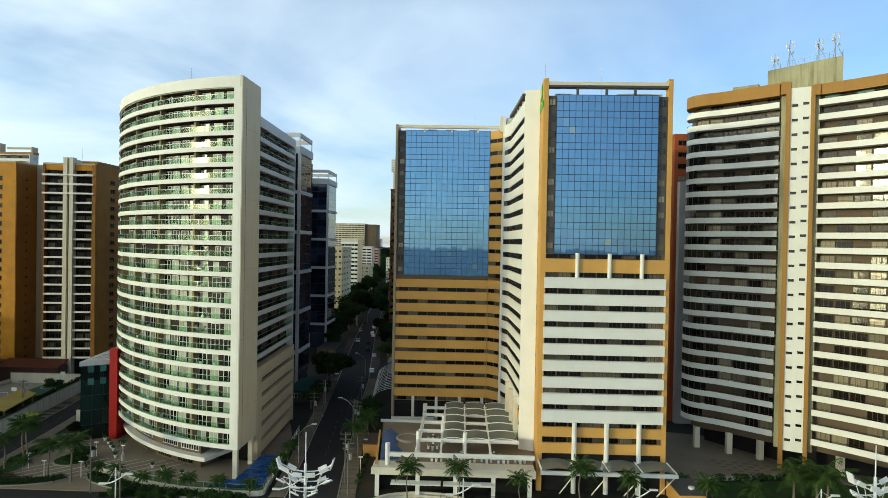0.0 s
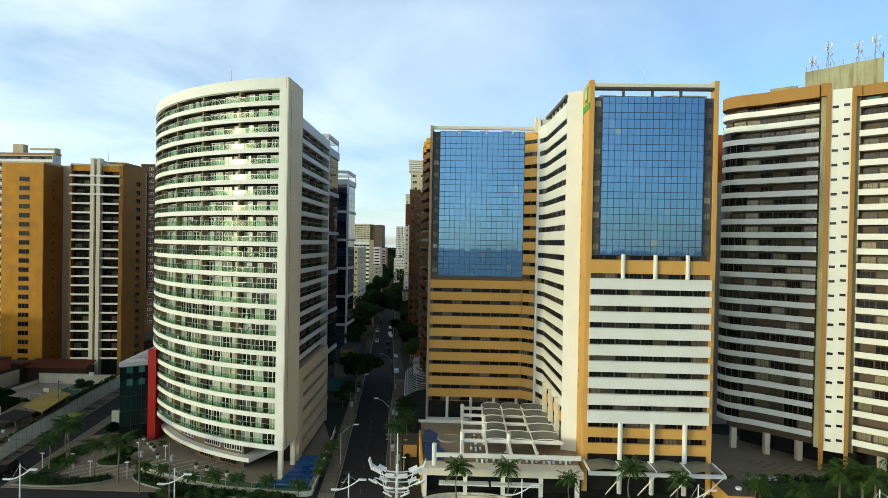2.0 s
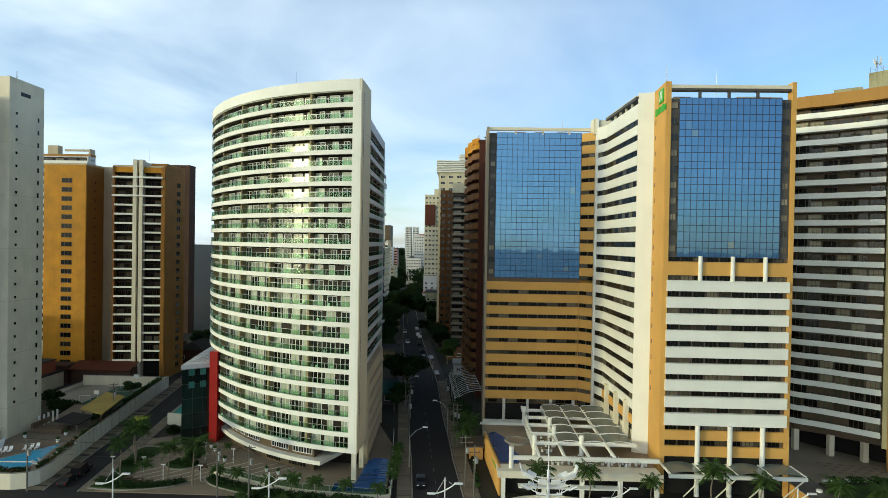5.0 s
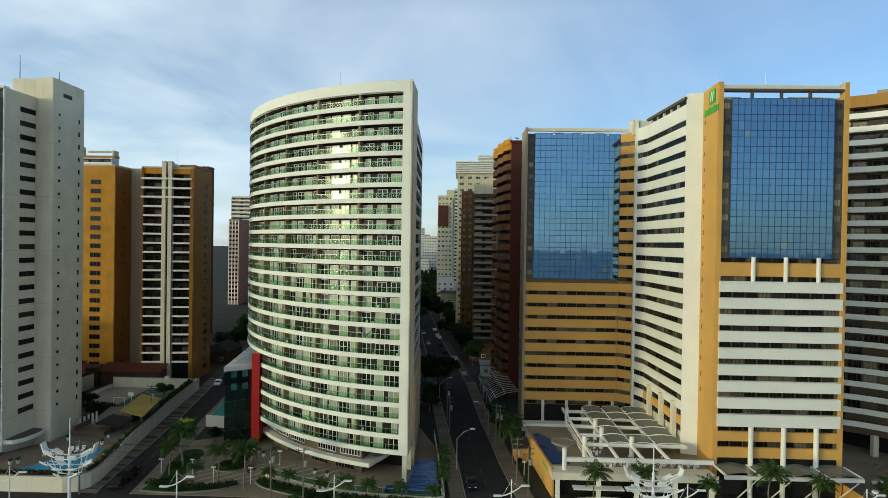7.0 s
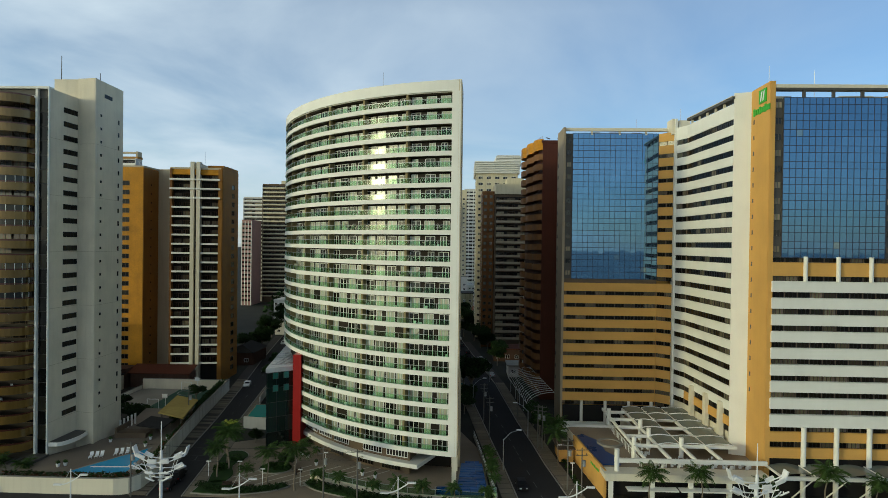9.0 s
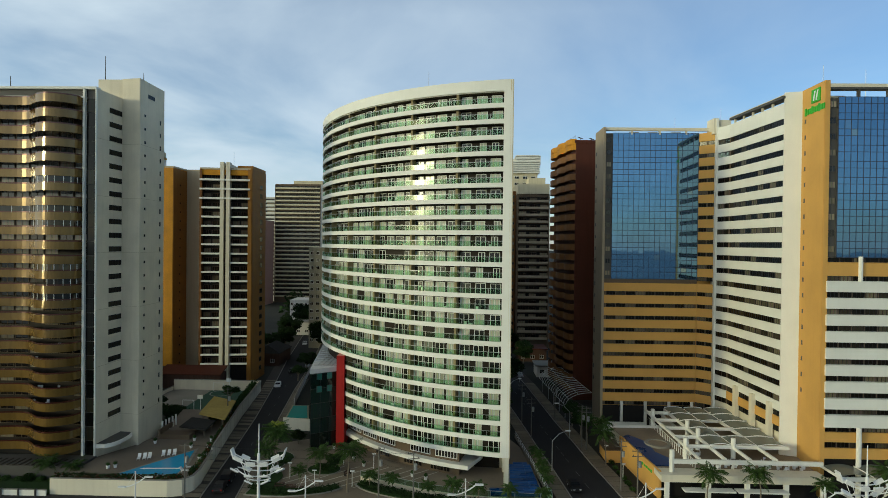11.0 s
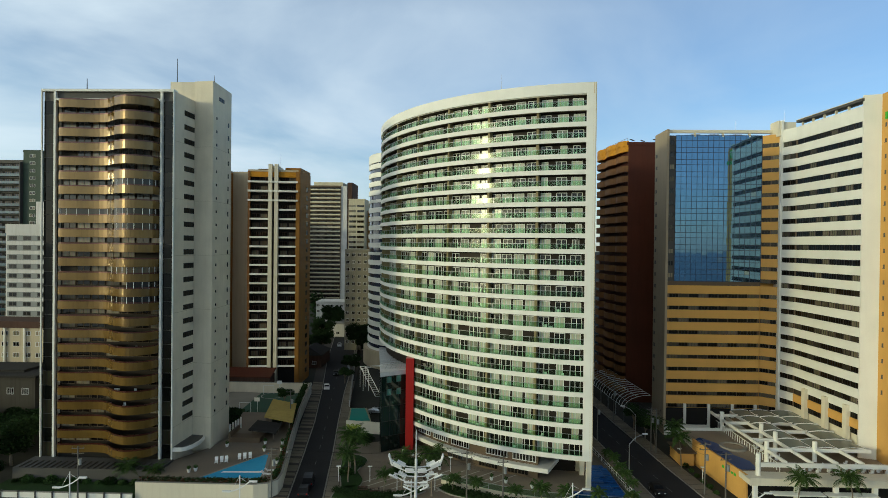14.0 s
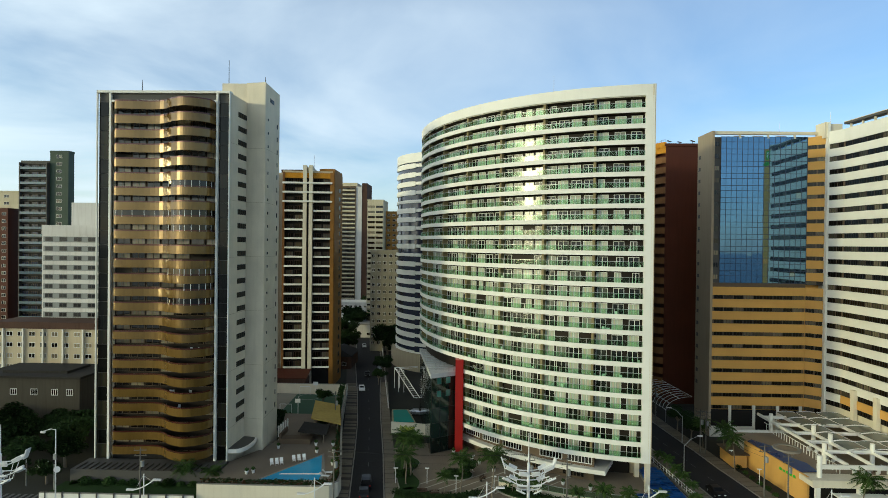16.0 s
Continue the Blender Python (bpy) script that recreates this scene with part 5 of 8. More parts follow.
    # rooftop tank block and antennas
    part("tank_block", Geo().prism([(64.4, 128.2), (73.4, 117.4), (76.4, 122.6), (68, 133)], 75.6, 81.9), concrete, root, "stained concrete tank block")
    g = Geo()
    ed = [Vector((64.5, 128.0, 81.9)), Vector((73.3, 117.5, 81.9)), Vector((76.3, 122.5, 81.9))]
    for a, b in zip(ed, ed[1:]):
        for i in range(7):
            q = a.lerp(b, i / 6)
            g.tube(q, q + Vector((0, 0, 1.1)), 0.04, n=4)
        for h in (0.6, 1.1):
            g.tube(a + Vector((0, 0, h)), b + Vector((0, 0, h)), 0.035, n=4)
    part("roof_railing", g, galv, root)
    for x, y, h in ((65.2, 127.0, 3.4), (67.2, 125.0, 5.6), (70.8, 121.0, 4.6), (72.8, 119.0, 5.2)):
        a = part("antenna_mast", Geo().tube((x, y, 81.8), (x, y, 81.8 + h), 0.09, 0.06, n=6)
                 .tube((x, y, 81.8 + 0.6 * h), (x + 1.1, y - 0.8, 81.8), 0.05, n=5).tube((x, y, 81.8 + 0.6 * h), (x - 0.9, y - 0.9, 81.8), 0.05, n=5), galv, root)
        for dx, dy, dz in ((0.5, -0.3, -0.3), (-0.5, 0.1, -0.5), (0.1, 0.5, -0.9)):
            part("antenna_panel", Geo().box(x + dx - 0.13, x + dx + 0.13, y + dy - 0.08, y + dy + 0.08, 81.8 + h + dz - 1.2, 81.8 + h + dz)
                 .tube((x, y, 81.2 + h + dz), (x + dx, y + dy, 81.2 + h + dz), 0.04, n=4), whitemetal, a)
        part("dish", Geo().tube((x + 0.3, y - 0.4, 81.8 + h * 0.5), (x + 0.35, y - 0.55, 81.8 + h * 0.5), 0.3, 0.34, n=12), whitemetal, a)
    part("roof_box", Geo().prism([(57, 128), (61, 125), (63, 128), (59, 131)], 75.6, 78.2), concrete, root)
    # columns of the open ground floor
    for x, y in ((52.2, 131.0), (57.6, 127.4), (62.6, 124.2), (73.5, 115.5), (80, 109)):
        part("column", Geo().box(x - 0.55, x + 0.55, y - 0.55, y + 0.55, 0.0, 4.6), grey, root)
    # solid block coloured as the shade of the open ground floor
    part("lobby_wall", Geo().prism([(56, 136), (66, 124), (76, 118), (92, 112), (80, 138)], 0.0, 4.4), dark, root)


build_band_tower()


# ---- other buildings ----
def tower(label, x0, x1, y0, y1, zt, wall, pitch=2.9, style="windows", cols=4, glass=None, band=None, sides=(0, 0), z0=0.0, name="apartment_tower", top=None, category="apartment tower", group=""):
    """A block with its storeys: 'windows' sets framed windows, 'balconies' white-edged balconies, 'strips' window strips with spandrels, 'pairs' paired windows in pale rows."""
    root = thing(name, (x0 + x1) / 2, (y0 + y1) / 2, z0, label, category, group)
    glass, band = glass or awin, band or white
    part("outer_wall", Geo().box(x0, x1, y0, y1, z0, zt), wall, root)
    part("parapet", Geo().box(x0 - 0.12, x1 + 0.12, y0 - 0.12, y1 + 0.12, zt, zt + 0.8), top or wall, root)
    n = int((zt - z0 - 2.0) / pitch)
    fr = [(face_frame(x0, y0, x1, y0), cols, style)]
    if sides[0]:
        fr.append((face_frame(x0, y1, x0, y0), sides[0], "windows"))
    if sides[1]:
        fr.append((face_frame(x1, y0, x1, y1), sides[1], "windows"))
    for (m, l), c, st in fr:
        w = l / c
        if st == "windows":
            if y0 > 224:
                g, hw = Geo(), min(2.2, w * 0.55) / 2
                for k in range(n):
                    for i in range(c):
                        u, z = w * (i + 0.5), zt - 2.1 - pitch * k
                        g.box(u - hw, u + hw, 0.0, 0.05, z, z + 1.25, 0, m)
                        for e in (u - hw + 0.07, u + 0.04):
                            g.box(e, e + hw - 0.11, 0.04, 0.07, z + 0.08, z + 1.17, 1, m)
                tagged(part("window_field", g, [band, fwin], root), kind="stuff")
                continue
            me = window_mesh("window", min(2.2, w * 0.55), 1.25, [whitemetal if band is white else band, glass], 2, 0.08)
            for k in range(n):
                for i in range(c):
                    part("window", me, None, root, at=at_face(m, w * (i + 0.5), 0, zt - 2.1 - pitch * k))
        elif st == "pairs":
            me = window_mesh("window", 2.3, 1.25, [charcoal, glass], 2, 0.16, 0.06)
            for k in range(n):
                z = zt - 2.1 - pitch * k
                s = part("window_row", Geo().box(0.4, l - 0.4, 0, 0.05, z - 0.25, z + 1.4, 0, m), band, root)
                for i in range(c):
                    part("window", me, None, s, at=at_face(m, w * (i + 0.5), 0.05, z))
        elif st == "far":
            g = Geo()
            for k in range(n):
                z = zt - 1.0 - pitch * k
                g.box(0.3, l - 0.3, 0.0, 0.06, z - pitch * 0.62, z - pitch * 0.2, 0, m)
            tagged(part("window_rows", g, glass, root), kind="stuff")
            g = Geo()
            for i in range(c + 1):
                g.box(w * i - 0.25, w * i + 0.25, 0, 0.15, z0, zt, 0, m)
            tagged(part("pier_relief", g, band, root), kind="stuff")
        elif st == "balconies":
            me = window_mesh("balcony_door", w * 0.7, 1.7, [umber, glass], 3, 0.08)
            for k in range(n):
                z = zt - 1.6 - pitch * k
                b = part("balcony", Geo().box(0.3, l - 0.3, 0, 1.3, z - 1.15, z - 0.95, 0, m).box(0.3, l - 0.3, 1.2, 1.35, z - 1.15, z - 0.15, 0, m), band, root)
                # dark sheet on the wall paints the shade of each balcony
                part("recess", Geo().box(0.5, l - 0.5, 0.005, 0.04, z - 0.95, z + 1.2, 0, m), dark, b)
                for i in range(c):
                    part("balcony_door", me, None, b, at=at_face(m, w * (i + 0.5), 0.05, z - 0.9))
            for u in (0.0, l - 0.35):
                part("pier", Geo().box(u, u + 0.35, 0, 1.4, z0, zt, 0, m), wall, root)
        else:
            me = window_mesh("window", w * 0.86, pitch * 0.42, [charcoal, glass], 2, 0.07)
            for k in range(n):
                z = zt - 1.0 - pitch * k
                s = part("spandrel", Geo().box(0, l, 0, 0.25, z - pitch * 0.55, z, 0, m), band, root)
                for i in range(c):
                    part("window", me, None, s, at=at_face(m, w * (i + 0.5), 0.02, z - pitch + 0.02))
    return root


# tower with banded bays behind the hotel's rear wing
def build_red_tower():
    root = thing("apartment_tower", -13, 180, 0, "dark red tower with rounded orange balconies on one side", "apartment tower")
    part("outer_wall", Geo().prism([(-17.3, 168.0), (-6, 168.0), (-6, 192), (-19.5, 192)], 0.0, 73.0), redbrown, root)
    part("parapet", Geo().prism([(-17.6, 167.8), (-6, 167.8), (-6, 192), (-19.8, 192)], 73.0, 73.8), redbrown, root)
    g = Geo()
    for i in range(9):
        g.tube((-17.4 - 0.25 * i, 168.6 + 2.4 * i, 73.8), (-17.4 - 0.25 * i, 168.6 + 2.4 * i, 75.2), 0.05, n=4)
    g.tube((-17.4, 168.6, 75.0), (-19.6, 188, 75.0), 0.05, n=4)
    part("roof_railing", g, galv, root)
    path = smooth_path([(-20.2, 191), (-21.3, 189), (-21.2, 185), (-20.2, 182.5), (-20.6, 180), (-20.3, 176.5), (-19.2, 174), (-19.4, 171.5), (-18.6, 169), (-17.2, 168.1)], 4)
    back = [(-18.4 + 0.08 * i / 9, p[1]) for i, p in enumerate(path)]
    for k in range(25):
        z1 = 72.8 - 2.85 * k
        # sunlit top balcony painted orange, the shaded ones below painted brown
        part("balcony", Geo().strip(path, inset(path, 0.25), z1 - 1.75, z1).strip(inset(path, 0.2), back, z1 - 1.75, z1 - 1.5), orange if k < 1 else shadeledge, root)
    # orange here also paints the low sun on the top edge
    part("top_fascia", Geo().strip(path, inset(path, 0.3), 72.4, 74.2), orange, root)
    for x, y in ((-15.5, 171), (-12.0, 172.5), (-9.0, 170.5)):
        tilt = Matrix.Translation((x, y, 74.9)) @ Matrix.Rotation(radians(18), 4, "Y")
        part("roof_panel", Geo().box(-0.6, 0.6, -0.5, 0.5, 0, 0.08, 0, tilt).box(-0.05, 0.05, -0.05, 0.05, -1.1, 0.02, 0, Matrix.Translation((x, y, 74.9))), charcoal, root)


build_red_tower()
r = tower("brown tower with cream piers and balcony bands", -31.3, -26.4, 253, 276, 66.0, brown, 2.86, "windows", 2, sides=(6, 0), band=umber)
r = tower("cream topped tower with dark banded balconies", -26.2, -13.0, 247, 270, 64.4, umber, 2.86, "balconies", 3, band=endwall)
part("crown", Geo().box(-26.2, -13.0, 246.2, 268, 65.2, 69.4).box(-21, -14, 252, 264, 69.4, 72.4), farcream, r)
r = tower("tall cream tower with a white finned crown", -33.4, -14, 279, 304, 77, farcream, 2.95, "windows", 5, sides=(5, 0))
g = Geo()
for i in range(7):
    g.box(-34.4, -13, 278, 305, 77.6 + 0.85 * i, 78.05 + 0.85 * i).box(-24, -12, 283, 302, 82 + 0.7 * i, 82.4 + 0.7 * i)
part("crown_frame", g, white, r)
part("crown_core", Geo().box(-33.6, -14, 279, 304, 77, 83.2).box(-23.5, -12.5, 284, 301, 83, 87), lightgrey, r)
r = tower("slim cream tower with a brown balcony stack", -47.6, -37.6, 400, 425, 76.0, farcream, 3.2, "windows", 4, sides=(4, 0))
part("rear_block", Geo().box(-42.5, -36.8, 426, 470, 0.0, 83.0), farcream, r)
part("balcony_bay", Geo().box(-47.2, -40.4, 398.8, 400, 56, 70), redbrown, r)
tower("white tall tower with dark balcony columns", -38, -26.5, 520, 540, 92.0, farwhite, 3.1, "far", 3, glass=swin)
tower("white block with dark window rows", -73.6, -58, 634, 650, 51.0, farwhite, 3.1, "windows", 6)
tower("low white block before the far towers", -80, -65, 616, 630, 26.5, farwhite, 3.1, "windows", 6, name="low_building", category="building")
for fx in (-100.5, -90.5):
    tower("far white tower with tall dark stripes", fx, fx + 7.5, 815, 832, 65.0, farwhite, 3.1, "far", 4, glass=navyglass, name="far_building", category="building", group="far city buildings")

# glazed office pair behind the white tower
def blue_tower(x0, x1, y0, y1, zt, ring):
    root = thing("office_tower", (x0 + x1) / 2, (y0 + y1) / 2, 0, "dark blue glazed tower with pale floor bands and roof frame", "office tower", "dark blue office towers")
    part("core", Geo().box(x0 + 0.3, x1 - 0.3, y0 + 0.3, y1, 0.0, zt - 1), navy, root)
    mf, lf = face_frame(x0, y0, x1, y0)
    mr, lr = face_frame(x1, y0, x1, y1)
    for m, l in ((mf, lf), (mr, lr)):
        n = max(2, int(l / 3.6))
        w = l / n
        me = Geo().box(-w / 2 + 0.06, w / 2 - 0.06, -0.3, -0.2, 0.06, 2.75).mesh("pane", [navyglass])
        for k in range(int((zt - 5) / 2.9)):
            for i in range(n):
                part("pane", me, None, root, at=at_face(m, w * (i + 0.5), 0.05, zt - 4.2 - 2.9 * k) @ Matrix.Rotation(rnd.gauss(0, 0.006), 4, "Z"))
        for k in range(6):
            part("floor_band", Geo().box(-0.1, l + 0.1, -0.3, 0.25, zt - 1.2 - 11.6 * k, zt - 0.2 - 11.6 * k + (1.2 if k == 0 else 0), 0, m), lightgrey, root)
    part("corner_pier", Geo().box(x1 - 0.6, x1 + 0.2, y0 - 0.2, y0 + 0.6, 0.0, zt), lightgrey, root)
    g = Geo()
    for x in (x0, (x0 + x1) / 2, x1 - 0.3):
        g.box(x, x + 0.3, y0 + 0.1, y0 + 0.4, zt, ring - 1.2).box(x, x + 0.3, y1 - 0.4, y1 - 0.1, zt, ring - 1.2)
    g.box(x0, x1, y0, y0 + 0.5, ring - 1.2, ring).box(x1 - 0.5, x1, y0 + 0.5, y1 - 0.5, ring - 1.2, ring).box(x0, x1, y1 - 0.5, y1, ring - 1.2, ring)
    part("roof_frame", g, lightgrey, root)


blue_tower(-62, -47.2, 168.5, 182, 70.2, 74.9)
blue_tower(-72, -55.4, 240, 256, 68.4, 73.0)

# white curved tower behind the crescent
def build_rear_round():
    c, r = (-76.4, 224.0), 23.2
    root = thing("apartment_tower", -76, 224, 0, "white round-cornered tower with bands of dark windows", "apartment tower")
    part("core", Geo().prism(arc_pts(c, r - 0.4, -10, 110, 30) + [(-62, 240)], 0.0, 75.2), navyglass, root)
    part("crown", Geo().strip(arc_pts(c, r, -10, 110, 30), arc_pts(c, r - 0.6, -10, 110, 30), 73.4, 76.6), white, root)
    for k in range(22):
        z = 72.6 - 3.15 * k
        b = part("spandrel", Geo().strip(arc_pts(c, r, -10, 110, 36), arc_pts(c, r - 0.5, -10, 110, 36), z - 1.0, z + 0.1), white, root)
        if k % 6 != 4:
            part("white_panel", Geo().strip(arc_pts(c, r + 0.05, 40, 76, 12), arc_pts(c, r - 0.5, 40, 76, 12), z - 1.4, z + 0.35), white, b)
    part("podium", Geo().prism(arc_pts(c, r + 1.5, -10, 110, 30) + [(-62, 240)], 0.0, 6), beige, root)


build_rear_round()
r = tower("pale tower with stacked balconies lit at the top", -184.4, -151.3, 423, 446, 85.0, umber, 3.0, "balconies", 6, glass=swin, band=farcream)
part("crown", Geo().box(-172, -151, 426, 446, 85.8, 88.5), farcream, r)
part("white_flank", Geo().box(-151.3, -147.0, 422.4, 446, 0.0, 85.5), farwhite, r)
part("brown_flank", Geo().box(-147.0, -143.4, 422.8, 446, 0.0, 88.0), oldbrown, r)
tower("tall cream slab with ledges", -128.0, -119.0, 330, 350, 68.5, farcream, 2.9, "strips", 2, band=farcream)
tower("slim tan and grey tower block", -118.8, -112.5, 340, 360, 62.5, tan, 2.9, "windows", 2)
# this block's walls are coloured darker to stand for cast shadow
tower("old grey cream block with balcony stacks", -112.4, -100.4, 242, 262, 41.0, shadecream, 3.0, "windows", 5, sides=(0, 3), name="apartment_block", category="apartment block")
tower("low pale building behind trees", -146, -125, 330, 346, 10.4, farwhite, 3.2, "windows", 8, name="low_building", category="building")
r = tower("green and glass tower with blue balconies", -249.6, -238.3, 228, 231.4, 75.0, charcoal, 2.95, "balconies", 3, glass=navyglass, band=bluewin)
r = tower("dark green tower block with a window column", -238.0, -230.6, 228, 231.5, 79.0, darkgreen, 2.95, "windows", 1, glass=swin)
r = tower("cream tower with small windows", -277, -253.0, 240, 262, 64.0, farcream, 2.95, "windows", 3, glass=swin)
r = tower("dark red tower with white edged windows", -262, -252.6, 225, 239, 56.0, redbrown, 2.9, "windows", 3)
r = tower("white office block with paired windows in grey rows", -197.5, -172, 168, 186, 46.2, farwhite, 2.75, "pairs", 6, glass=swin, band=rowgrey, name="office_block", category="office block")
part("top_band", Geo().box(-197.6, -171.9, 167.9, 186.1, 47.0, 48.8), farwhite, r)
part("roof_house", Geo().box(-191.5, -174, 172, 182, 48.5, 55.7), farwhite, r)
r = tower("cream apartment block with thin piers and tiled roof edge", -204, -166, 158, 168, 20.0, beige, 3.0, "windows", 12, name="apartment_block", category="apartment block")
part("roof_edge", Geo().box(-204.3, -165.5, 157.6, 168.5, 20.0, 21.8), oldbrown, r)
for i in range(7):
    part("facade_pier", Geo().box(-201 + 5.6 * i, -200.6 + 5.6 * i, 157.4, 158, 0.0, 20), white, r)
r = tower("white balcony tower with an open roof frame", -183, -160, 214, 217, 74.0, farwhite, 2.9, "balconies", 5, sides=(0, 3), top=tan)
part("roof_frame", Geo().box(-170, -160.2, 214.2, 214.8, 75.9, 76.6).box(-160.7, -160.1, 213.9, 216.9, 74.8, 76.7).box(-176.3, -172.4, 214.1, 216.6, 74.8, 78.0), beige, r)
r = tower("dark brown tower with lit balconies", -158.5, -149.0, 270, 276, 77.5, oldbrown, 2.85, "windows", 1, sides=(0, 0))
part("balcony_bay", Geo().box(-158.3, -155.9, 268.9, 270, 20, 74), farcream, r)
r = tower("red brick tower with small windows", 52.8, 64, 150, 168, 71.6, brick, 2.95, "windows", 3, sides=(3, 0), band=charcoal)
part("grey_flank", Geo().box(53.6, 66, 148.2, 149.8, 0.0, 60.3), lightgrey, r)
tower("low pale building in the back street", 44, 76, 176, 190, 11.0, farcream, 3.2, "windows", 9, name="low_building", category="building")

# far city
r = tower("wide beige office block with dark window bands", -196, -151, 900, 940, 70.5, farcream, 3.2, "far", 9, band=farcream, glass=swin, name="office_block", category="office block")
part("shaded_flank", Geo().box(-150.9, -133, 903, 940, 0.0, 70), umber, r)
tower("pink and white far tower", -191, -184.5, 400, 420, 58, farpink, 2.9, "far", 3, glass=swin)
tower("white far tower with balcony rings", -201, -186.5, 430, 450, 76, farwhite, 2.9, "balconies", 2)
tower("blue and white low office", -87, -75, 420, 440, 44.5, farwhite, 3.0, "strips", 5, glass=navyglass, name="office_block", category="office block")
tower("beige apartment block beside the street", -69, -62.5, 304, 330, 40, farcream, 3.0, "windows", 3, sides=(0, 6), name="apartment_block", category="apartment block")
tower("cream block with arched balconies", -93, -77.8, 490, 512, 23, farcream, 3.0, "windows", 4, sides=(0, 3), name="apartment_block", category="apartment block")
tower("white low building among trees", -46, -30, 420, 440, 14, farwhite, 3.0, "windows", 6, name="low_building", category="building")
rr = random.Random(3)
for i in range(44):
    y = rr.uniform(560, 1700)
    x = -0.06 * y - 110 + rr.uniform(-0.22, 0.13) * y
    if (-210 < x < -120 and y < 1000) or -0.14 < x / y < -0.125:
        continue
    w, h = rr.uniform(10, 22), rr.uniform(22, 46) + (y / 1700) * 26
    mm = rr.choice((farwhite, farcream, farpink, lightgrey, farwhite))
    tower("pale far city tower block", x, x + w, y, y + 18, h, mm, 3.0, "far", 4, band=mm, glass=swin, name="far_building", category="building", group="far city buildings")

# ---- plants ----
def frond(g, base, yaw, rise, length, droop, k=0, leaflets=22, wide=0.62):
    """One palm leaf: a drooping midrib with paired leaflets."""
    pts = []
    c, s = math.cos(yaw), math.sin(yaw)
    for i in range(8):
        t = i / 7
        r = length * (t - 0.12 * t * t)
        pts.append(Vector((base[0] + c * r * math.cos(rise * (1 - t)), base[1] + s * r * math.cos(rise * (1 - t)), base[2] + length * (math.sin(rise) * t - droop * t * t))))
    for a, b in zip(pts, pts[1:]):
        w = Vector((-s, c, 0)) * 0.035
        g.add([a - w, a + w, b + w * 0.6, b - w * 0.6], [(0, 1, 2, 3)], k)
    for j in range(leaflets):
        t = 0.12 + 0.86 * j / (leaflets - 1)
        f = t * 7
        i = min(6, int(f))
        p = pts[i].lerp(pts[i + 1], f - i)
        d = (pts[i + 1] - pts[i]).normalized()
        ll = length * wide * 0.42 * math.sin(math.pi * min(0.97, 0.18 + 0.8 * t)) ** 0.8
        for sd in (-1, 1):
            side = Vector((-s, c, 0)) * sd
            tip = p + side * ll * 0.85 + d * ll * 0.55 + Vector((0, 0, -ll * 0.55))
            mid = p.lerp(tip, 0.45) + Vector((0, 0, ll * 0.10))
            g.add([p - d * 0.03, p + d * 0.03, mid + d * 0.035, tip, mid - d * 0.035], [(0, 1, 2, 3, 4)], k)


def make_palm(name, label, height, n, length, seed, lean=0.05, thick=0.16, young=False):
    r = random.Random(seed)
    root = thing(name, 0, 0, 0, label, "palm tree")
    g = Geo()
    pts = [Vector((lean * height * (i / 8) ** 2, 0.02 * height * math.sin(i), height * i / 8)) for i in range(9)]
    for i in range(8):
        g.tube(pts[i], pts[i + 1], thick * (1.25 if i == 0 else 1.0 - 0.05 * i), thick * (1.0 - 0.05 * (i + 1)), n=8)
    part("trunk", g, bark, root, smooth=50)
    g = Geo()
    top = pts[-1]
    for i in range(n):
        lay = i / n
        rise = radians(75 - 95 * lay + r.uniform(-8, 8))
        frond(g, top, i * 2.4 + r.uniform(-0.3, 0.3), rise, length * r.uniform(0.85, 1.1), r.uniform(0.45, 0.75) if rise > 0.3 else r.uniform(0.25, 0.5))
    part("crown", g, palmleaf, root)
    if young:
        g = Geo()
        for i in range(4):
            frond(g, top + Vector((0, 0, 0.2)), 2.2 + i * 0.5, radians(60), length * 0.8, 0.5)
        part("young_leaves", g, palmyoung, root, "yellow green young leaves")
    g = Geo()
    for i in range(6):
        a = i * 1.05
        c = top + Vector((0.22 * math.cos(a), 0.22 * math.sin(a), -0.25))
        g.tube(c, c + Vector((0, 0, -0.22)), 0.10, 0.04, n=6)
    part("fruit_cluster", g, thatch, root)
    return root


def leaf_blob(g, c, rx, ry, rz, n, r, size):
    for _ in range(n):
        while True:
            p = Vector((r.uniform(-1, 1), r.uniform(-1, 1), r.uniform(-1, 1)))
            if 0.25 < p.length < 1:
                break
        p = p * (0.55 + 0.45 * p.length)
        q = Vector((c[0] + p.x * rx, c[1] + p.y * ry, c[2] + p.z * rz))
        a = Vector((r.gauss(0, 1), r.gauss(0, 1), r.gauss(0, 0.6))).normalized()
        b = a.orthogonal().normalized() * size * r.uniform(0.4, 0.8)
        a = a * size * r.uniform(0.7, 1.2)
        g.add([q - a * 0.6, q + b * 0.6, q + a, q - b * 0.6], [(0, 1, 2, 3)])


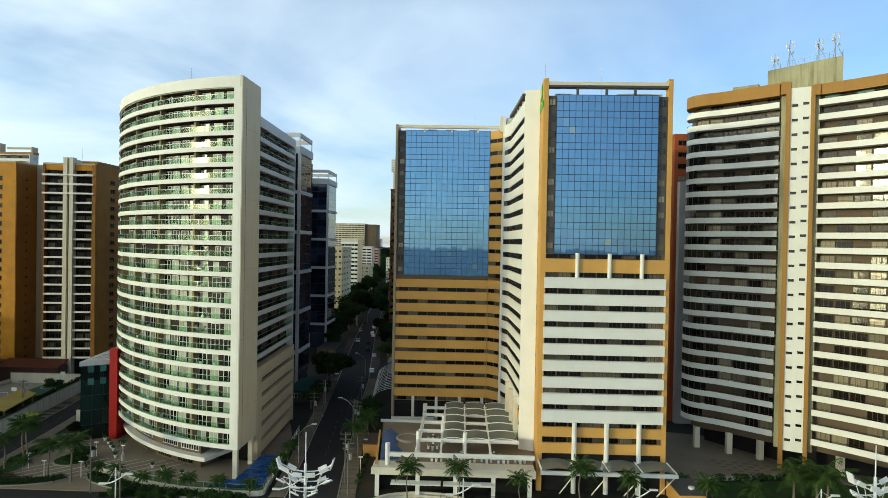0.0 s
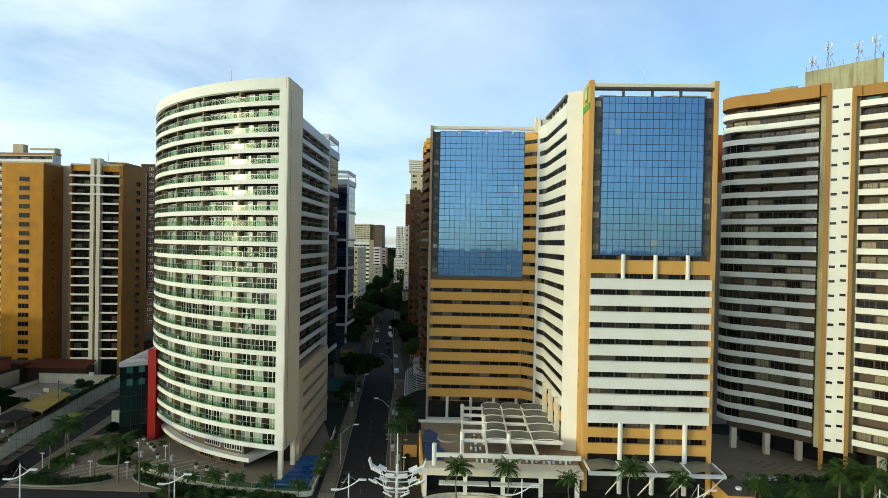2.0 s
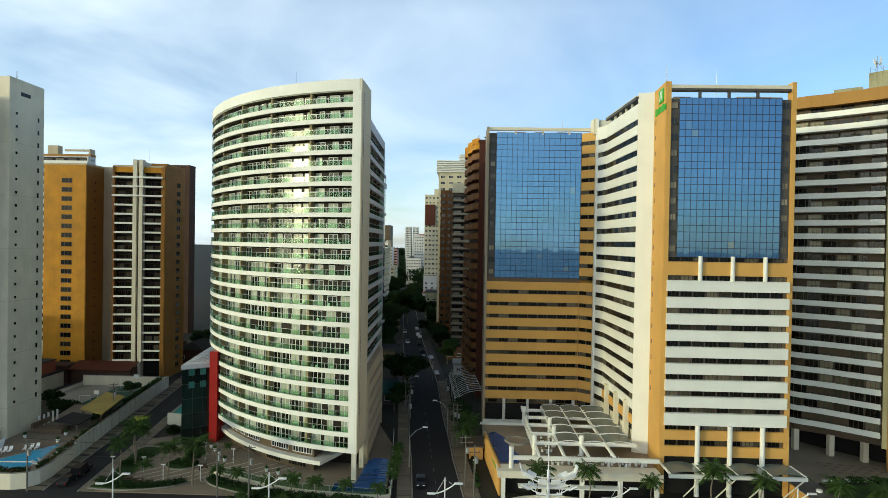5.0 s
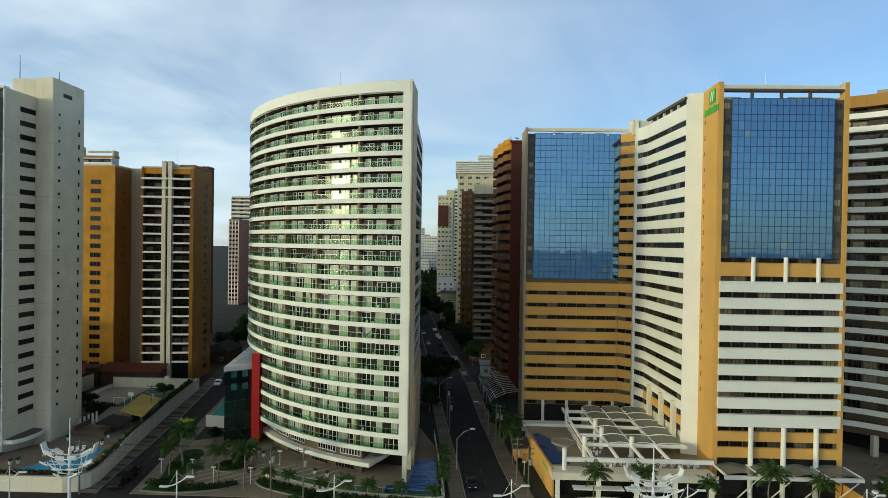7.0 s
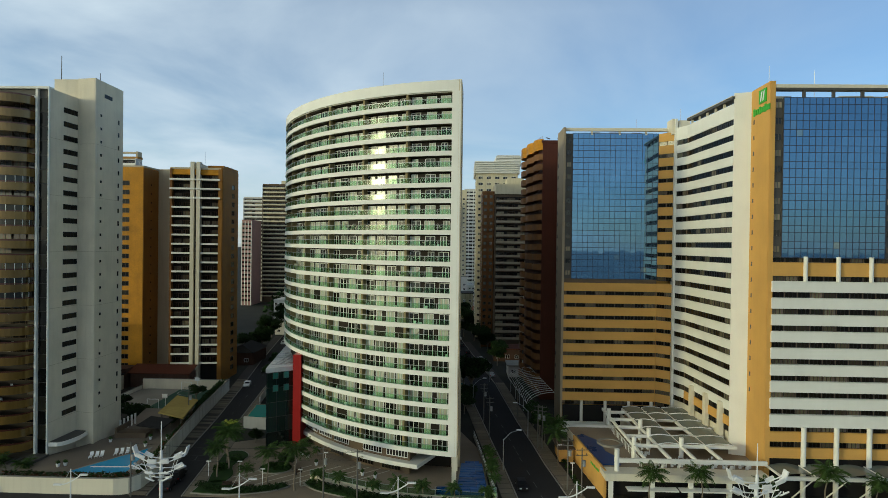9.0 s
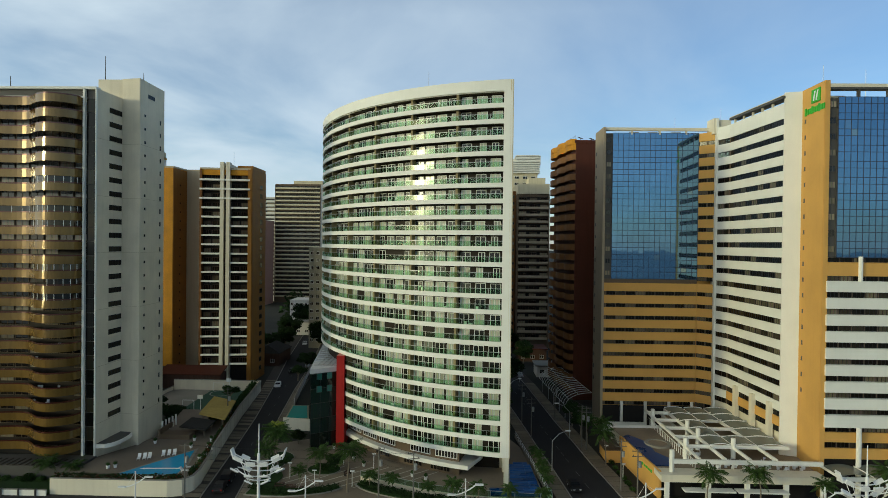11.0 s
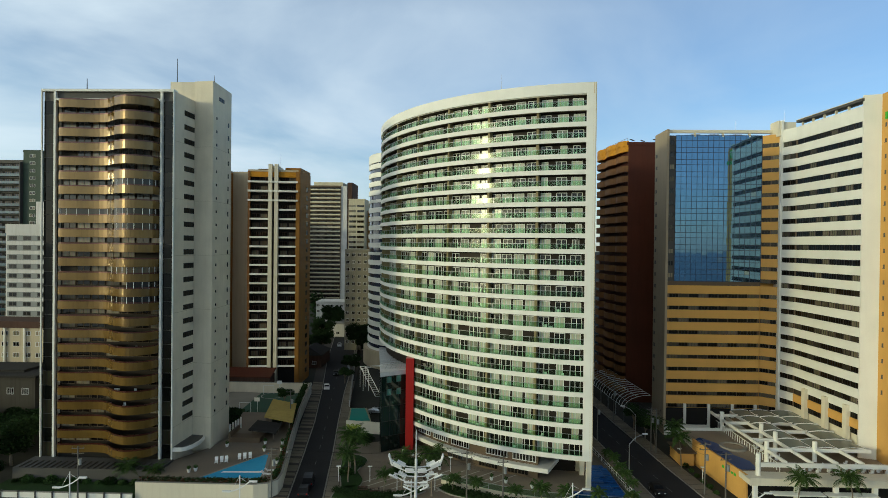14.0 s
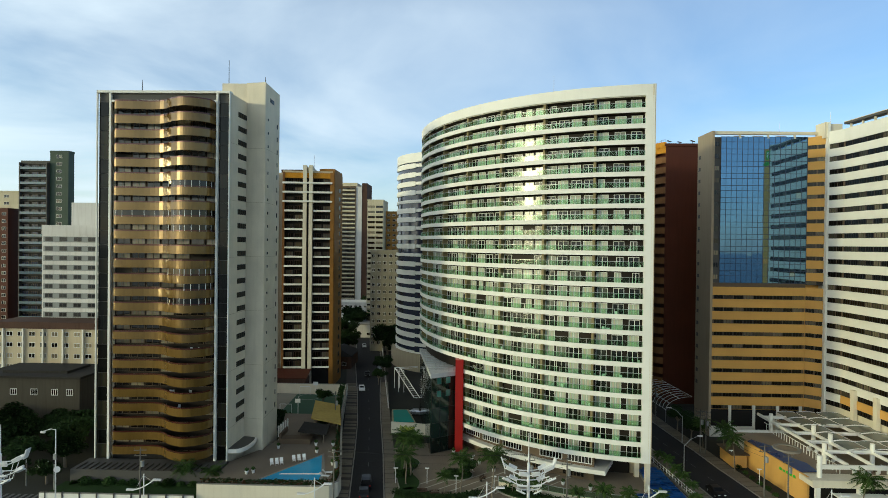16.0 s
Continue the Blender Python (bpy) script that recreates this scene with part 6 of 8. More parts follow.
def make_tree(name, label, height, spread, seed, m, n=2600, size=0.42):
    r = random.Random(seed)
    root = thing(name, 0, 0, 0, label, "tree")
    g = Geo()
    fork = height * 0.38
    g.tube((0, 0, 0), (0.1, 0, fork), 0.32, 0.24, n=8)
    blobs = []
    for i in range(9):
        a = i * 2.4 + r.uniform(-0.4, 0.4)
        d = spread * (0.25 + 0.75 * r.random()) * 0.72
        q = (d * math.cos(a), d * math.sin(a), height * r.uniform(0.55, 0.86))
        mid = (q[0] * 0.45, q[1] * 0.45, fork + (q[2] - fork) * 0.6)
        g.tube((0.1, 0, fork * 0.95), mid, 0.17, 0.11, n=6).tube(mid, q, 0.11, 0.05, n=6)
        blobs.append(q)
    part("trunk", g, bark, root)
    g = Geo()
    for q in blobs:
        s = spread * r.uniform(0.30, 0.46)
        leaf_blob(g, q, s, s, s * 0.62, n // 9, r, size)
    part("crown", g, m, root)
    return root


def make_shrub(name, label, rx, ry, rz, n, seed, m):
    g = Geo()
    r = random.Random(seed)
    leaf_blob(g, (0, 0, rz * 0.85), rx, ry, rz, n, r, 0.22)
    return tagged(part(name, g, m), label, "shrub")


def scatter(proto, spots, seed, s0=0.9, s1=1.15, group=""):
    """Copies of a plant at (x, y[, size[, z]]); the first spot takes the plant itself."""
    r = random.Random(seed)
    for i, sp in enumerate(spots):
        k = (sp[2] if len(sp) > 2 else 1.0) * r.uniform(s0, s1)
        m = Matrix.Translation((sp[0], sp[1], sp[3] if len(sp) > 3 else 0.0)) @ Matrix.Rotation(r.uniform(0, 6.28), 4, "Z")
        ob = proto if i == 0 else copy_thing(proto, m)
        loc, rot, _ = m.decompose()
        ob.location, ob.rotation_euler, ob.scale = loc, rot.to_euler(), (k, k, k)
        if group:
            ob["group"] = group
    return proto


royal = make_palm("royal_palm", "tall green palm with a slim grey trunk", 6.8, 28, 3.1, 1, 0.03, 0.16)
scatter(royal, [(-69.0, 102.4, 1.15), (-74.4, 104.2, 0.92), (-84.6, 106.8, 0.95), (-84.2, 110.8, 0.98), (-77.4, 101.8, 0.55)], 4, group="palms on the plaza")
young = make_palm("royal_palm", "tall palm with bright yellow green young leaves", 6.8, 28, 3.0, 9, 0.02, 0.16, True)
scatter(young, [(-85.7, 113.8, 1.06)], 5, 1.0, 1.02)
coco = make_palm("coconut_palm", "coconut palm with drooping fronds and bent trunk", 6.2, 26, 2.7, 2, 0.10, 0.12)
scatter(coco, [(-8.6, 97.6), (0.1, 97.4, 1.05), (10.2, 97.2), (20.0, 97.6, 1.2), (27.8, 97.0, 1.0), (41.0, 98.4, 0.85), (-20.2, 117.4, 1.0), (-19.2, 124.5, 1.05), (-21.0, 131, 0.95)], 6, group="coconut palms along the front")
dwarf = make_palm("dwarf_palm", "small dark palm in a planted bed", 2.9, 22, 1.8, 3, 0.06, 0.09)
scatter(dwarf, [(-65.4, 104.0), (-61.2, 103.5), (-54.7, 99.8), (-50.4, 99.2), (-46.0, 98.9), (-40.6, 98.7), (-35.4, 98.6), (-33.6, 104.6, 0.9), (-33.8, 108.2), (-33.9, 112.0, 0.9), (-34.1, 116.0), (-34.4, 120.5, 0.8),
                (38.6, 110.5, 0.9), (40.4, 107.2, 0.9), (-69.0, 118.4, 0.7)], 8, group="small palms in beds")
bigp = make_palm("garden_palm", "broad bushy palm on the lawn", 4.4, 22, 4.0, 12, 0.04, 0.2)
scatter(bigp, [(50.0, 100.6, 0.75), (58.6, 104.4, 1.25), (62.8, 104.8, 1.3), (62.0, 100.6, 1.15), (70.0, 99.4, 1.0), (43.0, 100.6, 0.95), (-124.5, 104.8, 0.7), (-119.8, 104.6, 0.6)], 9, group="garden palms")
oak = make_tree("street_tree", "dense dark green street tree", 9.0, 5.4, 20, darkleaf, 3000, 0.5)
scatter(oak, [(-36.6, 168, 1.3), (-39.0, 178, 0.95), (-42.5, 186, 0.8), (-56.0, 292, 1.5), (-57.0, 264, 1.2), (-52.6, 240, 0.9), (-31.5, 250, 0.9), (-29.0, 238, 0.8), (-36, 305, 1.2), (-40, 325, 1.3), (-72, 410, 1.6), (-64, 360, 1.5), (-51.0, 316, 1.7), (-57.5, 326, 1.7), (-60.0, 345, 1.3), (-55.0, 270, 0.9), (-33.8, 268, 0.9), (-34.5, 290, 1.0), (-25.4, 226, 0.8), (-26.5, 214, 0.75),
              (-66.0, 390, 1.3), (-78.0, 450, 1.3), (-60.0, 430, 1.2), (-50.0, 560, 1.8), (-44.0, 590, 1.9), (-62.0, 620, 1.8), (-90.0, 560, 1.9), (-98, 640, 2.0), (-103.5, 246, 0.7), (-101.5, 232, 0.5), (-127, 262, 1.2), (-121, 230, 0.6), (-123.0, 243, 0.7), (-127, 268, 0.8), (-126, 288, 1.2), (-131, 305, 1.2), (-126, 256, 0.8), (-134, 322, 1.0), (-53.5, 250, 1.0), (-55.5, 258, 1.1), (-57.0, 280, 1.2), (-54.0, 304, 1.8), (-58.5, 325, 1.4), (-62.0, 338, 1.3), (-66.0, 372, 1.4), (-38.5, 280, 0.8), (-47.0, 372, 1.2), (-52.0, 400, 1.3), (-57.0, 440, 1.4), (-74.0, 430, 1.4), (-80.0, 480, 1.6), (-60.0, 470, 1.4), (-50.5, 232, 0.7), (-46.0, 204, 0.6), (-104.0, 234, 1.2), (-101.0, 228, 1.1), (-98.0, 236, 1.3), (-119.5, 233, 1.0),
              (-72, 440, 1.7), (-75, 480, 1.7), (-82, 520, 1.8), (-80, 560, 1.7), (-88, 600, 1.8), (-48, 400, 1.4), (-50, 440, 1.5), (-54, 480, 1.5), (-58, 530, 1.6), (-62, 570, 1.7),
              (-101.0, 196, 0.7), (-123.8, 226, 0.8), (-22.0, 143.5, 0.6), (-21.4, 136.5, 0.55), (-112.0, 158, 0.55), (-100.6, 184, 0.6), (-38.8, 152, 0.6), (-38.0, 160, 0.55)], 10, group="street trees")
thick = make_tree("garden_tree", "broad dark garden tree with low crown", 6.5, 5.0, 31, darkleaf, 3000, 0.45)
scatter(thick, [(-152.0, 112.0), (-156.0, 120.0, 1.1), (-160.5, 112.0, 1.0), (-150.0, 104.0, 0.7), (-167.0, 120.0, 1.1), (-174, 126, 1.2), (-182, 118, 1.2), (-164, 131, 1.0), (-155, 129, 1.1), (-190, 126, 1.2), (-120.0, 141, 0.6), (-124, 136, 0.6), (-128, 150, 0.7), (-149.5, 124, 1.1), (-153, 134, 1.2), (-162, 124, 1.1), (-171, 128, 0.75), (-178, 127, 0.75), (-186, 129, 0.8), (-148.6, 136, 0.9), (-158, 106.5, 0.6), (-168, 112, 1.0), (-176, 110, 1.0), (-73.2, 112.4, 0.48), (-84.4, 126.4, 0.42), (-160, 131, 0.9), (-167, 131, 0.8), (-173, 130, 0.7), (-180, 131, 0.8)], 12, group="garden trees")
bush = make_shrub("round_shrub", "rounded dark green planted shrub", 0.9, 0.9, 0.6, 420, 5, leaf)
rs = random.Random(31)
spots = [(-60 + 1.25 * i + rs.uniform(-0.3, 0.3), 97.9 + rs.uniform(-0.5, 0.5)) for i in range(20)] + [(-85.6 + rs.uniform(-1.2, 1.2), 113 + rs.uniform(-4, 4)) for i in range(8)] \
    + [(-75.4 + rs.uniform(-2, 2), 112.0 + rs.uniform(-1.2, 1.2)) for i in range(8)] + [(-145 + 2.2 * i, 104.0, 1.1) for i in range(12)] \
    + [(48 + 1.6 * i, 112.6 + 0.12 * i, 0.9) for i in range(12)] + [(-18.2 - 0.1 * i, 106 + 2.6 * i, 0.8) for i in range(8)] + [(-108.6 + 0.3 * i, 146 - 1.7 * i, 1.3, 2.0) for i in range(9)]
scatter(bush, spots, 14, 0.7, 1.3, group="low planted shrubs")

# far greenery, too small to count
g = Geo()
rf = random.Random(77)
for i in range(260):
    y = rf.uniform(330, 1500)
    x = -0.08 * y - 60 + rf.uniform(-0.20, 0.13) * y
    t = (y - 264) / 228
    if abs(x - (-42.4 - 24 * t)) < 9 and y < 900:
        continue
    s = rf.uniform(4, 8)
    leaf_blob(g, (x, y, s * 0.75), s, s, s * 0.7, 70, rf, 2.0)
for i in range(150):
    y = rf.uniform(590, 1050)
    t = (y - 492) / 488
    side = -rf.uniform(5, 60) if rf.random() < 0.6 else rf.uniform(4, 26)
    x, top = -66.4 - 50 * t + side, 12 + (y - 500) * 0.045
    z = 5.0
    while z < top:
        leaf_blob(g, (x, y, z), 7, 7, 6, 55, rf, 2.2)
        z += 8
for i in range(170):
    y = rf.uniform(1000, 2600)
    x = -0.08 * y - 60 + rf.uniform(-0.14, 0.08) * y
    s = rf.uniform(8, 12)
    leaf_blob(g, (x, y, s * 0.75), s, s, s * 0.7, 60, rf, 3.2)
solo("far_greenery", g, darkleaf, "dark far tree crowns between the buildings", "trees", kind="stuff")


# ---- street furniture ----
def make_flood_mast():
    root = thing("floodlight_mast", 0, 0, 0, "white floodlight mast shaped like a sailing boat", "floodlight mast", "floodlight masts")
    part("pole", Geo().tube((0, 0, 0), (0, 0, 22.4), 0.22, 0.14, n=12).tube((0, 0, 22.4), (0, 0, 24.0), 0.13, n=10).tube((0, 0, 24.0), (0, 0, 26.8), 0.055, 0.04, n=8), whitemetal, root, smooth=40)

    def keel(w, z, sag, y):
        return [(-w + 2 * w * i / 12, y * (1 - 0.75 * abs(2 * i / 12 - 1) ** 3), z + sag * abs(2 * i / 12 - 1) ** 2.4) for i in range(13)]
    for w, z, sag, y in ((2.6, 23.9, 0.85, -0.6), (2.6, 23.9, 0.85, 0.6), (2.3, 22.95, 0.55, -0.7), (2.3, 22.95, 0.55, 0.7), (1.3, 22.3, 0.2, 0.0)):
        part("hull_rib", Geo().path(keel(w * 0.88, z - 0.85, sag, y), 0.055, n=6), whitemetal, root)
    for x in (-1.7, 1.7):
        for y in (-0.5, 0.5):
            part("brace", Geo().tube((x * 0.88, y, 23.35), (x * 0.55, y * 0.5, 21.55), 0.03, n=5), whitemetal, root)
    for z in (21.4, 22.1, 23.05):
        part("brace", Geo().tube((0, -0.6, z), (0, 0.6, z), 0.05, n=5), whitemetal, root)
    drop = Matrix.Translation((0, 0, -0.85)) @ Matrix.Diagonal((0.88, 1, 1, 1))
    head = Geo().box(-0.46, 0.46, -0.06, 0.06, -0.20, 0.20).box(-0.39, 0.39, -0.085, -0.06, -0.15, 0.15, 1).box(-0.05, 0.05, 0.06, 0.2, -0.05, 0.05).mesh("floodlight", [whitemetal, carwhite])
    for w, z, sag, yy, n, tilt in ((2.0, 24.0, 0.45, -0.62, 4, 10), (1.6, 23.95, 0.3, 0.7, 2, -20), (2.4, 22.95, 0.5, -0.85, 4, 55), (1.5, 22.9, 0.25, 0.85, 2, -55), (0.9, 22.25, 0.1, -0.6, 2, 65)):
        for i in range(n):
            x = -w + 2 * w * i / (n - 1)
            m = Matrix.Translation((x, yy * (1 - 0.4 * (abs(x) / 2.45) ** 2), z + sag * (abs(x) / w) ** 2.4)) @ Matrix.Rotation(radians(-math.copysign(26, x) * (abs(x) / w) ** 1.6 if abs(x) > 0.01 else 0), 4, "Y") @ Matrix.Rotation(radians(tilt), 4, "X")
            part("floodlight", head, None, root, at=drop @ m)
    for sx in (-1, 1):
        part("prow", Geo().prism([(-0.06, -0.35), (0.06, -0.35), (0.06, 0.35), (-0.06, 0.35)], -0.1, 0.85, 0, Matrix.Translation((sx * 2.29, 0, 23.65)) @ Matrix.Rotation(radians(sx * 18), 4, "Y")), whitemetal, root)
    return root


mast = make_flood_mast()
for i, (x, y) in enumerate(((-13.7, 52.2), (-68.4, 54.7), (-118.7, 54.0), (36.8, 53.0))):
    if i == 0:
        mast.location = (x, y, 0)
    else:
        copy_thing(mast, Matrix.Translation((x, y, 0)) @ Matrix.Rotation(radians(3 * i), 4, "Z"))


def make_avenue_lamp():
    root = thing("avenue_lamp", 0, 0, 0, "white avenue lamp with a curved arm and two heads", "street lamp", "avenue lamps")
    part("pole", Geo().tube((0, 0, 0), (0, 0, 11.3), 0.13, 0.08, n=10), whitemetal, root)
    arc = [(-1.5 + 3.0 * i / 10, 0, 9.0 + 1.5 * (i / 10) ** 1.6) for i in range(11)]
    part("arm", Geo().path(arc, 0.09, n=6), whitemetal, root)
    part("stay", Geo().tube((0, 0, 11.2), (-1.2, 0, 9.1), 0.02, n=4).tube((0, 0, 11.0), (1.2, 0, 10.3), 0.02, n=4), whitemetal, root)
    for x, z in ((-1.9, 9.0), (1.9, 10.5)):
        part("lamp_head", Geo().prism([(x - 0.55, -0.18), (x + 0.55, -0.18), (x + 0.62, 0), (x + 0.55, 0.18), (x - 0.55, 0.18), (x - 0.62, 0)], z - 0.08, z + 0.1), whitemetal, root)
    return root


lamp = make_avenue_lamp()
for i, x in enumerate((-23.6, 0.7, 25.0, 49.5, -48.5, -71.0, -95.3, -119.8, -144)):
    m = Matrix.Translation((x, 81.6, 0))
    if i == 0:
        lamp.location = (x, 81.6, 0)
    else:
        copy_thing(lamp, m)


def make_street_lamp():
    root = thing("street_lamp", 0, 0, 0, "grey street lamp with a slanting arm", "street lamp", "side street lamps")
    part("pole", Geo().tube((0, 0, 0), (0, 0, 6.2), 0.11, 0.08, n=8), galv, root)
    part("arm", Geo().tube((0, 0, 6.0), (1.3, 0, 7.4), 0.06, n=6).tube((1.3, 0, 7.4), (2.7, 0, 8.0), 0.05, n=6), galv, root)
    part("lamp_head", Geo().prism([(2.5, -0.16), (3.4, -0.12), (3.5, 0), (3.4, 0.12), (2.5, 0.16)], 7.95, 8.15), whitemetal, root)
    return root


sl = make_street_lamp()
for i, (x, y, a) in enumerate(((-31.4, 114.2, 0), (-24.4, 134, 180), (-36.4, 158, 0), (-30.5, 188, 180))):
    m = Matrix.Translation((x, y, 0)) @ Matrix.Rotation(radians(a), 4, "Z")
    if i == 0:
        sl.location = (x, y, 0)
    else:
        copy_thing(sl, m)


def make_pole():
    root = thing("utility_pole", 0, 0, 0, "concrete utility pole with crossarms and insulators", "utility pole", "utility poles")
    part("pole", Geo().tube((0, 0, 0), (0, 0, 9.5), 0.15, 0.10, n=8), polemat, root)
    for z in (9.1, 8.2):
        part("crossarm", Geo().box(-1.0, 1.0, -0.05, 0.05, z - 0.05, z + 0.05), polemat, root)
    for z, x in ((9.1, -0.9), (9.1, 0.3), (9.1, 0.9), (8.2, -0.8), (8.2, 0.8)):
        part("insulator", Geo().tube((x, 0, z + 0.06), (x, 0, z + 0.3), 0.06, 0.03, n=6), charcoal, root)
    part("transformer", Geo().tube((0.35, 0, 6.3), (0.35, 0, 7.3), 0.3, n=10), galv, root)
    return root


up = make_pole()
POLES = [(-23.0, 127.5), (-22.2, 126.5), (-25.2, 150), (-20.5, 105.5), (-19.0, 100.6), (-33.2, 133), (-34.0, 146), (-104.2, 137), (-63.0, 98.6), (-96.2, 98.5), (-128.8, 97.0), (-57.0, 97.2)]
for i, (x, y) in enumerate(POLES):
    m = Matrix.Translation((x, y, 0)) @ Matrix.Rotation(radians(8 * (i % 3)), 4, "Z")
    if i == 0:
        up.location = (x, y, 0)
    else:
        copy_thing(up, m)


def cable(a, b, sag=0.6):
    p, q = Vector(a), Vector(b)
    g = Geo().path([p.lerp(q, t / 8) - Vector((0, 0, sag * 4 * (t / 8) * (1 - t / 8))) for t in range(9)], 0.018, n=4)
    solo("overhead_cable", g, darkmetal, "thin black overhead cable between poles", "cable", "overhead cables")


for (x, y), (v, w) in ((POLES[3], POLES[0]), (POLES[0], POLES[2]), (POLES[5], POLES[6]), (POLES[8], POLES[9]), (POLES[8], POLES[11])):
    for d, z in ((-0.9, 9.3), (0.3, 9.3), (0.0, 7.9)):
        cable((x + d, y, z), (v + d, w, z))
    cable((x, y, 7.2), (v, w, 7.2), 0.8)


def make_bollard():
    root = thing("plaza_lamp", 0, 0, 0, "low plaza lamp post with a pale double head", "lamp post", "low plaza lamps")
    part("pole", Geo().tube((0, 0, 0), (0, 0, 3.0), 0.06, n=6), whitemetal, root)
    part("lamp_head", Geo().box(-0.4, 0.4, -0.12, 0.12, 2.95, 3.1), whitemetal, root)
    return root


bo = make_bollard()
for i, (x, y) in enumerate(((-75.4, 104.5), (-80.8, 107.8), (-68.6, 104.6), (-86.6, 107.6), (-72.2, 114.8), (-66.0, 113.4), (-18.6, 111), (-19.3, 121))):
    if i == 0:
        bo.location = (x, y, 0)
    else:
        copy_thing(bo, Matrix.Translation((x, y, 0)))


# ---- cars ----
def make_car(name, label, paint, length=4.3, width=1.75, height=1.48, van=False):
    root = thing(name, 0, 0, 0, label, "car", "parked cars")
    hw, hl = width / 2, length / 2
    prof = [(-hl, 0.35), (-hl, 0.82), (-hl * 0.95, 0.95), (-hl * 0.45, 1.0), (-hl * 0.2, height - 0.03), (hl * 0.45, height), (hl * (0.97 if van else 0.72), (height - 0.05) if van else 1.02), (hl * 0.97, 0.95), (hl, 0.7), (hl, 0.35)]
    g, n = Geo(), len(prof)
    vs = []
    for sx in (-1, 1):
        vs += [(sx * hw * (0.84 if z > 1.02 else 1.0), y, z) for y, z in prof]
    g.add(vs, [tuple(range(n)), tuple(range(2 * n - 1, n - 1, -1))] + [(i, n + i, n + (i + 1) % n, (i + 1) % n) for i in range(n)])
    body = part("body", g, paint, root)
    top, base = height - 0.12, 1.03
    for sx in (-1, 1):
        part("side_window", Geo().add([(sx * hw * 0.98, -hl * 0.36, base), (sx * hw * 0.98, hl * 0.62, base), (sx * hw * 0.86, hl * 0.46, top), (sx * hw * 0.86, -hl * 0.18, top)], [(0, 1, 2, 3)]), carglass, root)
        part("headlight", Geo().box(sx * hw * 0.62 - 0.18, sx * hw * 0.62 + 0.18, -hl - 0.02, -hl + 0.1, 0.62, 0.76), whitemetal, root)
        part("tail_light", Geo().box(sx * hw * 0.8 - 0.12, sx * hw * 0.8 + 0.12, hl - 0.1, hl + 0.02, 0.7, 0.9), carred, root)
    part("windscreen", Geo().add([(-hw * 0.85, -hl * 0.455, base), (hw * 0.85, -hl * 0.455, base), (hw * 0.76, -hl * 0.24, top + 0.04), (-hw * 0.76, -hl * 0.24, top + 0.04)], [(0, 1, 2, 3)]), carglass, root)
    for sx in (-1, 1):
        for y in (-hl * 0.62, hl * 0.62):
            w = part("wheel", Geo().tube((sx * (hw - 0.2), y, 0.32), (sx * hw * 1.01, y, 0.32), 0.32, n=14), tyre, root)
            part("rim", Geo().tube((sx * hw * 0.99, y, 0.32), (sx * (hw * 1.01 + 0.01), y, 0.32), 0.19, n=10), galv, w)
    return root


CARS = {"w": make_car("car", "white hatchback car parked by the kerb", carwhite), "b": make_car("car", "black car parked by the kerb", carblack),
        "s": make_car("car", "silver car parked by the kerb", carsilver), "v": make_car("van", "black delivery van parked by the kerb", carblack, 4.6, 1.85, 1.95, True)}
used = set()
for k, x, y, a in (("b", -28.6, 106.3, 4), ("w", -104.6, 176.5, 12), ("v", -91.9, 106.6, 188), ("b", -91.6, 102.2, 188), ("w", -45.0, 256, 8), ("w", -42.0, 277.5, 188), ("w", -40.6, 270, 188), ("w", -49.0, 285.5, 8), ("b", -39.6, 252, 188), ("w", -44.0, 296, 188),
                   ("b", -37.2, 236, 188), ("s", -32.8, 222, 188), ("w", -59.5, 400, 186), ("b", -63.2, 440, 8), ("s", -29.6, 196, 188), ("b", -106.0, 196, 10), ("s", -103.0, 205, 192),
                   ("w", -154.4, 110.0, 60), ("s", -86.0, 152.0, 90), ("w", -116.0, 250, 10)):
    m = Matrix.Translation((x, y, 0.05)) @ Matrix.Rotation(radians(a), 4, "Z")
    if k in used:
        copy_thing(CARS[k], m)
    else:
        used.add(k)
        CARS[k].location, CARS[k].rotation_euler = (x, y, 0.05), (0, 0, radians(a))


# ---- gardens, plazas and walls ----
def wall_run(name, pts, h, t, m, label, z0=0.0, category="wall"):
    """A boundary wall along a line in plan, with a coping."""
    path = [tuple(p) for p in pts]
    ob = thing(name, path[0][0], path[0][1], z0, label, category)
    part("wall", Geo().strip(path, inset(path, t), z0, z0 + h), m, ob)
    part("coping", Geo().strip(inset(path, -0.05), inset(path, t + 0.05), z0 + h, z0 + h + 0.1), kerbmat, ob)
    return ob


wall_run("garden_wall", [(-120.0, 98.9), (-108, 98.8), (-99.5, 98.9), (-97.2, 99.6), (-96.0, 101.4), (-96.1, 104.5), (-98.0, 114.0)], 2.8, 0.3, cream, "curved cream garden wall with shrubs growing over it")
wall_run("garden_wall", [(-98.02, 114.1), (-99.8, 123.0), (-103.8, 144.0), (-107.8, 170.6)], 3.3, 0.3, stainedwall, "tall pale garden wall with dark rain streaks")
wall_run("street_wall", [(-93.9, 157.0), (-95.9, 170.0), (-99.8, 195.0), (-107.2, 244.0)], 2.0, 0.25, farwhite, "pale low wall beside the back street")
wall_run("low_wall", [(-147.0, 98.0), (-120.2, 98.2)], 1.0, 0.25, white, "low white street wall with dark gaps")
g = Geo()
for i in range(9):
    g.box(-146 + 3.0 * i, -145.85 + 3.0 * i, 97.9, 98.3, 0.0, 1.25)
solo("wall_posts", g, charcoal, "dark posts on the low white wall", "wall", kind="stuff")
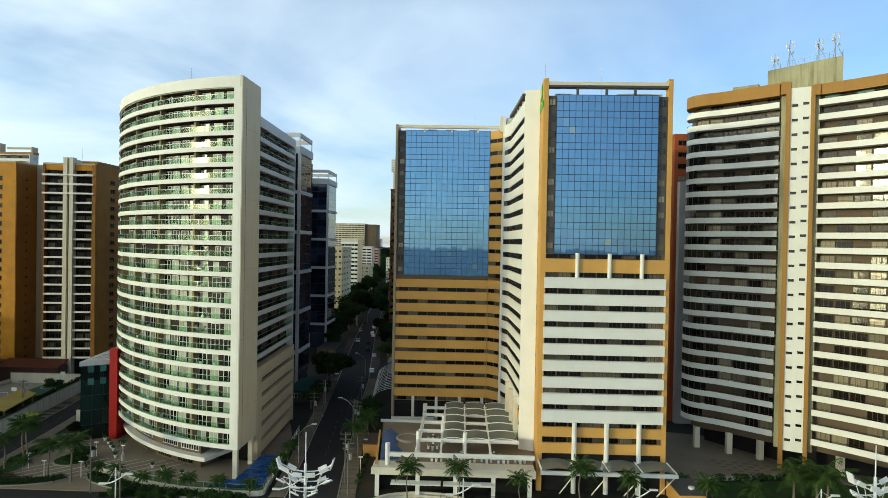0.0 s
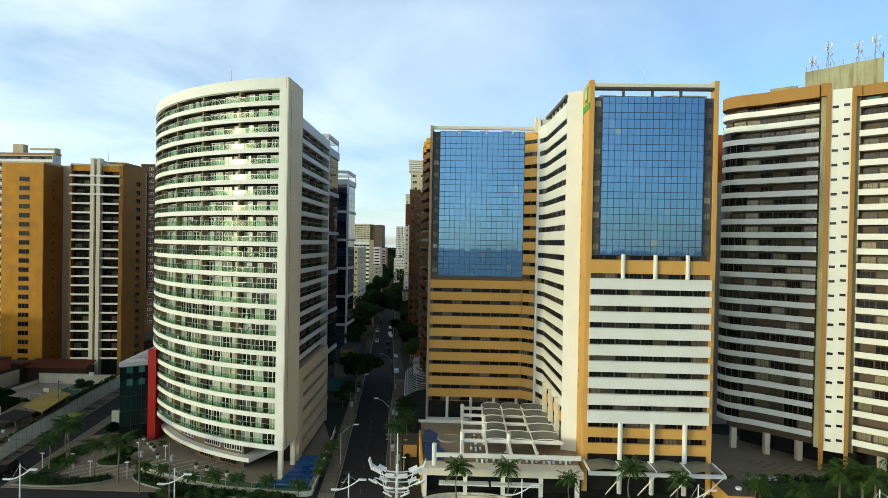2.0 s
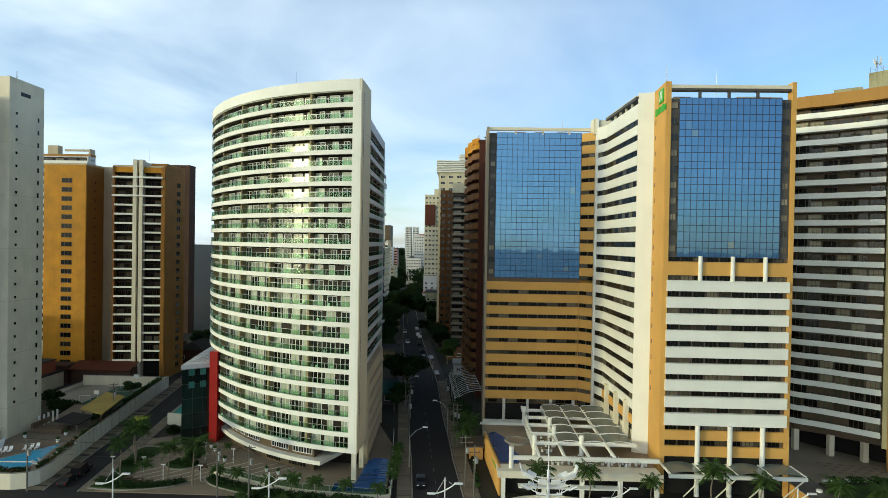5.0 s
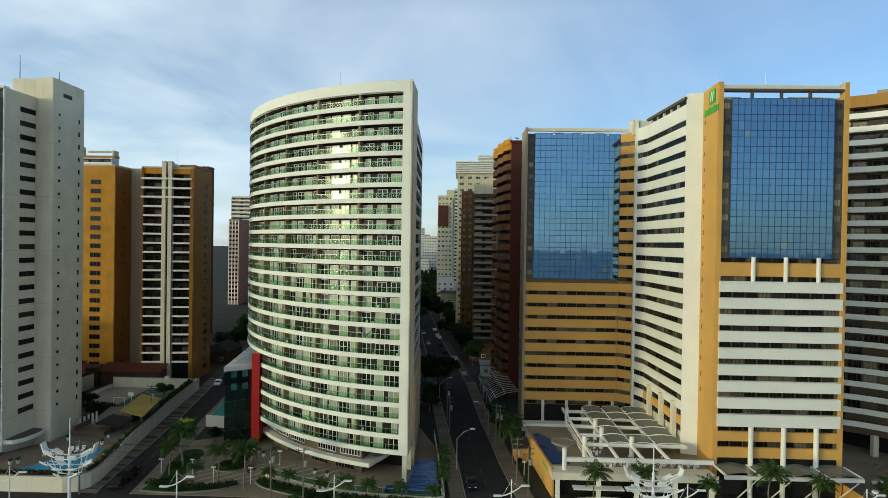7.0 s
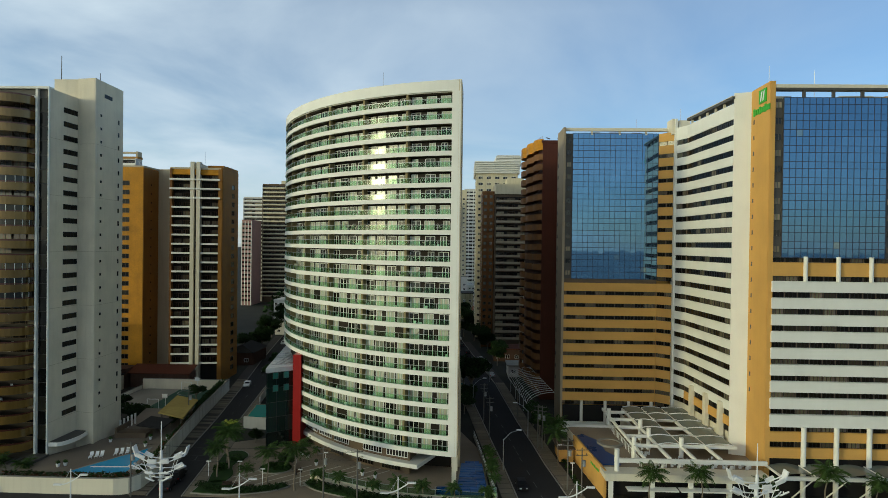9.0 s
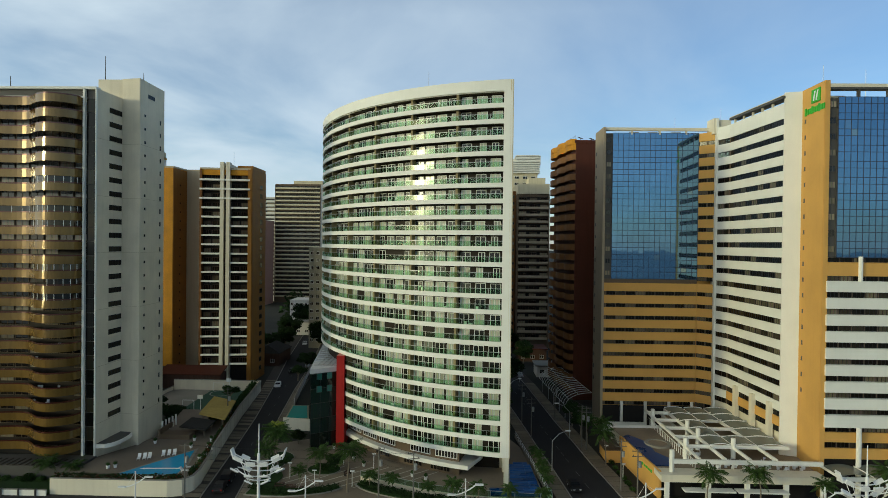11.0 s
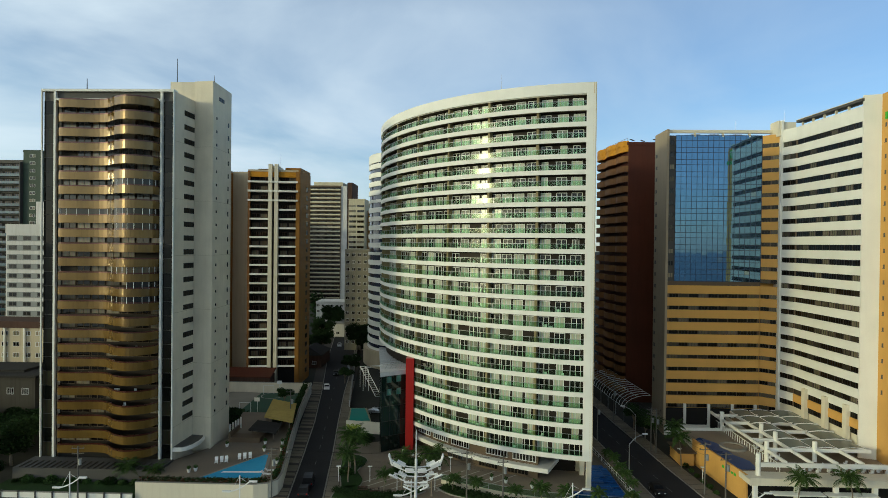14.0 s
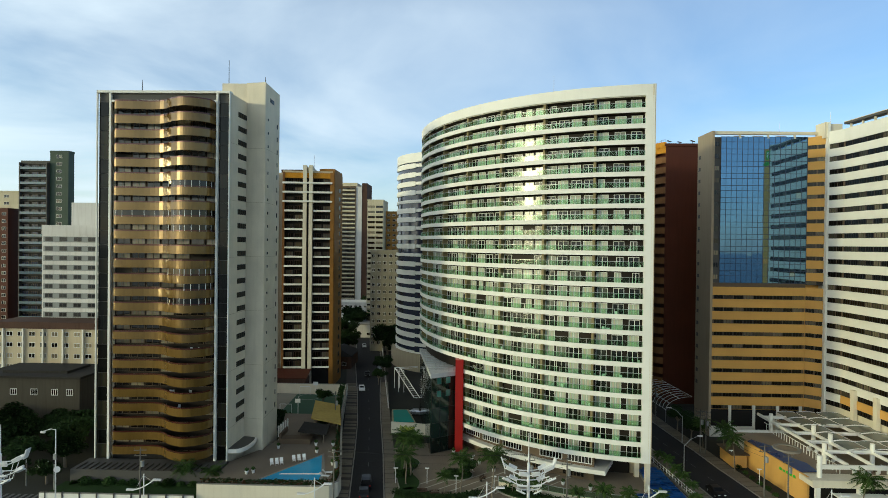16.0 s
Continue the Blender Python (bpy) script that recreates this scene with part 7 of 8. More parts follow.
sheet("garden_lawn", [(-147, 98.4), (-120.2, 98.4), (-120.2, 105), (-147, 105)], 0.25, grass, "dark green hedge lawn before the tower", "lawn", 0.25)
sheet("pool_terrace", [(-119.8, 99.2), (-99.0, 99.2), (-96.5, 101.6), (-96.5, 104.5), (-104.0, 143.6), (-118, 143.6), (-113.8, 124.6), (-115.5, 118), (-119.5, 110.4)], 2.2, deck, "brown tiled pool terrace", "terrace", 2.2)
pool = thing("swimming_pool", -104, 107, 2.2, "triangular turquoise swimming pool with a pale rim", "pool")
P = [(-110.4, 102.6), (-99.9, 103.1), (-100.1, 106.0), (-102.2, 115.4)]
part("rim", Geo().prism([(-111.4, 102.1), (-99.3, 102.6), (-99.5, 106.2), (-102.0, 116.6)], 2.2, 2.26), kerbmat, pool)
part("water", Geo().prism(P, 2.2, 2.29), poolwater, pool)
part("divider", Geo().prism([(-107.6, 105.2), (-100.1, 105.6), (-100.1, 106.0), (-107.2, 105.6)], 2.2, 2.36), white, pool)


def make_lounger():
    root = thing("sun_lounger", 0, 0, 0, "white plastic sun lounger", "sun lounger", "sun loungers by the pool")
    part("seat", Geo().box(-0.3, 0.3, -0.9, 0.35, 0.28, 0.34), whitemetal, root)
    part("backrest", Geo().add([(-0.3, 0.35, 0.3), (0.3, 0.35, 0.3), (0.3, 0.85, 0.85), (-0.3, 0.85, 0.85), (-0.3, 0.4, 0.26), (0.3, 0.4, 0.26), (0.3, 0.9, 0.8), (-0.3, 0.9, 0.8)], [(0, 1, 2, 3), (7, 6, 5, 4), (0, 3, 7, 4), (1, 5, 6, 2), (3, 2, 6, 7)]), whitemetal, root)
    for x in (-0.27, 0.23):
        for y in (-0.8, 0.3):
            part("leg", Geo().box(x, x + 0.05, y, y + 0.05, 0, 0.28), whitemetal, root)
    return root


lg = make_lounger()
for i, (x, y, a) in enumerate(((-110.6, 110.2, 20), (-109.7, 110.5, 20), (-108.9, 110.8, 20), (-106.9, 112.2, 20), (-106.0, 112.6, 20), (-105.1, 113.0, 20), (-99.0, 106.2, 100), (-99.2, 104.6, 80))):
    if i == 0:
        lg.location, lg.rotation_euler = (x, y, 2.2), (0, 0, radians(a))
    else:
        copy_thing(lg, Matrix.Translation((x, y, 2.2)) @ Matrix.Rotation(radians(a), 4, "Z"))


def make_pot():
    root = thing("plant_pot", 0, 0, 0, "white tapered pot with a small green plant", "plant pot", "white plant pots")
    part("pot", Geo().tube((0, 0, 0), (0, 0, 0.6), 0.24, 0.38, n=10), whitemetal, root)
    g = Geo()
    leaf_blob(g, (0, 0, 0.85), 0.4, 0.4, 0.35, 70, random.Random(2), 0.22)
    part("plant", g, leaf, root)
    return root


pt = make_pot()
for i, (x, y, z) in enumerate(((-112.6, 105.8, 2.2), (-113.6, 105.2, 2.2), (-99.0, 110.4, 2.2), (-98.8, 112.4, 2.2), (-100.2, 117.2, 2.2), (-103.6, 116.8, 2.2), (-112.0, 118.8, 2.2), (-112.8, 122.6, 2.2), (-104.8, 121, 2.2), (-101.2, 121, 2.2),
                               (-68.1, 114.4, 0.14), (-70.8, 118.2, 0.14), (-72.3, 119.8, 0.14), (-74.0, 121.8, 0.14), (-76.1, 124.0, 0.14), (-58.2, 109.9, 0.14), (-55.6, 108.7, 0.14), (-51.0, 106.7, 0.14))):
    if i == 0:
        pt.location = (x, y, z)
    else:
        copy_thing(pt, Matrix.Translation((x, y, z)))

# garden hut with a thatch-coloured roof
hut = thing("garden_hut", -106, 137, 2.2, "open garden hut with a pale yellow thatched roof", "hut")
part("roof", Geo().add([(-108.4, 131.0, 5.0), (-100.9, 127.2, 5.0), (-104.0, 141.4, 5.2), (-110.9, 145.0, 5.2), (-108.4, 131.0, 4.7), (-100.9, 127.2, 4.7), (-104.0, 141.4, 4.9), (-110.9, 145.0, 4.9)],
                       [(0, 1, 2, 3), (7, 6, 5, 4), (0, 4, 5, 1), (1, 5, 6, 2), (2, 6, 7, 3), (3, 7, 4, 0)]), thatch, hut)
for x, y in ((-107.9, 131.4), (-101.9, 128.4), (-104.6, 140.6), (-110.2, 143.8)):
    part("post", Geo().tube((x, y, 0.2), (x, y, 4.8), 0.12, n=6), bark, hut)
part("counter", Geo().box(-112.8, -106.2, 121.6, 124.4, 2.2, 3.2).box(-112.8, -112.4, 121.6, 127, 3.2, 4.2), umber, hut)
part("low_roof", Geo().prism([(-109.4, 123.8), (-102.9, 122.0), (-103.6, 128.6), (-109.8, 130.6)], 4.0, 4.25), oldroof, hut)
for x, y in ((-109.0, 124.6), (-103.6, 122.8), (-104.2, 128.2)):
    part("post", Geo().tube((x, y, 2.2), (x, y, 4.1), 0.1, n=6), bark, hut)
# sports court
court = thing("sports_court", -121, 160, 0, "faded green sports court with white lines and goals", "sports court")
part("surface", Geo().prism([(-121.6, 148), (-104.9, 148), (-108.0, 170.4), (-122.4, 170.4)], 0.0, 0.12), courtgreen, court)
part("paved_apron", Geo().prism(smooth_path([(-121.65, 147.6), (-128.0, 150.2), (-132.8, 156.5), (-133.4, 170.4), (-122.45, 170.4)], 3), 0.0, 0.12), kerbmat, court)
g = Geo()
for i in range(20):
    a, b = math.pi * 2 * i / 20, math.pi * 2 * (i + 1) / 20
    for r0, r1 in ((3.0, 3.25),):
        g.add([(-118.2 + r0 * math.cos(a), 167.4 + r0 * math.sin(a), 0.125), (-118.2 + r1 * math.cos(a), 167.4 + r1 * math.sin(a), 0.125), (-118.2 + r1 * math.cos(b), 167.4 + r1 * math.sin(b), 0.125), (-118.2 + r0 * math.cos(b), 167.4 + r0 * math.sin(b), 0.125)], [(0, 1, 2, 3)])
part("court_circle", g, courtline, court)
for y in (150.5, 169.4):
    g = Geo().tube((-121.5, y, 0.1), (-121.5, y, 2.6), 0.07, n=6).tube((-118.5, y, 0.1), (-118.5, y, 2.6), 0.07, n=6).tube((-121.5, y, 2.6), (-118.5, y, 2.6), 0.07, n=6)
    g.box(-117.6, -116.2, y, y + 0.06, 3.0, 4.0).tube((-116.9, y + 0.4, 0.1), (-116.9, y + 0.4, 3.4), 0.09, n=6)
    part("goal", g, whitemetal, court)
wall_run("court_wall", [(-133.9, 171.0), (-108.2, 171.0)], 3.0, 0.3, grey, "grey wall behind the sports court")
wall_run("court_kerb_wall", [(-133.9, 152.0), (-133.9, 170.8)], 1.1, 0.25, grey, "low grey wall beside the sports court")
# old yard wall and red roofed block beside the court
yard = thing("yard_building", -144, 165, 0, "stained beige yard block with a red roof room", "building")
part("outer_wall", Geo().box(-150.0, -139.2, 158.5, 170.2, 0.0, 4.3), beige, yard, "stained beige wall")
part("roof", Geo().box(-150.2, -139.0, 158.3, 170.4, 4.3, 4.6), oldroof, yard)
part("roof_room", Geo().box(-149.5, -140.6, 162.0, 168.6, 4.6, 8.0), terracotta, yard, "red painted roof room")
part("room_roof", Geo().box(-149.8, -140.3, 161.7, 168.9, 8.0, 8.2), oldroof, yard)
shed = thing("long_shed", -129, 176, 0, "low dark shed with a long brown tiled roof", "shed")
part("outer_wall", Geo().box(-138.6, -120.6, 172.4, 176.6, 0.0, 4.6), oldbrown, shed)
part("roof", Geo().add([(-139.0, 171.6, 4.5), (-120.2, 171.6, 4.5), (-120.2, 176.9, 6.2), (-139.0, 176.9, 6.2), (-139.0, 171.6, 4.3), (-120.2, 171.6, 4.3), (-120.2, 176.9, 6.0), (-139.0, 176.9, 6.0)],
                       [(0, 1, 2, 3), (7, 6, 5, 4), (0, 4, 5, 1), (1, 5, 6, 2), (2, 6, 7, 3), (3, 7, 4, 0)]), redbrown, shed)


def hedge_row(name, pts, z0, h, w, per_m, m, label, size=0.24):
    """A clipped hedge of many small leaves along a line in plan."""
    r, g = random.Random(len(pts) * 7 + int(abs(pts[0][0]))), Geo()
    for a, b in zip(pts, pts[1:]):
        l = math.dist(a, b)
        for _ in range(int(l * per_m)):
            t = r.random()
            c = (a[0] + (b[0] - a[0]) * t + r.uniform(-w, w), a[1] + (b[1] - a[1]) * t + r.uniform(-w, w), z0 + h * (0.15 + 0.8 * r.random()))
            leaf_blob(g, c, 0.3, 0.3, 0.25, 4, r, size)
    solo(name, g, m, label, "hedge", kind="stuff")


hedge_row("hedge", [(-128.5, 148.6), (-123.5, 148.2), (-119.6, 146.6), (-117.2, 143.6), (-117.4, 140.8), (-120.0, 139.0)], 0.1, 1.9, 0.8, 26, darkleaf, "curved dark hedge before the sports court", 0.4)
hedge_row("hedge", [(-104.6, 142.0), (-106.4, 152.0), (-108.2, 163.0), (-108.6, 168.0)], 2.2, 1.8, 0.5, 22, darkleaf, "dark hedge along the garden wall", 0.35)
hedge_row("hedge", [(-86.2, 103.0), (-83.0, 101.0), (-78.0, 100.4), (-73.6, 101.8), (-71.2, 103.2)], 0.4, 0.75, 0.75, 40, darkleaf, "dark clipped hedge in the curved bed")
hedge_row("hedge", [(-67.2, 105.4), (-63.6, 103.2), (-57.4, 100.5), (-50.5, 98.9), (-44.4, 98.3)], 0.4, 0.75, 0.65, 40, darkleaf, "dark clipped hedge before the glass fence")
# crescent tower's plaza
sheet("plaza", [(-87.5, 99.2), (-60.0, 99.2), (-40, 100.2), (-34.4, 100.2), (-35.2, 124), (-44, 150), (-75, 134), (-89.8, 126)], 0.14, plaza_mat, "brown stone plaza with pale stripes", "plaza", 0.14)
for i in range(9):
    x = -86 + i * 2.9
    part("stripe", Geo().add([(x, 104.2, 0.145), (x + 0.4, 104.2, 0.145), (x + 11.4, 114.2, 0.145), (x + 11.0, 114.2, 0.145)], [(0, 1, 2, 3)]), palestone, bpy.data.objects["plaza"])


def bed(name, poly, m, label, h=0.35):
    ob = thing(name, poly[0][0], poly[0][1], 0, label, "planting bed", "planting beds")
    part("edging", Geo().prism(poly, 0.0, h), kerbmat, ob)
    cx, cy = sum(p[0] for p in poly) / len(poly), sum(p[1] for p in poly) / len(poly)
    part("planting", Geo().prism([(cx + (p[0] - cx) * 0.96, cy + (p[1] - cy) * 0.93) for p in poly], 0.0, h + 0.12), m, ob)
    return ob


def ring(cx, cy, rx, ry, n=18):
    return [(cx + rx * math.cos(2 * math.pi * i / n), cy + ry * math.sin(2 * math.pi * i / n)) for i in range(n)]


bed("planting_bed", ring(-75.4, 112.0, 3.2, 2.7), grass, "round planted bed with stone edging")
bed("planting_bed", smooth_path([(-85.4, 103.6), (-82.6, 104.4), (-82.2, 108.0), (-84.0, 112.6), (-82.8, 118.0), (-85.2, 121.0), (-88.0, 119.6), (-87.4, 113.0)], 3), grass, "wavy planted bed with a pale edge beside the pavement")
bed("planting_bed", smooth_path([(-86.6, 100.0), (-80.0, 99.6), (-73.2, 101.4), (-70.2, 104.0), (-72.8, 103.2), (-78.4, 103.0), (-83.4, 105.6), (-86.4, 104.0)], 3), grass, "curved lawn bed with stone edging")
bed("planting_bed", smooth_path([(-68.4, 105.6), (-65.6, 102.6), (-58.0, 99.4), (-50.0, 98.0), (-44.0, 97.6), (-44.0, 98.9), (-50.0, 99.9), (-57.6, 101.8), (-63.0, 104.6), (-67.0, 106.6)], 3), grass, "curved hedge bed before the glass fence")
fence = thing("glass_fence", -55, 100, 0, "low cream wall with a green glass fence on top", "fence")
fp = smooth_path([(-67.6, 107.6), (-62.6, 105.6), (-56.5, 102.8), (-50.0, 100.9), (-44.0, 100.0), (-34.2, 99.4), (-33.8, 103)], 5)
part("base_wall", Geo().strip(fp, inset(fp, 0.25), 0.0, 0.9), cream, fence)
part("glass", Geo().strip(inset(fp, 0.1), inset(fp, 0.13), 0.9, 1.9), rail, fence).visible_shadow = False
g = Geo().strip(inset(fp, 0.08), inset(fp, 0.16), 1.88, 1.95)
for p in fp[::2]:
    g.box(p[0] - 0.04, p[0] + 0.04, p[1] + 0.06, p[1] + 0.16, 0.9, 1.9)
part("frame", g, galv, fence)
sr = thing("side_railing", -34.5, 110, 0, "white and green railing on a low wall", "railing")
q = [(-33.3, 100.4), (-34.0, 108), (-35.0, 118), (-36.6, 134)]
part("base_wall", Geo().strip(q, inset(q, 0.25), 0.0, 0.5), kerbmat, sr)
g = Geo().strip(inset(q, 0.08), inset(q, 0.14), 1.4, 1.48).strip(inset(q, 0.08), inset(q, 0.14), 0.9, 0.95)
for a, b in zip(q, q[1:]):
    for i in range(8):
        x, y = a[0] + (b[0] - a[0]) * i / 8, a[1] + (b[1] - a[1]) * i / 8
        g.box(x - 0.14, x - 0.08, y - 0.03, y + 0.03, 0.5, 1.45)
part("rail", g, whitemetal, sr)
# blue stepped pool beside the crescent tower
bp = thing("stepped_pool", -38.5, 108, 0.1, "dark blue tiled stepped pool with a white rim", "pool")
part("rim", Geo().prism([(-44.3, 101.3), (-34.4, 101.3), (-35.4, 116.2), (-36.6, 117.3), (-38.6, 117.2), (-39.8, 115.4), (-40.6, 105.0), (-44.3, 105.0)], 0.1, 0.42), kerbmat, bp)
part("basin", Geo().prism([(-44.0, 101.6), (-34.7, 101.6), (-35.6, 115.9), (-36.8, 116.9), (-38.4, 116.8), (-39.5, 115.1), (-40.3, 104.7), (-44.0, 104.7)], 0.4, 0.44), navy, bp)
y, i = 101.7, 0
while y < 116.4:
    xl, xr = (-43.9 if y < 104.4 else -40.3 + (y - 104.4) * 0.07), -34.8 - (y - 101.7) * 0.05
    if y > 115:
        xl, xr = xl + 0.7, xr - 0.5
    for a, b, lift in ((xl, xl + (xr - xl) * 0.66, 0.0), (xl + (xr - xl) * 0.66, xr, -0.03)):
        part("tile_step", Geo().box(a + 0.03, b - 0.03, y, y + 0.86, 0.3, 0.5 + 0.03 * i + lift), pooltile, bp)
    y += 1.08
    i += 1
# teal pool court with a cream wall
tc = thing("plunge_pool", -88, 140, 0, "teal plunge pool behind a cream wall", "pool")
part("basin", Geo().prism([(-90.8, 137.2), (-85.2, 138.0), (-86.2, 142.2), (-88.0, 149.2), (-92.2, 148.8)], 0.0, 2.2), concrete, tc)
part("water", Geo().prism([(-90.4, 137.8), (-85.6, 138.6), (-86.6, 142.0), (-88.4, 148.6), (-91.8, 148.2)], 2.0, 2.3), teal, tc)
part("front_wall", Geo().prism([(-90.9, 136.6), (-82.2, 135.2), (-82.2, 135.6), (-90.9, 137.1)], 0.0, 2.7), cream, tc)
# dark house and its garden by the far left block
hs = thing("house", -176, 140, 0, "old dark rendered house with a flat roof", "house")
part("outer_wall", Geo().box(-190, -165, 136, 150, 0.0, 11.6), oldwall, hs)
part("roof", Geo().box(-190.6, -164.4, 135.4, 150.6, 11.6, 12.1).box(-186, -170, 139, 148, 12.1, 12.7), oldroof, hs)
hw_ = window_mesh("window", 1.6, 1.5, [whitemetal, swin], 3, 0.08)
for x in (-186, -181, -176, -171, -167.4):
    part("window", hw_, None, hs, at=Matrix.Translation((x, 136, 7.6)) @ Matrix.Diagonal((1, -1, 1, 1)))
# white ribbed arbour beside the side street
ar = thing("ribbed_arbour", -20, 162, 0, "pale arched metal arbour of thin ribs", "arbour")
for i in range(17):
    y = 150 + 1.9 * i
    x = -22.6 - 0.085 * (y - 150)
    part("rib", Geo().path([(x + 6.6 * (1 - math.cos(math.pi / 2 * j / 6)) , y, 3.2 + 3.4 * math.sin(math.pi / 2 * j / 6)) for j in range(7)], 0.07, n=5), whitemetal, ar)
for j in range(4):
    a = math.pi / 2 * j * 2 / 6
    part("rail", Geo().tube((-22.6 + 6.6 * (1 - math.cos(a)), 150, 3.2 + 3.4 * math.sin(a)), (-25.2 + 6.6 * (1 - math.cos(a)), 180.4, 3.2 + 3.4 * math.sin(a)), 0.05, n=5), whitemetal, ar)
for y in (150, 156, 162, 168, 176):
    part("post", Geo().tube((-22.6 - 0.085 * (y - 150), y, 0.0), (-22.6 - 0.085 * (y - 150), y, 3.2), 0.08, n=6), galv, ar)
# low roofs along the side street
def low_house(label, x0, x1, y0, y1, h, wall, roof, flat=True):
    ob = thing("low_house", (x0 + x1) / 2, (y0 + y1) / 2, 0, label, "house", "low houses")
    part("outer_wall", Geo().box(x0, x1, y0, y1, 0.0, h), wall, ob)
    if flat:
        part("roof", Geo().box(x0 - 0.4, x1 + 0.4, y0 - 0.4, y1 + 0.4, h, h + 0.35), roof, ob)
    else:
        xm = (x0 + x1) / 2
        part("roof", Geo().add([(x0 - 0.5, y0 - 0.5, h), (x1 + 0.5, y0 - 0.5, h), (x1 + 0.5, y1 + 0.5, h), (x0 - 0.5, y1 + 0.5, h), (xm, y0 + 2, h + 2.6), (xm, y1 - 2, h + 2.6)], [(0, 1, 4), (1, 2, 5, 4), (2, 3, 5), (3, 0, 4, 5)]), roof, ob)
    me = window_mesh("window", 1.5, 1.3, [whitemetal, swin], 2, 0.08)
    m, l = face_frame(x0, y0, x1, y0)
    n = max(2, int(l / 3.2))
    for z in [1.2 + 3 * k for k in range(max(1, int(h / 3.2)))]:
        for i in range(n):
            part("window", me, None, ob, at=at_face(m, l * (i + 0.5) / n, 0, z))
    return ob


low_house("maroon flat roofed kiosk by the street", -27.5, -17, 222, 232, 4.5, oldbrown, redbrown)
low_house("small pale shop with a flat roof", -24, -17, 196, 204, 3.6, farwhite, kerbmat)
low_house("pale house with a red tiled roof", -52, -40, 470, 490, 8, farwhite, terracotta, False)
low_house("white terraced house with flat roof", -54, -38, 510, 530, 10, farwhite, kerbmat)
low_house("pale house with a red tiled roof by the street", -47.2, -37.4, 383, 393, 11, farwhite, terracotta, False)
low_house("white flat roofed block behind the red roof", -47.4, -36.0, 394.5, 398.5, 22, farwhite, kerbmat)
low_house("old grey concrete house by the street", -43.0, -33, 345, 362, 15, concrete, oldroof)
low_house("pale villa with tiled roof", -33, -22, 330, 350, 7, farwhite, terracotta, False)
low_house("teal shade roof over a yard", -46.5, -39.6, 158, 172, 3.0, charcoal, darkteal)
low_house("low dark garage block with flat roof", -52, -45.5, 212, 226, 4.5, oldwall, oldroof)
low_house("house with red tiled roof", -135, -124, 205, 216, 6, oldwall, oldbrown, False)
low_house("low house with an orange tiled roof", -123, -113.5, 206, 220, 4.5, oldbrown, oldroof, False)
low_house("low pale row house by the street", -128, -116.5, 276, 290, 6, farwhite, kerbmat)
# forecourt and lawn of the banded tower
sheet("forecourt", [(38, 106), (48, 113.6), (66, 115.5), (90, 104), (92, 130), (44, 142), (37.5, 120)], 0.12, forecourt_mat, "pale beige paved forecourt", "forecourt", 0.12)
inl = bpy.data.objects["forecourt"]
for r_ in range(4):
    for c_ in range(6):
        x, y = 52.0 + 1.9 * c_ + 0.35 * r_, 122.6 - 1.75 * r_ - 0.55 * c_
        part("dark_inlay", Geo().box(x, x + 1.1, y, y + 0.7, 0.1, 0.128), umber, inl)
sheet("front_lawn", [(43, 99.5), (92, 99.5), (92, 104), (66, 112.6), (49, 111.5), (41.5, 104)], 0.16, grass, "dark green front lawn", "lawn", 0.16)
wall_run("garden_kerb", [(47.0, 112.2), (66.0, 114.4)], 0.7, 0.4, white, "low white planter wall at the lawn edge")
gh = thing("gatehouse", 39, 101, 0, "low ochre gatehouse with a flat dark roof", "gatehouse")
part("outer_wall", Geo().box(36.9, 41.2, 98.6, 105.4, 0.0, 2.8), ochre, gh)
part("roof", Geo().box(36.7, 41.4, 98.4, 105.6, 2.8, 2.95), charcoal, gh)
part("roof_tank", Geo().tube((39.6, 101, 2.95), (39.6, 101, 3.3), 0.5, n=12), whitemetal, gh)
gh2 = thing("street_kiosk", -18, 124, 0, "small ochre guard booth with a brown roof", "kiosk")
part("outer_wall", Geo().box(-19.6, -16.8, 119.6, 125.6, 0.0, 2.6), ochre, gh2)
part("roof", Geo().box(-20.1, -16.4, 119.2, 126.0, 2.6, 2.8), umber, gh2)
# hotel front garden with curved pale steps
sheet("hotel_garden", [(-15, 96), (-3.0, 96), (-3.0, 101.0), (-15, 101.0)], 0.12, grass, "small green hotel garden", "lawn", 0.12)
for i in range(4):
    r0 = 2.0 + 1.0 * i
    n = 12
    o = [(-6.0 + (r0 + 0.28) * 1.6 * math.cos(math.pi * j / n), 97.0 + (r0 + 0.28) * 0.8 * math.sin(math.pi * j / n)) for j in range(n + 1)]
    k = [(-6.0 + r0 * 1.6 * math.cos(math.pi * j / n), 97.0 + r0 * 0.8 * math.sin(math.pi * j / n)) for j in range(n + 1)]
    part("curved_step", Geo().strip(o, k, 0.1, 0.3 + 0.22 * i), cream, bpy.data.objects["hotel_garden"])
tf = thing("terrace_fence", 10, 99, 0, "dark fence of thin posts before the hotel", "fence")
g = Geo()
for i in range(40):
    g.box(-3 + 1.0 * i, -2.94 + 1.0 * i, 98.6, 98.66, 0.0, 1.6)
g.box(-3, 37, 98.6, 98.66, 1.5, 1.56)
part("rail", g, darkmetal, tf)
# terrace tables
tb = thing("terrace_table", 0, 0, 0, "round dark table with white chairs on the terrace", "table", "terrace tables")
part("tabletop", Geo().tube((0, 0, 0.7), (0, 0, 0.75), 0.5, n=12), umber, tb)
part("leg", Geo().tube((0, 0, 0), (0, 0, 0.7), 0.05, n=6), darkmetal, tb)
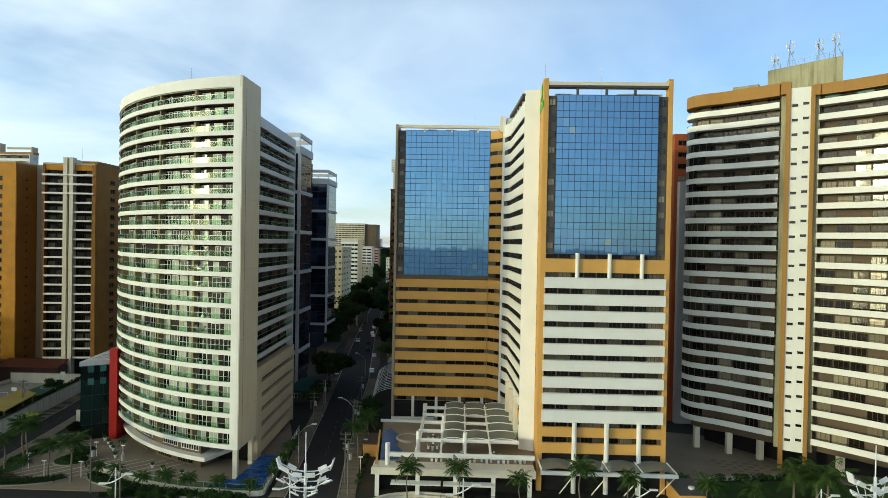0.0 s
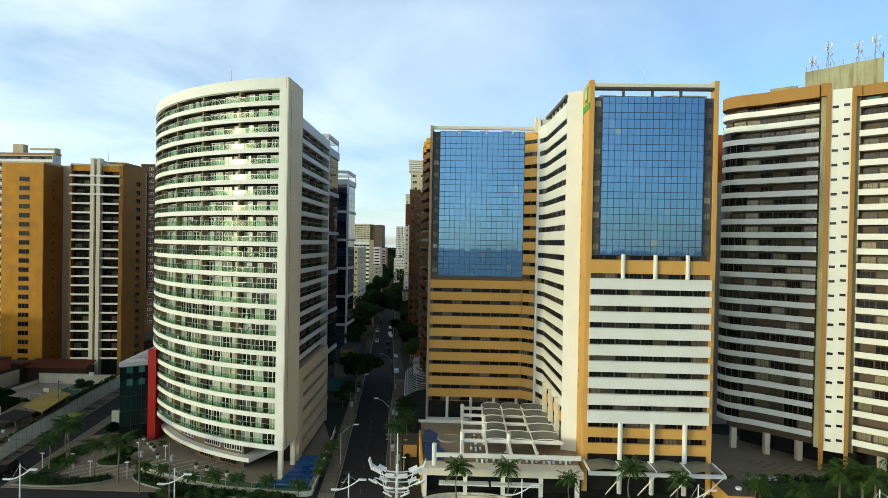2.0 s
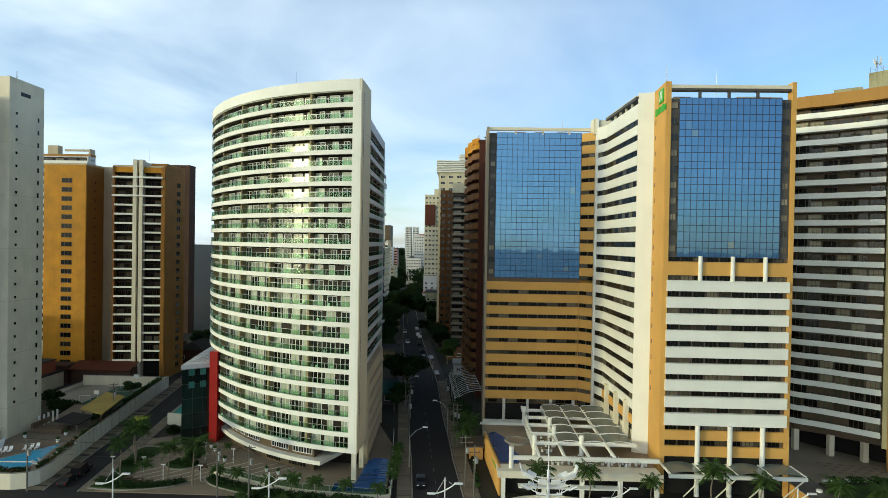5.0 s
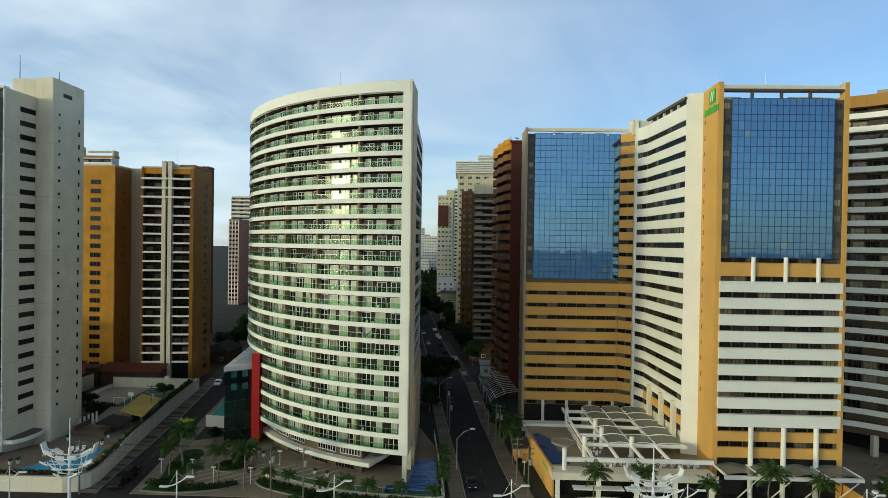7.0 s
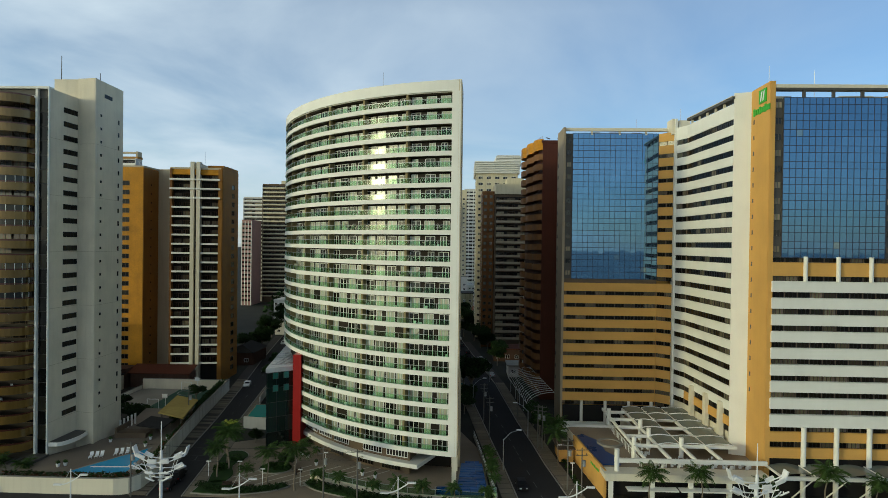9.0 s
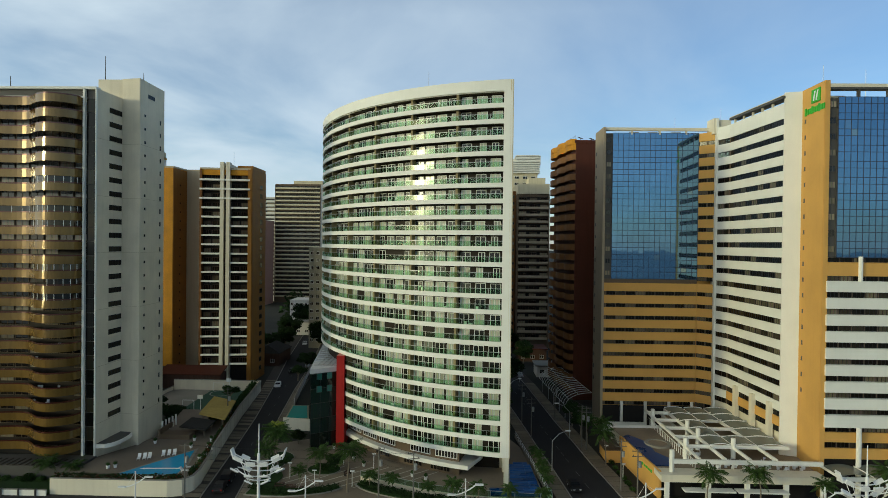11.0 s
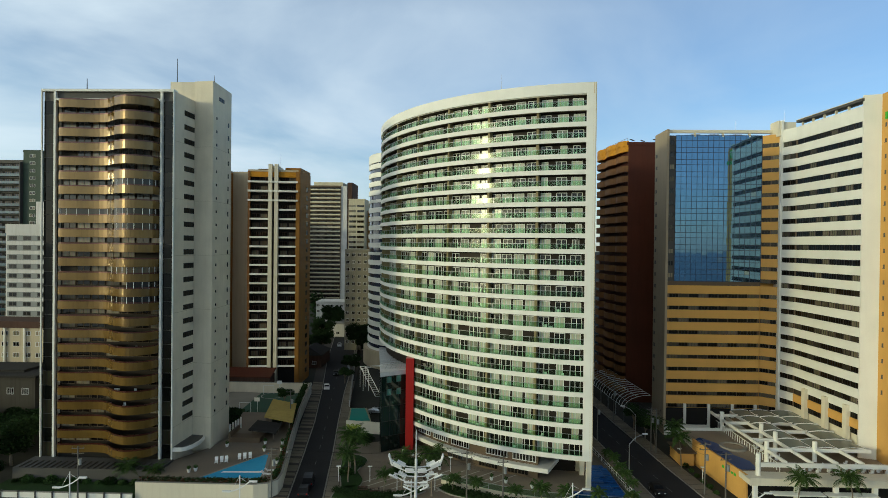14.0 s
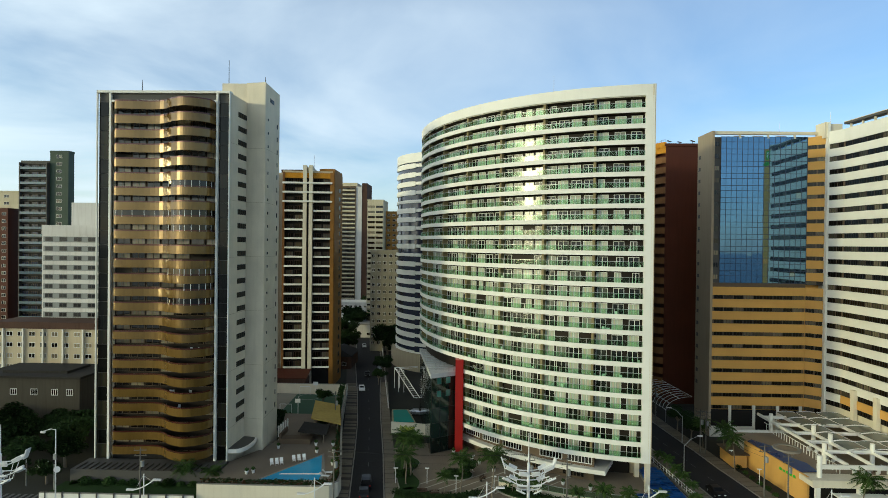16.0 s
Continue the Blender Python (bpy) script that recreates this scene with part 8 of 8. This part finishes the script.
for a in range(4):
    m = Matrix.Rotation(a * math.pi / 2, 4, "Z")
    part("seat", Geo().box(0.65, 1.05, -0.2, 0.2, 0.0, 0.45, 0, m).box(1.0, 1.05, -0.2, 0.2, 0.45, 0.9, 0, m), whitemetal, tb)
for i, (x, y) in enumerate(((-4, 105.6), (-1, 106), (2, 105.5), (5, 106), (8, 105.6), (11, 106), (0.5, 107.8), (6.5, 108), (-5, 112), (-5.2, 117))):
    if i == 0:
        tb.location = (x, y, 4.62)
    else:
        copy_thing(tb, Matrix.Translation((x, y, 4.62)))
# road paint
for pts, lab in ((S1, "faded lane line"), (S2, "faded lane line")):
    g = Geo()
    for (a, b, y), (c, d, v) in zip(pts[:4], pts[1:5]):
        for t in (0.1, 0.4, 0.7):
            x, yy = (a + b) / 2 + ((c + d) / 2 - (a + b) / 2) * t, y + (v - y) * t
            g.add([(x - 0.05, yy, 0.056), (x + 0.05, yy, 0.056), (x - 0.28, yy + 2.2, 0.056), (x - 0.38, yy + 2.2, 0.056)], [(0, 1, 2, 3)])
    tagged(solo("lane_marking", g, paintwhite, "faded white lane marking on asphalt", "road marking"), kind="structure")
g = Geo()
for i in range(9):
    g.box(-155 + 1.1 * i, -154.5 + 1.1 * i, 96.4, 99.6, 0.03, 0.056)
solo("crossing", g, paintwhite, "faded zebra crossing at the corner", "road marking", kind="structure")


# corner with traffic lights and a camera pole
tl = thing("traffic_light", -153.0, 103.0, 0, "grey traffic light pole with black signal heads", "traffic light", "traffic lights")
part("pole", Geo().tube((-153, 103, 0), (-153, 103, 5.8), 0.09, 0.07, n=8), galv, tl)
for z, d in ((4.9, 0.0), (3.2, 0.25)):
    h = part("signal_head", Geo().box(-153.2 + d, -152.8 + d, 102.72, 102.95, z, z + 1.0), tyre, tl)
    for i in range(3):
        part("lens", Geo().tube((-153.0 + d, 102.74, z + 0.18 + 0.32 * i), (-153.0 + d, 102.69, z + 0.18 + 0.32 * i), 0.12, n=10), charcoal, h)
copy_thing(tl, Matrix.Translation((-146.6, 101.2, 0)) @ Matrix.Rotation(radians(40), 4, "Z"))
cp_ = thing("camera_pole", -140.6, 93.0, 0, "tall white pole with a short lamp arm and a dish", "pole")
part("pole", Geo().tube((-140.6, 93, 0), (-140.6, 93, 13.6), 0.11, 0.08, n=8), whitemetal, cp_)
part("arm", Geo().path([(-140.6, 93, 13.6), (-141.4, 93, 13.7), (-142.6, 93, 13.3)], 0.05, n=6), whitemetal, cp_)
part("lamp_head", Geo().box(-143.1, -142.4, 92.85, 93.15, 13.0, 13.3), whitemetal, cp_)
part("dish", Geo().tube((-140.2, 92.9, 7.2), (-140.1, 92.6, 7.25), 0.25, 0.5, n=14), whitemetal, cp_)
part("box", Geo().box(-140.85, -140.35, 92.7, 93.0, 8.8, 9.7), galv, cp_)

# hedge of dark and reddish plants behind the garden wall
hr = random.Random(5)
for nm, mm, lab, cnt in (("hedge", darkleaf, "dark clipped hedge behind the garden wall", 1500), ("red_hedge", redleaf, "reddish low hedge plants behind the garden wall", 500)):
    g = Geo()
    wl = [(-119.6, 99.8), (-108, 99.7), (-99.9, 99.8), (-97.6, 100.6), (-97.0, 102.0), (-97.0, 104.6), (-100.6, 123.0), (-104.6, 144.0)]
    for _ in range(cnt):
        k = hr.choice((0, 0, 1, 1, 2, 4, 5, 5, 6, 6))
        t = hr.random()
        c = (wl[k][0] + (wl[k + 1][0] - wl[k][0]) * t + hr.uniform(-0.35, 0.35), wl[k][1] + (wl[k + 1][1] - wl[k][1]) * t + hr.uniform(-0.3, 0.3), 2.4 + hr.random() * (1.1 if mm is darkleaf else 1.0))
        leaf_blob(g, c, 0.25, 0.25, 0.22, 3, hr, 0.26)
    solo(nm, g, mm, lab, "hedge", kind="stuff")
for i in range(5):
    x, y = -114.2 + 0.10 * i, 126.0 + 1.3 * i
    cl = part("porch_column", Geo().box(x - 0.15, x + 0.15, y - 0.15, y + 0.15, 2.2, 4.6), white)
    tagged(cl, "slim white column beside the tower porch", "column", "slim white columns")


# benches on the plaza
def make_bench():
    root = thing("bench", 0, 0, 0, "dark wooden slatted bench on the plaza", "bench", "plaza benches")
    for i in range(4):
        part("slat", Geo().box(-0.9, 0.9, -0.24 + 0.13 * i, -0.14 + 0.13 * i, 0.42, 0.47), oldbrown, root)
    for i in range(2):
        part("back_slat", Geo().box(-0.9, 0.9, 0.26, 0.30, 0.58 + 0.17 * i, 0.70 + 0.17 * i), oldbrown, root)
    for x in (-0.75, 0.67):
        part("leg", Geo().box(x, x + 0.08, -0.22, 0.30, 0.0, 0.42).box(x, x + 0.08, 0.22, 0.26, 0.42, 0.87), darkmetal, root)
    return root


bn = make_bench()
for i, (x, y, a) in enumerate(((-81.4, 103.4, 10), (-79.2, 102.9, 10), (-77.0, 102.2, 12), (-70.4, 110.0, 60))):
    if i == 0:
        bn.location, bn.rotation_euler = (x, y, 0.14), (0, 0, radians(a))
    else:
        copy_thing(bn, Matrix.Translation((x, y, 0.14)) @ Matrix.Rotation(radians(a), 4, "Z"))
